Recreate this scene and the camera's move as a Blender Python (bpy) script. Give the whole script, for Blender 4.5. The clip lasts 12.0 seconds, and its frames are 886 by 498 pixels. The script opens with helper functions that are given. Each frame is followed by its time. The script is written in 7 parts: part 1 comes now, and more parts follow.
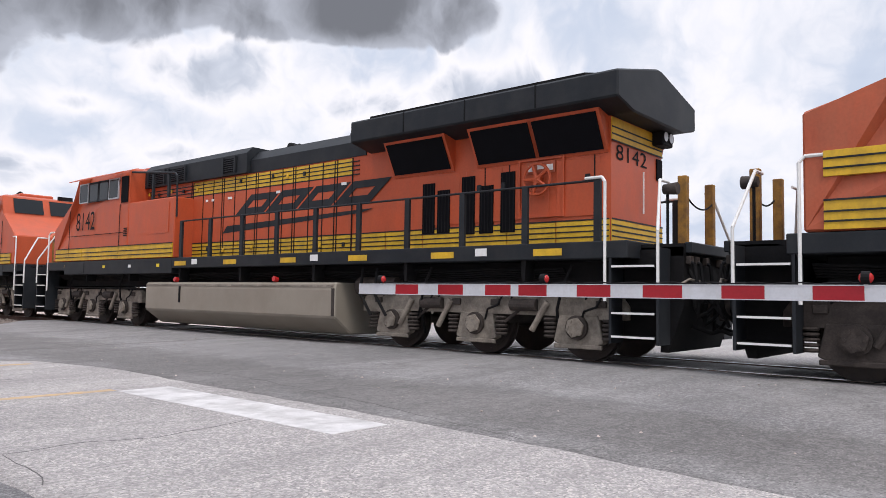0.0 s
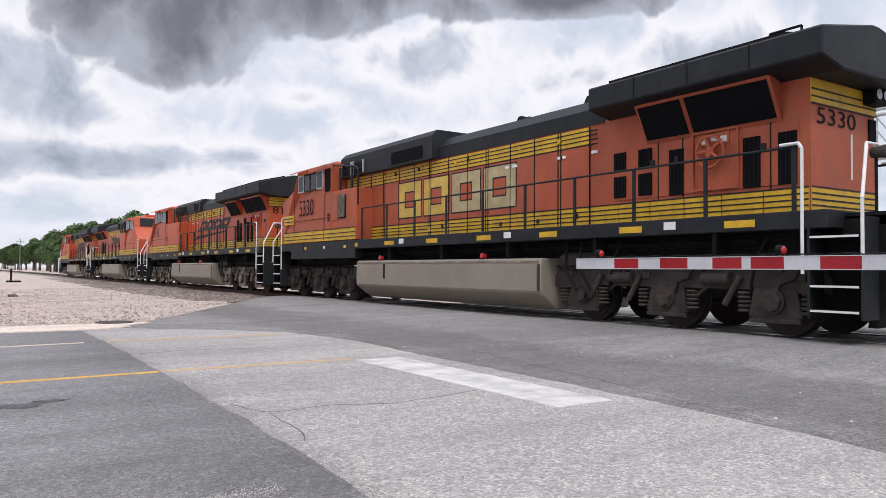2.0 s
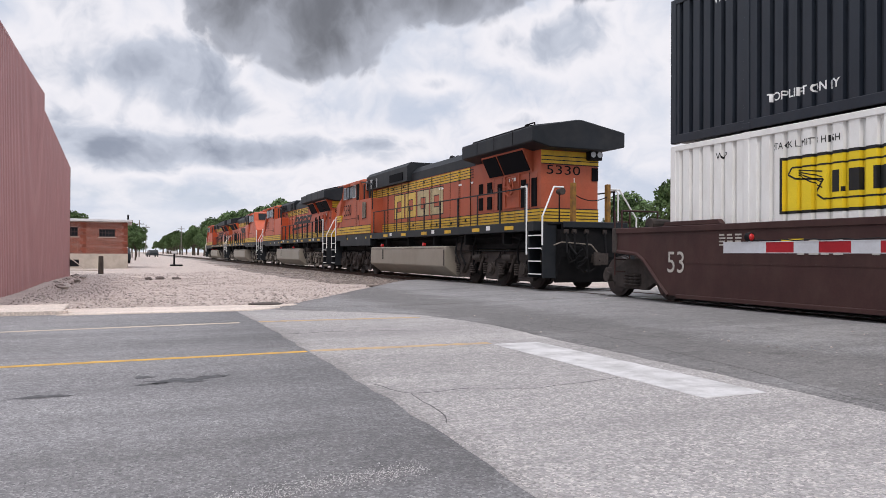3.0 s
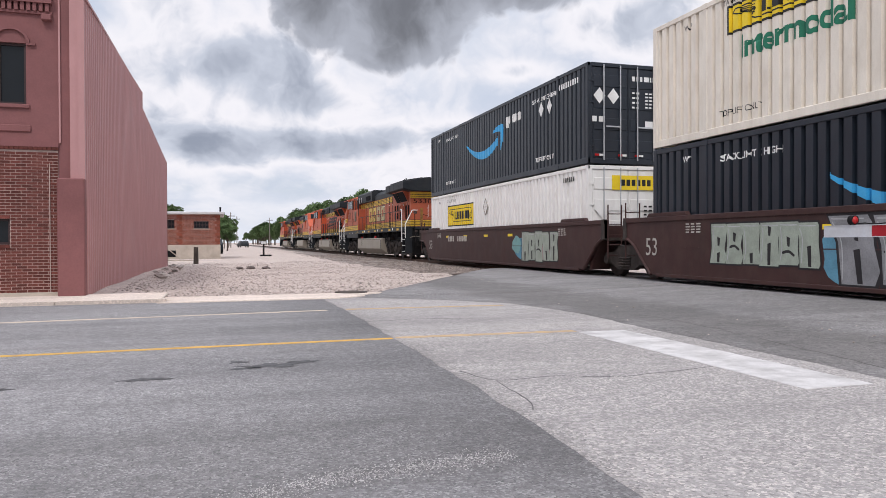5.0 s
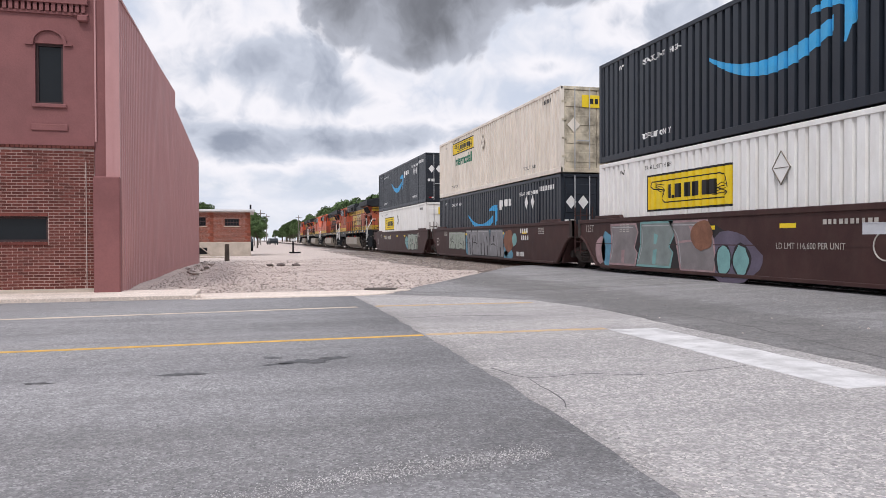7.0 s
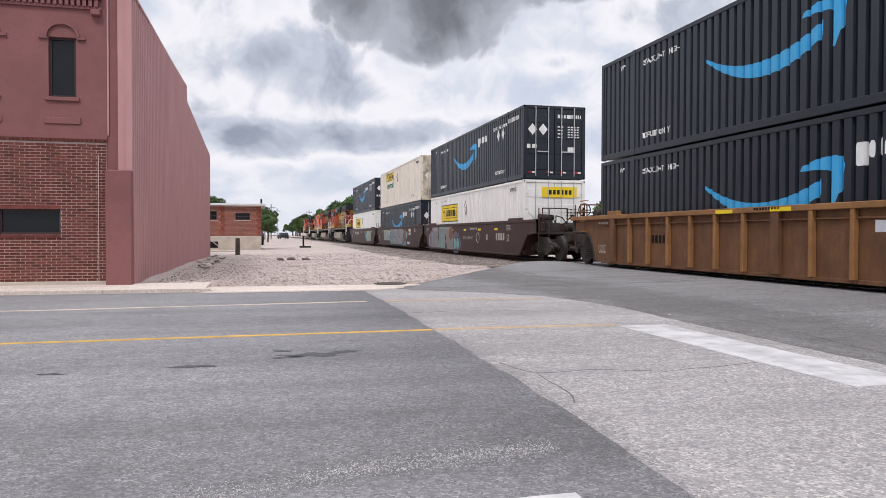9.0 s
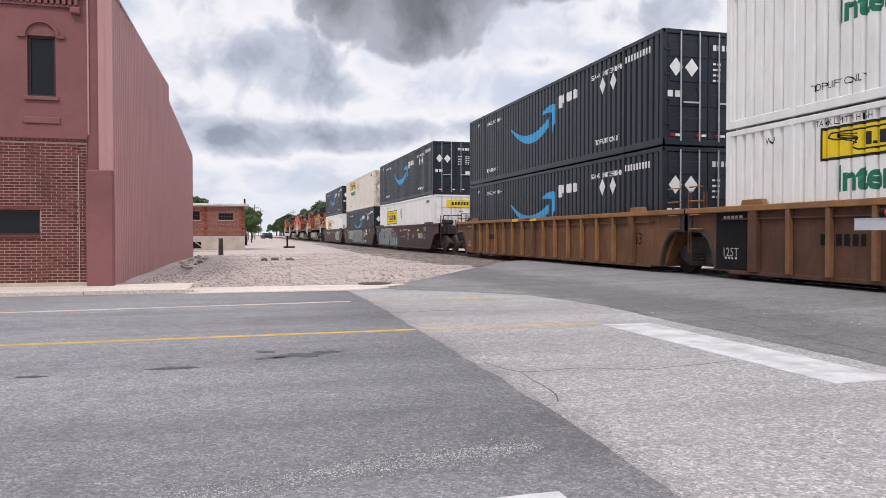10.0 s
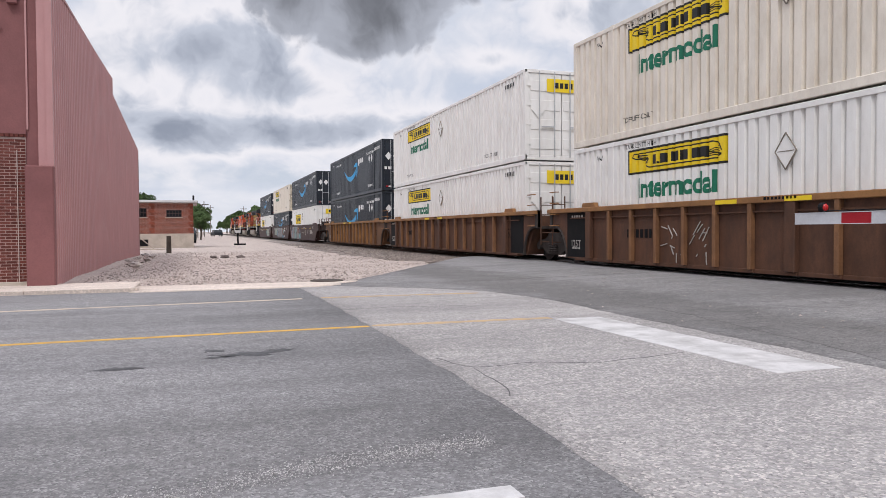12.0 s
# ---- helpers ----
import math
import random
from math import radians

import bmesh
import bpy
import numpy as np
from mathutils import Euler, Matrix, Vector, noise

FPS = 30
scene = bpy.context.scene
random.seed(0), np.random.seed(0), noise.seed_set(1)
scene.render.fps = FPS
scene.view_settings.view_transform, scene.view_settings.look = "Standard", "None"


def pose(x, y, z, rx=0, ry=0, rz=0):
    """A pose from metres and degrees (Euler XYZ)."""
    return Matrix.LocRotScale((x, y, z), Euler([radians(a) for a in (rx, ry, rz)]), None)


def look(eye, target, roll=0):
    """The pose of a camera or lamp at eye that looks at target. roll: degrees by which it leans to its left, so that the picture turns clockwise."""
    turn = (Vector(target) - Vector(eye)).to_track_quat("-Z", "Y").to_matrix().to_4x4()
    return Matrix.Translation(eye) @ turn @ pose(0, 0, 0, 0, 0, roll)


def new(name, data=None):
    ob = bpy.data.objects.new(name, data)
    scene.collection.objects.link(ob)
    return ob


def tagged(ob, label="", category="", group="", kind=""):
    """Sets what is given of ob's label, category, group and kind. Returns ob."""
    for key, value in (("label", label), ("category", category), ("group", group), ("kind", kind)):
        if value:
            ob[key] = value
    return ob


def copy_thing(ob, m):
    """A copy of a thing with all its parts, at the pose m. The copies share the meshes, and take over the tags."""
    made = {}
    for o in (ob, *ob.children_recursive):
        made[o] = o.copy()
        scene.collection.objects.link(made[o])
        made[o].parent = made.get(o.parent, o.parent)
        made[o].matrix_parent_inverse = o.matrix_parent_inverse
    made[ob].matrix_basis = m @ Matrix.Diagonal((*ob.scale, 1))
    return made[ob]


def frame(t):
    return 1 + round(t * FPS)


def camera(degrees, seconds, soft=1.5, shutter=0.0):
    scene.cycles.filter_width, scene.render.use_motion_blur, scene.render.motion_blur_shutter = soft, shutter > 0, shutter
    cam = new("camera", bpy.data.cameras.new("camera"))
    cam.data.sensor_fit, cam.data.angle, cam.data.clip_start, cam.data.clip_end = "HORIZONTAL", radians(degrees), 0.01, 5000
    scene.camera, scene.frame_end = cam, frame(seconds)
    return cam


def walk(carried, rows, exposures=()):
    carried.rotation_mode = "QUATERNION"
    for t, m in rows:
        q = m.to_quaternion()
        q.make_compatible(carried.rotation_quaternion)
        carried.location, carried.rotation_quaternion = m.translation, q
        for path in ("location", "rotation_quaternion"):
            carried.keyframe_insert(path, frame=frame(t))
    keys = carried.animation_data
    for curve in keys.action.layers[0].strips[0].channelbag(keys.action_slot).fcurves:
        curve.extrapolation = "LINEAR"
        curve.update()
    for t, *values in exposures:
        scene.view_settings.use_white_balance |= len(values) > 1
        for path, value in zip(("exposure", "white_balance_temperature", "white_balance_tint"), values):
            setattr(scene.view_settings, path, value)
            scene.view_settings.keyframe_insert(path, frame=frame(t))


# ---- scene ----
cam = camera(62.3, 12.0, soft=0.6, shutter=0.0)
PATH = [
    (0, pose(0.137, -0.127, 1.085, 93.67, -0.95, -49.91)),
    (0.5, pose(0.125, -0.127, 1.083, 93.44, -1.06, -49.10)),
    (1, pose(0.127, -0.137, 1.079, 93.00, -0.68, -46.42)),
    (1.5, pose(0.082, -0.118, 1.076, 92.38, -0.40, -40.30)),
    (2, pose(0.046, -0.075, 1.072, 91.62, -0.39, -33.69)),
    (2.5, pose(0.027, -0.047, 1.070, 90.96, -0.36, -27.67)),
    (3, pose(0.014, -0.038, 1.075, 90.33, -0.30, -23.36)),
    (3.5, pose(0.008, -0.031, 1.076, 89.93, -0.18, -20.89)),
    (5.5, pose(-0.006, -0.012, 1.058, 89.40, 0.29, -16.25)),
    (6, pose(-0.018, -0.017, 1.060, 89.37, 0.30, -15.64)),
    (6.5, pose(-0.018, -0.010, 1.059, 89.32, 0.29, -15.20)),
    (7, pose(-0.027, -0.007, 1.058, 89.24, 0.23, -14.83)),
    (9, pose(-0.025, -0.012, 1.052, 88.88, -0.14, -14.05)),
    (9.5, pose(-0.018, -0.010, 1.059, 88.82, -0.09, -14.62)),
    (10, pose(-0.016, -0.009, 1.052, 88.85, 0.04, -15.25)),
    (10.5, pose(-0.009, -0.017, 1.060, 88.70, 0.32, -15.55)),
    (11, pose(-0.014, -0.018, 1.059, 88.59, 0.55, -15.69)),
    (11.5, pose(-0.004, -0.011, 1.053, 88.55, 0.55, -16.47)),
    (12, pose(0.000, 0.000, 1.050, 88.54, 0.32, -18.88)),
]
walk(cam, PATH, [(0, 0.05, 6400, 15), (1.5, 0.03, 6400, 15), (2.5, -0.10, 6400, 15), (3.5, -0.12, 6400, 15), (6, -0.03, 6400, 15), (9, -0.06, 6400, 15), (10.5, -0.07, 6400, 15), (12, -0.15, 6400, 15)])

# ---- world and light ----
TRACK_X, RAIL_Z = 11.43, 0.10


def build_world():
    w = bpy.data.worlds.new("sky")
    scene.world = w
    w.use_nodes = True
    nt = w.node_tree
    nt.nodes.clear()
    N, L = nt.nodes.new, nt.links.new

    def put(sock, v):
        if hasattr(v, "is_linked"):
            L(v, sock)
        else:
            sock.default_value = v

    def mth(op, a, b=0.0, c=0.0, clamp=False):
        n = N("ShaderNodeMath")
        n.operation, n.use_clamp = op, clamp
        for i, v in enumerate((a, b, c)):
            put(n.inputs[i], v)
        return n.outputs[0]

    def mixc(f, a, b):
        n = N("ShaderNodeMix")
        n.data_type = "RGBA"
        put(n.inputs["Factor"], f)
        for k, v in (("A", a), ("B", b)):
            s = [i for i in n.inputs if i.name == k and i.type == "RGBA"][0]
            if hasattr(v, "is_linked"):
                L(v, s)
            else:
                s.default_value = (*v, 1)
        return [o for o in n.outputs if o.type == "RGBA"][0]

    tc = N("ShaderNodeTexCoord")
    sep = N("ShaderNodeSeparateXYZ")
    L(tc.outputs["Generated"], sep.inputs[0])
    X, Y, Z = sep.outputs
    az = mth("MULTIPLY", mth("ARCTAN2", X, Y), 57.2958)
    el = mth("MULTIPLY", mth("ARCSINE", Z), 57.2958)
    # flat cloud deck seen in perspective
    zz = mth("ADD", mth("MAXIMUM", Z, 0.0), 0.10)
    comb = N("ShaderNodeCombineXYZ")
    L(mth("DIVIDE", X, zz), comb.inputs[0])
    L(mth("DIVIDE", Y, zz), comb.inputs[1])

    def fbm(scale, detail, rough, dist=0.0, seed=0.0, src=None):
        n = N("ShaderNodeTexNoise")
        n.inputs["Scale"].default_value, n.inputs["Detail"].default_value = scale, detail
        n.inputs["Roughness"].default_value, n.inputs["Distortion"].default_value = rough, dist
        m = N("ShaderNodeMapping")
        m.inputs["Location"].default_value = (seed, seed * 0.7, seed * 1.3)
        L(src or comb.outputs[0], m.inputs[0])
        L(m.outputs[0], n.inputs["Vector"])
        return n.outputs["Fac"]

    def ramp(v, a, b):
        n = N("ShaderNodeMapRange")
        n.interpolation_type = "SMOOTHSTEP"
        put(n.inputs["Value"], v)
        n.inputs["From Min"].default_value, n.inputs["From Max"].default_value = a, b
        return n.outputs["Result"]

    # cloud texture over azimuth and elevation, flatter towards the horizon
    ang = N("ShaderNodeCombineXYZ")
    L(mth("MULTIPLY", az, 0.085), ang.inputs[0])
    L(mth("MULTIPLY", mth("LOGARITHM", mth("ADD", mth("MULTIPLY", mth("MAXIMUM", el, 0.0), 0.125), 1.0), math.e), 1.75), ang.inputs[1])
    curl = N("ShaderNodeTexNoise")
    curl.inputs["Scale"].default_value, curl.inputs["Detail"].default_value = 2.2, 4
    L(ang.outputs[0], curl.inputs["Vector"])
    bent = N("ShaderNodeVectorMath")
    bent.operation = "MULTIPLY_ADD"
    L(curl.outputs["Color"], bent.inputs[0])
    bent.inputs[1].default_value = (0.42, 0.42, 0.0)
    L(ang.outputs[0], bent.inputs[2])
    n1 = fbm(1.0, 9, 0.55, 0.0, 3.1, bent.outputs[0])
    n2 = fbm(2.6, 8, 0.52, 0.0, 8.3, bent.outputs[0])
    n3 = fbm(0.8, 8, 0.58, 0.3, 5.5)
    heap = N("ShaderNodeTexVoronoi")
    heap.inputs["Scale"].default_value, heap.inputs["Detail"].default_value, heap.inputs["Roughness"].default_value = 3.4, 3.0, 0.55
    L(bent.outputs[0], heap.inputs["Vector"])
    ragged = mth("ADD", mth("MULTIPLY", mth("SUBTRACT", n1, 0.52), 1.2), mth("MULTIPLY", mth("SUBTRACT", n2, 0.5), 1.0))
    ragged = mth("ADD", ragged, mth("MULTIPLY", mth("SUBTRACT", 0.38, heap.outputs["Distance"]), 0.40))

    def gathered(field, masses, sharp):
        for p, e, ra, re, k in masses:
            da = mth("DIVIDE", mth("SUBTRACT", az, p), ra)
            de = mth("DIVIDE", mth("SUBTRACT", el, e), re)
            r = mth("ADD", mth("MULTIPLY", da, da), mth("MULTIPLY", de, de))
            if sharp:
                r = mth("MULTIPLY", r, r)
            field = mth("ADD", field, mth("MULTIPLY", mth("EXPONENT", mth("MULTIPLY", r, -1.0)), k))
        return field

    # cloud masses: azimuth, elevation, half widths, weight
    heavy = gathered(mth("MULTIPLY", ragged, 0.62), [
        (12.6, 18.4, 9.7, 6.3, 1.15), (36.0, 21.8, 10.5, 3.6, 1.0), (47.5, 21.6, 8.5, 3.6, 1.0), (25.5, 21.0, 5.5, 4.4, 0.95), (-14.0, 20.0, 6.0, 5.0, 0.9),
    ], True)
    light = gathered(mth("MULTIPLY", ragged, 0.85), [
        (1.5, 13.6, 7.0, 2.6, 0.95), (7.0, 10.6, 5.5, 1.3, 0.62), (-4.5, 18.0, 3.0, 2.4, 0.45), (3.0, 7.4, 12.0, 1.7, 1.05), (18.0, 8.2, 5.5, 1.2, 0.62), (20.0, 5.0, 8.0, 0.8, 0.50),
        (23.0, 13.0, 2.8, 0.8, 0.60), (33.0, 16.2, 5.2, 2.6, 0.72), (29.0, 9.8, 5.0, 1.6, 0.60), (42.0, 14.5, 3.8, 1.8, 0.50), (53.5, 15.6, 6.0, 2.6, 0.85),
        (-12.0, 12.0, 6.0, 3.5, 0.6), (66.0, 14.0, 6.0, 1.8, 0.30),
    ], False)
    lump = mth("MULTIPLY", mth("SUBTRACT", n2, 0.5), 1.0)
    sky = N("ShaderNodeTexSky")
    sky.sky_type, sky.sun_disc = "NISHITA", False
    sky.sun_elevation, sky.sun_rotation = radians(51), radians(208)
    skyc = N("ShaderNodeVectorMath")
    skyc.operation = "SCALE"
    L(sky.outputs[0], skyc.inputs[0])
    skyc.inputs["Scale"].default_value = 0.10
    thin = mixc(ramp(n1, 0.35, 0.65), (0.60, 0.68, 0.79), (0.80, 0.845, 0.90))
    thin = mixc(mth("MULTIPLY", ramp(n3, 0.5, 0.7), 0.15), thin, skyc.outputs[0])
    bright = mixc(ramp(light, -0.45, 0.12), thin, (0.95, 0.955, 0.97))
    soft_shade = mixc(ramp(mth("ADD", light, lump), 0.25, 1.15), (0.62, 0.675, 0.75), (0.32, 0.365, 0.44))
    low = mixc(ramp(light, 0.08, 0.46), bright, soft_shade)
    deep_shade = mixc(ramp(mth("ADD", heavy, lump), 0.40, 1.30), (0.48, 0.515, 0.57), (0.185, 0.197, 0.218))
    low = mixc(ramp(heavy, 0.40, 0.60), low, deep_shade)
    haze = mth("SUBTRACT", 1.0, ramp(el, 0.3, 5.0))
    col = mixc(mth("MULTIPLY", haze, 0.6), low, (0.80, 0.85, 0.90))
    # an overcast sky is brighter overhead than near the horizon
    up = mth("ADD", 1.0, mth("MULTIPLY", ramp(el, 26.0, 75.0), 1.45))
    bg = N("ShaderNodeBackground")
    L(col, bg.inputs["Color"])
    L(mth("MULTIPLY", up, 1.0), bg.inputs["Strength"])
    out = N("ShaderNodeOutputWorld")
    L(bg.outputs[0], out.inputs[0])


build_world()
sun = new("sun", bpy.data.lights.new("sun", "SUN"))
sun.data.energy, sun.data.angle, sun.data.color = 1.5, radians(12), (1.0, 0.95, 0.88)
sun.matrix_world = look((-16, -30, 42), (0, 0, 0))

# ---- materials ----
MATS = {}


def mat(name, color, rough=0.6, metal=0.0, var=0.18, scale=2.0, fine=40.0, bump=0.0, dirt=None, dirt_amt=0.5, streak=1.0, coat=0.0, per_piece=0.0, spec=0.35):
    """A painted or bare surface: tone varies at two scales, with optional grime that runs down it."""
    if name in MATS:
        return MATS[name]
    m = bpy.data.materials.new(name)
    m.use_nodes = True
    nt = m.node_tree
    N, L = nt.nodes.new, nt.links.new
    b = nt.nodes["Principled BSDF"]
    tc = N("ShaderNodeTexCoord")
    mp = N("ShaderNodeMapping")
    mp.inputs["Scale"].default_value = (streak, streak, 1.0)
    L(tc.outputs["Object"], mp.inputs[0])

    def noise_at(s, detail, src):
        n = N("ShaderNodeTexNoise")
        n.inputs["Scale"].default_value, n.inputs["Detail"].default_value, n.inputs["Roughness"].default_value = s, detail, 0.62
        L(src, n.inputs["Vector"])
        return n

    big = noise_at(scale, 5, mp.outputs[0])
    small = noise_at(fine, 3, tc.outputs["Object"])
    r1 = N("ShaderNodeValToRGB")
    lo = [max(0.0, c * (1 - var)) for c in color]
    hi = [min(1.0, c * (1 + var)) for c in color]
    r1.color_ramp.elements[0].position, r1.color_ramp.elements[1].position = 0.3, 0.72
    r1.color_ramp.elements[0].color, r1.color_ramp.elements[1].color = (*lo, 1), (*hi, 1)
    L(big.outputs["Fac"], r1.inputs[0])
    mx = N("ShaderNodeMix")
    mx.data_type, mx.blend_type = "RGBA", "MULTIPLY"
    mx.inputs["Factor"].default_value = 0.5
    r2 = N("ShaderNodeValToRGB")
    r2.color_ramp.elements[0].position, r2.color_ramp.elements[1].position = 0.3, 0.6
    v = 1 - 1.4 * var
    r2.color_ramp.elements[0].color, r2.color_ramp.elements[1].color = (v, v, v, 1), (1, 1, 1, 1)
    L(small.outputs["Fac"], r2.inputs[0])
    L(r1.outputs[0], mx.inputs[6])
    L(r2.outputs[0], mx.inputs[7])
    colour = mx.outputs[2]
    if dirt:
        dn = noise_at(scale * 1.7, 8, mp.outputs[0])
        dr = N("ShaderNodeMapRange")
        dr.inputs["From Min"].default_value, dr.inputs["From Max"].default_value = 0.42, 0.75
        dr.inputs["To Max"].default_value = dirt_amt
        L(dn.outputs["Fac"], dr.inputs["Value"])
        m2 = N("ShaderNodeMix")
        m2.data_type = "RGBA"
        m2.inputs[7].default_value = (*dirt, 1)
        L(dr.outputs[0], m2.inputs["Factor"])
        L(colour, m2.inputs[6])
        colour = m2.outputs[2]
    if per_piece:
        oi = N("ShaderNodeObjectInfo")
        geo = N("ShaderNodeNewGeometry")
        ad = N("ShaderNodeMath")
        ad.operation = "ADD"
        L(oi.outputs["Random"], ad.inputs[0])
        L(geo.outputs["Random Per Island"], ad.inputs[1])
        fr = N("ShaderNodeMath")
        fr.operation = "FRACT"
        L(ad.outputs[0], fr.inputs[0])
        hs = N("ShaderNodeMapRange")
        hs.inputs["To Min"].default_value, hs.inputs["To Max"].default_value = 1 - per_piece, 1 + per_piece
        L(fr.outputs[0], hs.inputs["Value"])
        hv = N("ShaderNodeHueSaturation")
        L(hs.outputs[0], hv.inputs["Value"])
        L(colour, hv.inputs["Color"])
        colour = hv.outputs[0]
    L(colour, b.inputs["Base Color"])
    b.inputs["Metallic"].default_value = metal
    b.inputs["Specular IOR Level"].default_value = spec
    rr = N("ShaderNodeMapRange")
    rr.inputs["To Min"].default_value, rr.inputs["To Max"].default_value = max(0.05, rough - 0.12), min(1.0, rough + 0.12)
    L(big.outputs["Fac"], rr.inputs["Value"])
    L(rr.outputs[0], b.inputs["Roughness"])
    if coat:
        b.inputs["Coat Weight"].default_value = coat
        b.inputs["Coat Roughness"].default_value = 0.25
    if bump:
        bp = N("ShaderNodeBump")
        bp.inputs["Strength"].default_value, bp.inputs["Distance"].default_value = bump, 0.01
        L(small.outputs["Fac"], bp.inputs["Height"])
        L(bp.outputs[0], b.inputs["Normal"])
    MATS[name] = m
    return m


def ground_mat(name, c1, c2, speck, speck_amt, cell, stain, stain_amt, rough=0.9, bump=0.6, worn=()):
    """Aggregate surface: stones in cells, tone at metre scale, stains. worn: tyre paths and patches (axis, middle, half width, amount, tone)."""
    m = bpy.data.materials.new(name)
    m.use_nodes = True
    nt = m.node_tree
    N, L = nt.nodes.new, nt.links.new
    b = nt.nodes["Principled BSDF"]
    tc = N("ShaderNodeTexCoord")

    def noise_at(s, d, dist=0.0):
        n = N("ShaderNodeTexNoise")
        n.inputs["Scale"].default_value, n.inputs["Detail"].default_value, n.inputs["Distortion"].default_value = s, d, dist
        n.inputs["Roughness"].default_value = 0.6
        L(tc.outputs["Object"], n.inputs["Vector"])
        return n.outputs["Fac"]

    def mixc(f, a, bb):
        n = N("ShaderNodeMix")
        n.data_type = "RGBA"
        L(f, n.inputs["Factor"])
        for i, v in ((6, a), (7, bb)):
            if hasattr(v, "is_linked"):
                L(v, n.inputs[i])
            else:
                n.inputs[i].default_value = (*v, 1)
        return n.outputs[2]

    def rng(v, a, bb, lo, hi):
        n = N("ShaderNodeMapRange")
        n.interpolation_type = "SMOOTHSTEP"
        L(v, n.inputs["Value"])
        for k, x in zip(("From Min", "From Max", "To Min", "To Max"), (a, bb, lo, hi)):
            n.inputs[k].default_value = x
        return n.outputs["Result"]

    vor = N("ShaderNodeTexVoronoi")
    vor.inputs["Scale"].default_value = cell
    L(tc.outputs["Object"], vor.inputs["Vector"])
    sp = N("ShaderNodeSeparateColor")
    L(vor.outputs["Color"], sp.inputs[0])
    tone = mixc(rng(noise_at(0.35, 6, 0.5), 0.3, 0.7, 0, 1), c1, c2)
    tone = mixc(rng(sp.outputs[0], 0.55, 0.95, 0, speck_amt), tone, speck)
    tone = mixc(rng(sp.outputs[1], 0.7, 0.95, 0, speck_amt * 0.8), tone, tuple(c * 0.45 for c in c1))
    tone = mixc(rng(noise_at(0.9, 8, 1.0), 0.52, 0.75, 0, stain_amt), tone, stain)
    st = N("ShaderNodeMapping")
    st.inputs["Scale"].default_value = (0.22, 1.5, 1.0)
    L(tc.outputs["Object"], st.inputs[0])
    sn = N("ShaderNodeTexNoise")
    sn.inputs["Scale"].default_value, sn.inputs["Detail"].default_value, sn.inputs["Roughness"].default_value = 1.0, 7, 0.62
    L(st.outputs[0], sn.inputs["Vector"])
    tone = mixc(rng(sn.outputs["Fac"], 0.42, 0.68, 0, 0.55), tone, tuple(c * 0.68 for c in c1))
    tone = mixc(rng(noise_at(7.0, 8), 0.40, 0.62, 0, 0.40), tone, tuple(c * 0.72 for c in c1))
    tone = mixc(rng(noise_at(24.0, 6), 0.48, 0.62, 0, 0.45), tone, tuple(min(1, c * 1.35) for c in c2))
    tone = mixc(rng(noise_at(cell * 1.3, 2), 0.35, 0.7, 0, 0.25), tone, tuple(min(1, c * 1.35) for c in c2))
    place = N("ShaderNodeSeparateXYZ")
    L(tc.outputs["Object"], place.inputs[0])
    for axis, middle, width, amount, colour in worn:
        shift = N("ShaderNodeMath")
        shift.operation = "MULTIPLY_ADD"
        L(noise_at(0.8, 6, 0.4), shift.inputs[0])
        shift.inputs[1].default_value = width * 1.6
        L(place.outputs[axis], shift.inputs[2])
        dist = N("ShaderNodeMath")
        dist.operation = "SUBTRACT"
        L(shift.outputs[0], dist.inputs[0])
        dist.inputs[1].default_value = middle + width * 0.8
        away = N("ShaderNodeMath")
        away.operation = "ABSOLUTE"
        L(dist.outputs[0], away.inputs[0])
        n = N("ShaderNodeMix")
        n.data_type, n.blend_type = "RGBA", "MULTIPLY"
        L(rng(away.outputs[0], width * 0.35, width, amount, 0.0), n.inputs["Factor"])
        L(tone, n.inputs[6])
        n.inputs[7].default_value = (*colour, 1)
        tone = n.outputs[2]
    L(tone, b.inputs["Base Color"])
    b.inputs["Roughness"].default_value = rough
    bp = N("ShaderNodeBump")
    bp.inputs["Strength"].default_value, bp.inputs["Distance"].default_value = bump, 0.5 / cell
    L(vor.outputs["Distance"], bp.inputs["Height"])
    L(bp.outputs[0], b.inputs["Normal"])
    MATS[name] = m
    return m


ORANGE = mat("orange_paint", (0.50, 0.086, 0.030), 0.45, var=0.12, scale=0.9, dirt=(0.27, 0.08, 0.04), dirt_amt=0.35, streak=2.2, fine=25)
ORANGE_OLD = mat("faded_orange_paint", (0.42, 0.092, 0.042), 0.55, var=0.18, scale=0.8, dirt=(0.27, 0.12, 0.07), dirt_amt=0.38, streak=2.2, fine=25)
YELLOW = mat("yellow_paint", (0.66, 0.40, 0.025), 0.5, var=0.15, scale=1.5, dirt=(0.22, 0.13, 0.04), dirt_amt=0.4, streak=2.0)
BLACKGREEN = mat("dark_green_black_paint", (0.016, 0.019, 0.023), 0.55, var=0.25, scale=1.2, dirt=(0.045, 0.045, 0.045), dirt_amt=0.4, spec=0.22)
BLACK = mat("black_steel", (0.009, 0.009, 0.010), 0.75, var=0.3, dirt=(0.03, 0.026, 0.024), dirt_amt=0.3, spec=0.15)
SCREEN = mat("black_screen", (0.005, 0.005, 0.007), 0.8, var=0.3, spec=0.1)
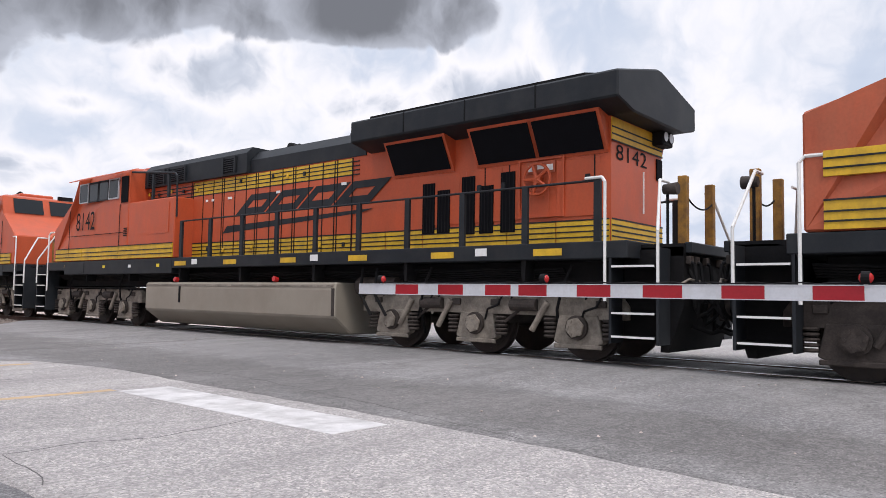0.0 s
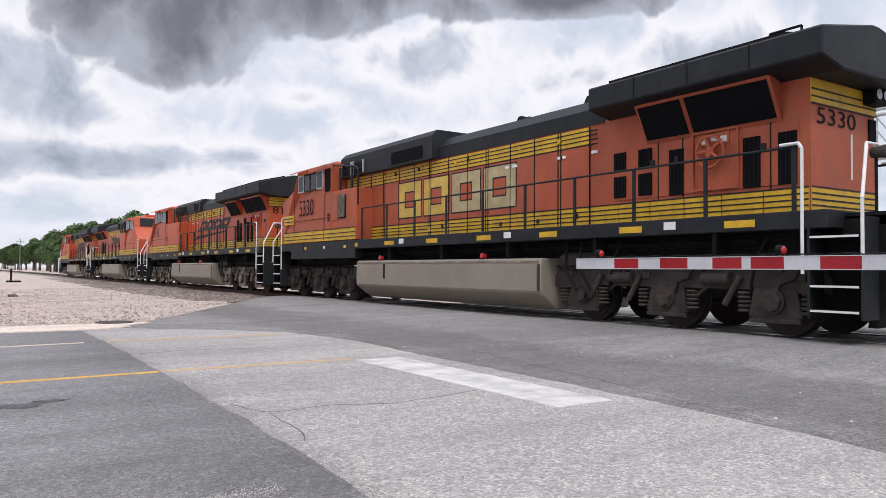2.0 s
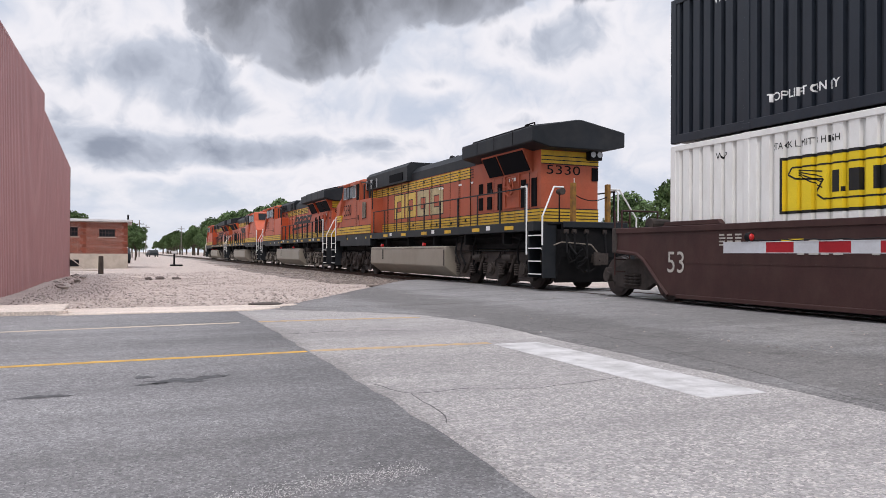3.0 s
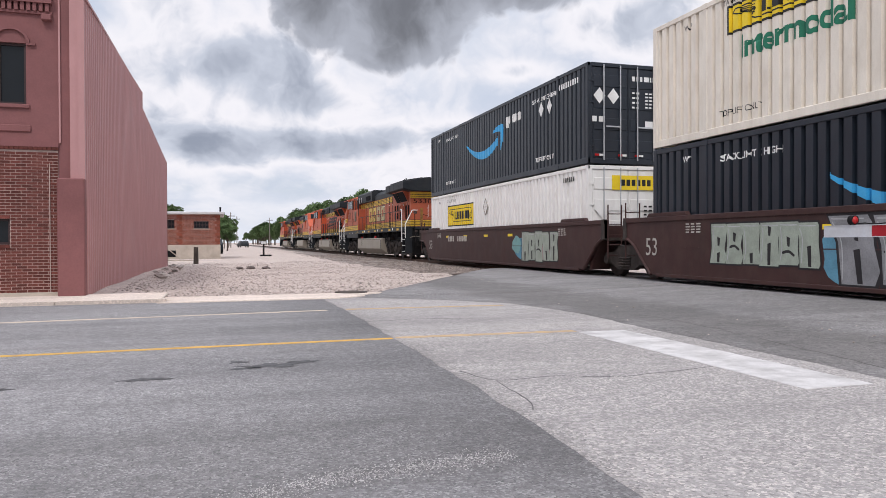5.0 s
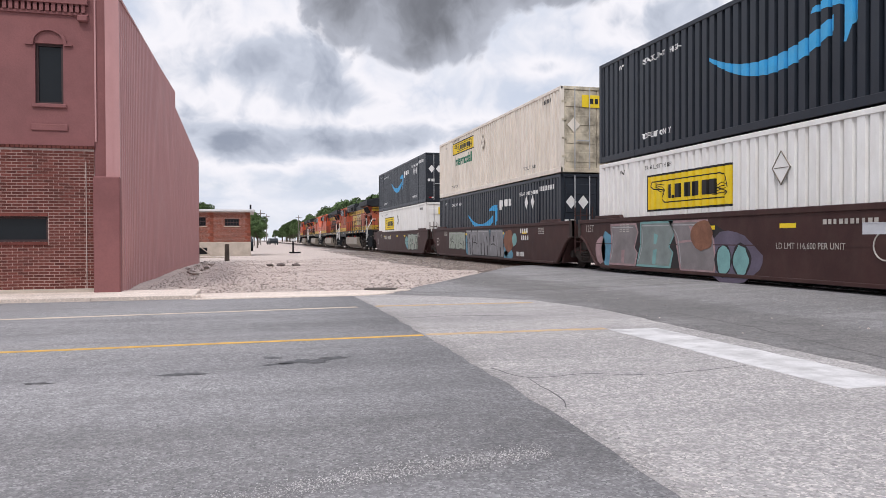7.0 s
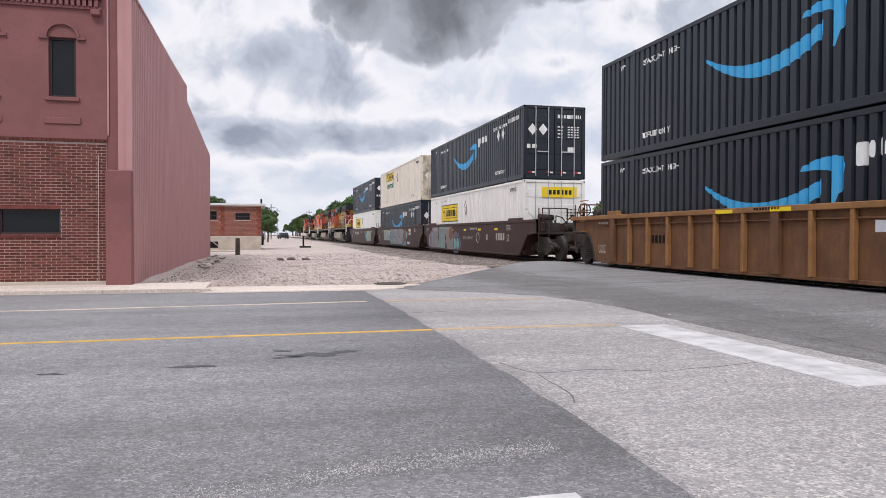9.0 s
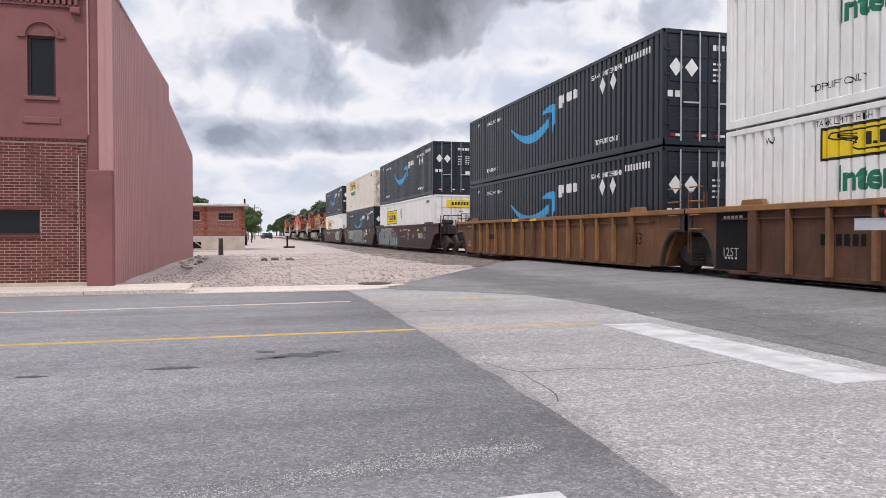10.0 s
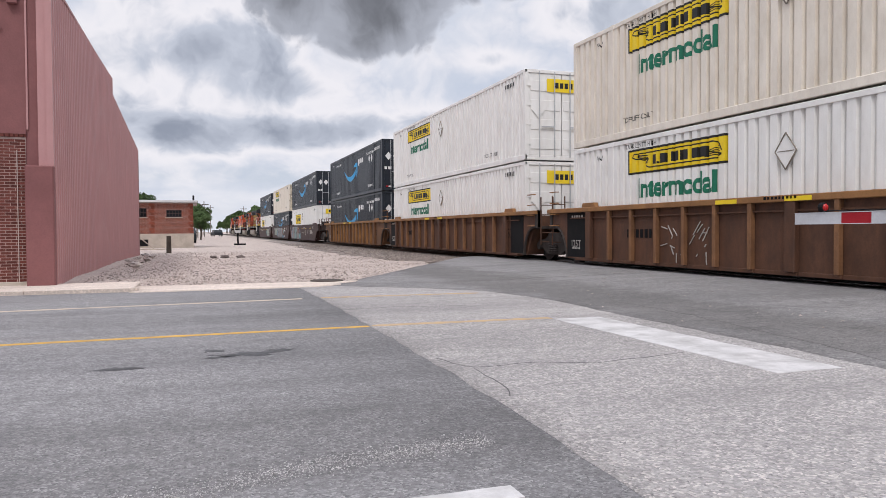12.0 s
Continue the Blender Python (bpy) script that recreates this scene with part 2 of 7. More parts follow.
TRUCK = mat("dusty_truck_steel", (0.27, 0.235, 0.195), 0.85, var=0.3, scale=3, dirt=(0.06, 0.048, 0.04), dirt_amt=0.75, bump=0.3)
TRUCK_DARK = mat("oily_truck_steel", (0.062, 0.050, 0.044), 0.8, var=0.35, scale=3, dirt=(0.018, 0.016, 0.016), dirt_amt=0.7, bump=0.3, spec=0.25)
WHEEL = mat("worn_wheel_steel", (0.05, 0.042, 0.04), 0.55, 0.4, var=0.3, dirt=(0.10, 0.07, 0.05), dirt_amt=0.4)
TANK = mat("dusty_silver_tank", (0.31, 0.275, 0.225), 0.5, 0.1, var=0.12, scale=0.5, dirt=(0.19, 0.16, 0.125), dirt_amt=0.5, streak=1.2)
WHITE = mat("white_paint", (0.78, 0.78, 0.76), 0.5, var=0.08, dirt=(0.4, 0.38, 0.34), dirt_amt=0.25)
GLASS = mat("dark_glass", (0.012, 0.015, 0.018), 0.12, var=0.1)
GLASS.node_tree.nodes["Principled BSDF"].inputs["Specular IOR Level"].default_value = 0.25
LENS = mat("lamp_lens", (0.5, 0.52, 0.54), 0.15, var=0.1)
RED_LENS = mat("red_lamp_lens", (0.45, 0.02, 0.02), 0.25, var=0.15)
MAROON = mat("maroon_car_paint", (0.050, 0.021, 0.019), 0.6, var=0.22, scale=1.0, dirt=(0.085, 0.05, 0.04), dirt_amt=0.4, streak=1.6, spec=0.3)
# well car panels: rusty colours darkened to hold the shade between the ribs
RUSTY = mat("rusty_orange_paint_shaded", (0.110, 0.049, 0.027), 0.7, var=0.28, scale=1.2, dirt=(0.05, 0.027, 0.019), dirt_amt=0.8, streak=2.2)
OCHRE = mat("ochre_brown_paint_shaded", (0.165, 0.076, 0.033), 0.7, var=0.28, scale=1.2, dirt=(0.075, 0.036, 0.021), dirt_amt=0.8, streak=2.2)
# the same ochre lightened, as lit lips and ribs
RUSTLIP = mat("ochre_car_paint_lit", (0.30, 0.145, 0.052), 0.65, var=0.22, scale=1.2, dirt=(0.13, 0.06, 0.03), dirt_amt=0.6)
NAVY = mat("navy_container_paint", (0.011, 0.016, 0.025), 0.42, var=0.2, scale=0.8, dirt=(0.03, 0.034, 0.04), dirt_amt=0.3, streak=2.5, spec=0.45)
CWHITE = mat("white_container_paint", (0.81, 0.80, 0.77), 0.5, var=0.05, scale=0.8, dirt=(0.50, 0.46, 0.41), dirt_amt=0.30, streak=2.5)
CREAM = mat("cream_container_paint", (0.76, 0.70, 0.61), 0.55, var=0.08, scale=0.8, dirt=(0.46, 0.38, 0.29), dirt_amt=0.4, streak=2.5)
SOOTY = mat("sooty_cream_door", (0.62, 0.55, 0.42), 0.6, var=0.15, scale=0.9, dirt=(0.03, 0.025, 0.02), dirt_amt=0.95, streak=1.2)
SMILE = mat("sky_blue_paint", (0.04, 0.36, 0.68), 0.5, var=0.1, dirt=(0.15, 0.35, 0.5), dirt_amt=0.3)
SIGNY = mat("sign_yellow", (0.80, 0.58, 0.02), 0.5, var=0.08)
SIGNK = mat("sign_black", (0.015, 0.015, 0.015), 0.5, var=0.2)
GREEN = mat("sign_green", (0.01, 0.16, 0.09), 0.5, var=0.15)
GALV = mat("galvanised_steel", (0.50, 0.51, 0.52), 0.45, 0.5, var=0.15)
GATE_W = mat("gate_white_sheeting", (0.56, 0.57, 0.60), 0.4, var=0.10, scale=3, dirt=(0.36, 0.35, 0.34), dirt_amt=0.35)
GATE_R = mat("gate_red_sheeting", (0.34, 0.012, 0.020), 0.4, var=0.14, scale=3)
METALWALL = mat("maroon_metal_cladding", (0.50, 0.268, 0.262), 0.5, var=0.08, scale=0.5, dirt=(0.34, 0.18, 0.175), dirt_amt=0.35, streak=2.5)
MAROONWALL = mat("maroon_painted_masonry", (0.245, 0.100, 0.098), 0.75, var=0.12, scale=0.9, bump=0.35, fine=30, dirt=(0.12, 0.045, 0.045), dirt_amt=0.35)
BRICK = mat("dark_red_brick", (0.150, 0.048, 0.039), 0.85, var=0.25, scale=5, bump=0.3, per_piece=0.3, spec=0.2)
BRICK2 = mat("red_brick", (0.24, 0.072, 0.045), 0.85, var=0.25, scale=4, bump=0.3, per_piece=0.3)
MORTAR = mat("mortar", (0.50, 0.385, 0.345), 0.95, var=0.15, scale=6, bump=0.3)
CONCRETE = mat("concrete", (0.52, 0.45, 0.38), 0.9, var=0.15, scale=1.5, bump=0.3, dirt=(0.25, 0.21, 0.17), dirt_amt=0.4)
TRIMW = mat("eave_white", (0.6, 0.6, 0.6), 0.6, var=0.1)
ROCK = mat("pale_rock", (0.46, 0.40, 0.36), 0.95, var=0.3, scale=4, bump=0.5, per_piece=0.3)
WOODDARK = mat("weathered_wood", (0.07, 0.055, 0.045), 0.9, var=0.35, scale=3, bump=0.4)
POLE = mat("silvered_pole_wood", (0.24, 0.215, 0.19), 0.9, var=0.3, scale=3)
RAILHEAD = mat("polished_rail", (0.45, 0.44, 0.43), 0.25, 0.9, var=0.15)
RAILRUST = mat("rail_rust", (0.10, 0.06, 0.045), 0.85, var=0.3)
# leaf green is lightened: the haze over the distance is in its colour
LEAF = mat("tree_leaves", (0.092, 0.145, 0.055), 0.7, var=0.4, scale=0.6, fine=6, per_piece=0.5, spec=0.2)
BARK = mat("tree_bark", (0.09, 0.07, 0.055), 0.95, var=0.3, bump=0.5)
LINE_Y = mat("yellow_road_line", (0.62, 0.36, 0.07), 0.8, var=0.2, scale=4, fine=60, dirt=(0.22, 0.19, 0.15), dirt_amt=0.5)
LINE_YF = mat("faded_yellow_road_line", (0.52, 0.36, 0.19), 0.9, var=0.15, scale=4, fine=60, dirt=(0.33, 0.30, 0.28), dirt_amt=0.75)
LINE_E = mat("pale_edge_line", (0.56, 0.46, 0.36), 0.85, var=0.15, scale=3, fine=80, dirt=(0.36, 0.33, 0.30), dirt_amt=0.6)
LINE_W = mat("white_road_line", (0.60, 0.58, 0.57), 0.8, var=0.12, scale=2, fine=80, dirt=(0.30, 0.285, 0.275), dirt_amt=0.9, bump=0.3)
GRIT = mat("pale_road_grit", (0.42, 0.40, 0.39), 0.95, var=0.2, scale=6, per_piece=0.3)
CRACK = mat("road_crack", (0.12, 0.112, 0.11), 0.95, var=0.3)
ASPH_L = ground_mat("worn_street_asphalt", (0.172, 0.164, 0.165), (0.240, 0.230, 0.231), (0.47, 0.45, 0.44), 0.85, 85, (0.112, 0.108, 0.111), 0.55, worn=((1, 3.75, 1.0, 0.75, (0.74, 0.735, 0.73)), (1, 9.3, 0.8, 0.7, (0.80, 0.80, 0.80)), (1, 6.4, 0.7, 0.5, (0.82, 0.82, 0.83))))
ASPH_M = ground_mat("pale_patched_asphalt", (0.275, 0.257, 0.250), (0.365, 0.343, 0.330), (0.67, 0.61, 0.57), 0.9, 75, (0.19, 0.18, 0.172), 0.5, bump=1.0, worn=((1, 6.6, 1.0, 0.7, (0.80, 0.80, 0.80)), (1, 9.6, 0.9, 0.6, (0.80, 0.80, 0.80))))
ASPH_R = ground_mat("crossing_asphalt", (0.145, 0.138, 0.137), (0.250, 0.239, 0.234), (0.42, 0.40, 0.385), 0.85, 80, (0.092, 0.087, 0.086), 0.65, worn=((0, 5.9, 1.5, 0.95, (0.66, 0.65, 0.64)), (1, 9.0, 1.2, 0.5, (0.75, 0.75, 0.75))))
GRAVEL = ground_mat("pink_gravel", (0.40, 0.325, 0.285), (0.54, 0.445, 0.392), (0.66, 0.59, 0.53), 0.85, 30, (0.22, 0.175, 0.15), 0.6, bump=1.0)
BED = ground_mat("brown_ballast_bed", (0.175, 0.145, 0.13), (0.27, 0.225, 0.20), (0.46, 0.41, 0.37), 0.85, 18, (0.10, 0.082, 0.07), 0.6, bump=1.0)
PAVE = ground_mat("pale_concrete_pavement", (0.60, 0.50, 0.43), (0.70, 0.60, 0.52), (0.76, 0.67, 0.60), 0.3, 60, (0.39, 0.33, 0.28), 0.4, bump=0.3)
OIL = mat("oil_soaked_asphalt", (0.062, 0.060, 0.061), 0.7, var=0.3, scale=8, fine=90, dirt=(0.15, 0.146, 0.15), dirt_amt=0.8)
BALLAST = mat("ballast_stone", (0.40, 0.335, 0.30), 0.95, var=0.25, scale=5, bump=0.4, per_piece=0.5)
BALLAST_DARK = mat("brown_ballast_stone", (0.23, 0.19, 0.165), 0.95, var=0.3, scale=5, bump=0.4, per_piece=0.55)


# ---- mesh helpers ----
def bx(bm, x0, x1, y0, y1, z0, z1):
    x0, x1, y0, y1, z0, z1 = min(x0, x1), max(x0, x1), min(y0, y1), max(y0, y1), min(z0, z1), max(z0, z1)
    v = [bm.verts.new(p) for p in ((x0, y0, z0), (x1, y0, z0), (x1, y1, z0), (x0, y1, z0), (x0, y0, z1), (x1, y0, z1), (x1, y1, z1), (x0, y1, z1))]
    for f in ((0, 3, 2, 1), (4, 5, 6, 7), (0, 1, 5, 4), (1, 2, 6, 5), (2, 3, 7, 6), (3, 0, 4, 7)):
        bm.faces.new([v[i] for i in f])
    return bm


def prism(bm, poly, axis, a, b):
    """Extrudes a closed outline along x, y or z from a to b. The outline's two numbers are the two other axes in order."""
    def at(p, c):
        return {"x": (c, p[0], p[1]), "y": (p[0], c, p[1]), "z": (p[0], p[1], c)}[axis]
    va = [bm.verts.new(at(p, a)) for p in poly]
    vb = [bm.verts.new(at(p, b)) for p in poly]
    n = len(poly)
    for i in range(n):
        bm.faces.new((va[i], va[(i + 1) % n], vb[(i + 1) % n], vb[i]))
    bm.faces.new(va[::-1])
    bm.faces.new(vb)
    return bm


def rod(bm, p, q, r, seg=8, r2=None):
    p, q = Vector(p), Vector(q)
    d = (q - p).normalized()
    u = d.orthogonal().normalized()
    w = d.cross(u)
    r2 = r if r2 is None else r2
    ring = [[bm.verts.new(c + (u * math.cos(2 * math.pi * i / seg) + w * math.sin(2 * math.pi * i / seg)) * rad) for i in range(seg)] for c, rad in ((p, r), (q, r2))]
    for i in range(seg):
        bm.faces.new((ring[0][i], ring[0][(i + 1) % seg], ring[1][(i + 1) % seg], ring[1][i]))
    bm.faces.new(ring[0][::-1])
    bm.faces.new(ring[1])
    return bm


def pipe(bm, pts, r, seg=6):
    for a, b in zip(pts, pts[1:]):
        rod(bm, a, b, r, seg)
    return bm


def ringtube(bm, c, axis, R, r, seg=20, sub=6):
    """A hoop round an axis."""
    a = Vector(axis).normalized()
    u = a.orthogonal().normalized()
    w = a.cross(u)
    c = Vector(c)
    rows = []
    for i in range(seg):
        t = 2 * math.pi * i / seg
        d = u * math.cos(t) + w * math.sin(t)
        rows.append([bm.verts.new(c + d * (R + r * math.cos(2 * math.pi * j / sub)) + a * r * math.sin(2 * math.pi * j / sub)) for j in range(sub)])
    for i in range(seg):
        for j in range(sub):
            bm.faces.new((rows[i][j], rows[(i + 1) % seg][j], rows[(i + 1) % seg][(j + 1) % sub], rows[i][(j + 1) % sub]))
    return bm


def soften(bm, w=0.02):
    bmesh.ops.bevel(bm, geom=bm.edges[:], offset=w, segments=1, affect="EDGES", clamp_overlap=True)
    return bm


def part(name, bm, material, parent, label="", smooth=False, kind=""):
    me = bpy.data.meshes.new(name)
    bmesh.ops.recalc_face_normals(bm, faces=bm.faces[:])
    bm.to_mesh(me)
    bm.free()
    me.materials.append(material)
    if smooth:
        me.polygons.foreach_set("use_smooth", [True] * len(me.polygons))
    ob = new(name, me)
    ob.parent = parent
    if label:
        ob["label"] = label
    if kind:
        ob["kind"] = kind
    return ob


def again(name, ob, m, parent):
    """Another part on the same mesh."""
    o = new(name, ob.data)
    o.parent, o.matrix_basis = parent, m
    return o


def thing(name, label, category, group="", kind=""):
    return tagged(new(name), label, category, group, kind)


def B():
    return bmesh.new()


def text_part(body, size, m, material, parent, name="lettering", xs=1.0, bold=0.0):
    """Flat lettering, centred; m turns the text's own xy plane into place."""
    cu = bpy.data.curves.new(name, "FONT")
    cu.offset = bold
    cu.body, cu.size, cu.align_x, cu.align_y, cu.resolution_u = body, size, "CENTER", "CENTER", 3
    tmp = bpy.data.objects.new(name, cu)
    scene.collection.objects.link(tmp)
    me = bpy.data.meshes.new_from_object(tmp.evaluated_get(bpy.context.evaluated_depsgraph_get()))
    bpy.data.objects.remove(tmp)
    bpy.data.curves.remove(cu)
    me.name = name
    me.transform(m @ Matrix.Diagonal((xs, 1, 1, 1)))
    me.materials.clear()
    me.materials.append(material)
    ob = new(name, me)
    ob.parent = parent
    ob["kind"] = "stuff"
    return ob


def on_near(x, y, z):
    """Lettering on a side that faces -x, read from that side with the train's front on the left."""
    return Matrix.Translation((x, y, z)) @ Matrix(((0, 0, -1, 0), (-1, 0, 0, 0), (0, 1, 0, 0), (0, 0, 0, 1)))


def on_rear(x, y, z):
    """Lettering on a face that looks to -y."""
    return Matrix.Translation((x, y, z)) @ Matrix(((1, 0, 0, 0), (0, 0, -1, 0), (0, 1, 0, 0), (0, 0, 0, 1)))


# ---- ground, street and track ----
def interp(y, table):
    return float(np.interp(y, [p[0] for p in table], [p[1] for p in table]))


def road_z(x, y):
    s = min(1.0, max(0.0, (x - 5.0) / 5.2))
    s2 = min(1.0, max(0.0, (x - 14.0) / 8.0))
    return 0.085 * s * s * (3 - 2 * s) * (1 - s2)


def skirt(bm, depth=0.02):
    """Close the thin edge of a laid surface down into what lies under it."""
    edges = [e for e in bm.edges if len(e.link_faces) == 1]
    low = {v: bm.verts.new((v.co.x, v.co.y, v.co.z - depth)) for v in {v for e in edges for v in e.verts}}
    for e in edges:
        p, q = e.verts
        bm.faces.new((q, p, low[p], low[q]))


def sheet(name, material, ys, x_lo, x_hi, cols, label, lift=0.0, jitter=0.0, kind="structure", category="road"):
    bm = B()
    rows = []
    for y in ys:
        a, b = x_lo(y), x_hi(y)
        ja, jb = jitter * noise.noise((y * 2.1, 3.0, 1.0)), jitter * noise.noise((y * 2.1, 3.0, 1.0))
        rows.append([bm.verts.new((x := a + ja + (b + jb - a - ja) * i / cols, y, road_z(x, y) + lift)) for i in range(cols + 1)])
    for r, q in zip(rows, rows[1:]):
        for i in range(cols):
            bm.faces.new((r[i], r[i + 1], q[i + 1], q[i]))
    skirt(bm)
    ob = part(name, bm, material, None, smooth=True)
    return tagged(ob, label, category, kind=kind)


EDGE_L = [(-9, 1.45), (2.7, 1.66), (3.1, 1.71), (4.1, 1.76), (5.65, 1.80), (7.9, 1.84), (10.6, 1.88), (13.9, 1.86)]
EDGE_R = [(-9, 4.1), (1.1, 4.56), (2.6, 4.74), (4.1, 4.85), (4.84, 4.88), (6.1, 4.92), (7.8, 4.95), (9.4, 5.05), (10.5, 4.98), (11.7, 4.70), (12.6, 4.0), (13.2, 3.3), (13.9, 2.5)]
EDGE_N = [(13.9, 2.5), (15.9, 3.6), (20, 6.0), (24, 8.6), (25.2, 9.6)]


def yard_z(x, y):
    z = -0.02 + 0.05 * noise.noise((x * 0.35, y * 0.35, 4)) + 0.02 * noise.noise((x * 1.3, y * 1.3, 8))
    z += 0.07 * math.exp(-((x - 6.5) / 2.5) ** 2) * min(1, max(0, (y - 15) / 5))
    z -= 0.10 * max(0.0, 1 - (y - 13.6) / 1.6) + 0.05 * max(0, (x - 8.5))
    if y < 25.6 and x > interp(y, EDGE_N) - 0.6:
        z -= 0.15
    return z + 0.10 * max(0.0, min(1.0, (-x - 1.4) / 0.8)) * math.exp(-((y - 24) / 12) ** 2)


def yard_level(x, y):
    """The yard's surface, without the dip under the road's edge."""
    return yard_z(x, y) + (0.15 if y < 25.6 and x > interp(y, EDGE_N) - 0.6 else 0)


def build_ground():
    bm = B()
    n = 90
    def grid_line(k):
        s = 2 * k / n - 1
        return math.copysign(abs(s) ** 3.2, s) * 1800
    vs = [[bm.verts.new((x := grid_line(i) + 4, y := grid_line(j) + 25, -0.10 + (0.03 * noise.noise((x * 0.4, y * 0.4, 1)) if abs(x) < 60 and abs(y) < 90 else 0))) for i in range(n + 1)] for j in range(n + 1)]
    for j in range(n):
        for i in range(n):
            bm.faces.new((vs[j][i], vs[j][i + 1], vs[j + 1][i + 1], vs[j + 1][i]))
    tagged(part("ground", bm, GRAVEL, None, smooth=True), "flat pinkish gravel ground running to the horizon", "ground", kind="structure")
    # gravel yard beside the track, a little humped
    bm = B()
    xs, ys = np.arange(-60, 10.01, 0.5), np.arange(13.6, 75, 0.5)
    vs = [[bm.verts.new((x, y, yard_z(x, y))) for x in xs] for y in ys]
    for r, q in zip(vs, vs[1:]):
        for i in range(len(xs) - 1):
            bm.faces.new((r[i], r[i + 1], q[i + 1], q[i]))
    tagged(part("ground_yard", bm, GRAVEL, None, smooth=True), "uneven pinkish gravel yard beside the railway", "gravel", kind="structure")
    # darker track ballast spilling over the yard's edge
    bm = B()
    rows = []
    for y in np.arange(22.8, 74.5, 0.4):
        edge = 6.7 - 0.8 * math.exp(-((y - 36) / 10) ** 2) + 0.5 * noise.noise((0, y * 0.5, 6)) + 0.35 * noise.noise((0, y * 1.7, 2))
        right = min(10.0, interp(y, EDGE_N) + 0.1) if y < 25.2 else 10.0
        left = min(edge, right - 0.3)
        rows.append([bm.verts.new((x := left + (right - left) * i / 8, y, yard_level(x, y) + 0.012)) for i in range(9)])
    for r, q in zip(rows, rows[1:]):
        for i in range(8):
            bm.faces.new((r[i], r[i + 1], q[i + 1], q[i]))
    skirt(bm, 0.06)
    tagged(part("ground_trackside", bm, BED, None, smooth=True), "brownish grey ballast spread beside the track", "ballast", kind="structure")
    ya = list(np.arange(-9, 13.91, 0.3)) + [13.9]
    sheet("road_street", ASPH_L, ya, lambda y: -70, lambda y: interp(y, EDGE_L) + 0.3, 24, "worn grey asphalt street with patches and oil stains", jitter=0.05)
    sheet("road_patch", ASPH_M, ya, lambda y: interp(y, EDGE_L), lambda y: interp(y, EDGE_R) + 0.3, 10, "pale patched asphalt strip before the crossing", lift=0.004, jitter=0.05)
    sheet("road_crossing", ASPH_R, ya, lambda y: interp(y, EDGE_R), lambda y: 10.60, 14, "dark newer asphalt rising to the railway crossing", lift=0.008, jitter=0.05)
    yb = list(np.arange(13.9, 25.2, 0.3)) + [25.2]
    sheet("road_crossing_flare", ASPH_R, yb, lambda y: interp(y, EDGE_N), lambda y: 10.60, 12, "dark asphalt flare at the railway crossing", lift=0.008, jitter=0.12)
    yc = list(np.arange(-9, 25.2, 1.2))
    sheet("road_between_rails", ASPH_R, yc, lambda y: 10.82, lambda y: 12.04, 3, "asphalt infill between the rails")
    sheet("road_beyond", ASPH_M, list(np.arange(-9, 19, 1.5)), lambda y: 12.26, lambda y: 80, 30, "pale road on the far side of the railway")
    # pavement and kerb before the brick building
    bm = soften(bx(B(), -70, -1.0, 14.02, 15.9, -0.2, 0.055), 0.02)
    tagged(part("pavement", bm, PAVE, None), "pale concrete pavement before the brick building", "pavement", kind="structure")
    bm = B()
    for i in range(16):
        x1 = -0.9 - 1.8 * i
        soften(bx(bm, x1 - 1.79, x1, 13.88, 14.02, -0.2, 0.065), 0.0)
    tagged(part("kerb", bm, PAVE, None), "low pale concrete kerb along the street", "kerb", kind="structure")
    sheet("pavement_apron", PAVE, list(np.arange(13.7, 15.01, 0.13)), lambda y: -1.0, lambda y: 2.2 + (y - 13.7) * 0.9, 10, "broken pale concrete apron at the yard's edge", lift=0.02, jitter=0.25, category="pavement")
    bm = B()
    rod(bm, (2.62, 15.1, -0.05), (2.62, 15.1, 0.036), 0.34, 24)
    tagged(part("drain_cover", bm, WOODDARK, None), "dark round drain cover in pale concrete", "drain cover")


def strip(name, pts, w, material, lift, label, category="road marking", rough=0.0, thick=0.004):
    """A painted or cracked band laid on the road along a line."""
    bm = B()
    line = []
    for (x0, y0), (x1, y1) in zip(pts, pts[1:]):
        n = max(2, int(math.hypot(x1 - x0, y1 - y0) / 0.12))
        line += [(x0 + (x1 - x0) * i / n, y0 + (y1 - y0) * i / n) for i in range(n)]
    line.append(pts[-1])
    rows = []
    for i, (x, y) in enumerate(line):
        a, b = line[max(0, i - 1)], line[min(len(line) - 1, i + 1)]
        d = Vector((b[0] - a[0], b[1] - a[1])).normalized()
        nrm = Vector((-d.y, d.x))
        ww = w * (1 + rough * noise.noise((x * 9, y * 9, 2)))
        off = rough * 0.06 * noise.noise((x * 4, y * 4, 5)) if w < 0.05 else 0
        rows.append([bm.verts.new((x + nrm.x * (s * ww / 2 + off), y + nrm.y * (s * ww / 2 + off), road_z(x, y) + lift)) for s in (-1, 1)])
    for r, q in zip(rows, rows[1:]):
        bm.faces.new((r[0], r[1], q[1], q[0]))
    skirt(bm)
    return tagged(part(name, bm, material, None), label, category, kind="structure")


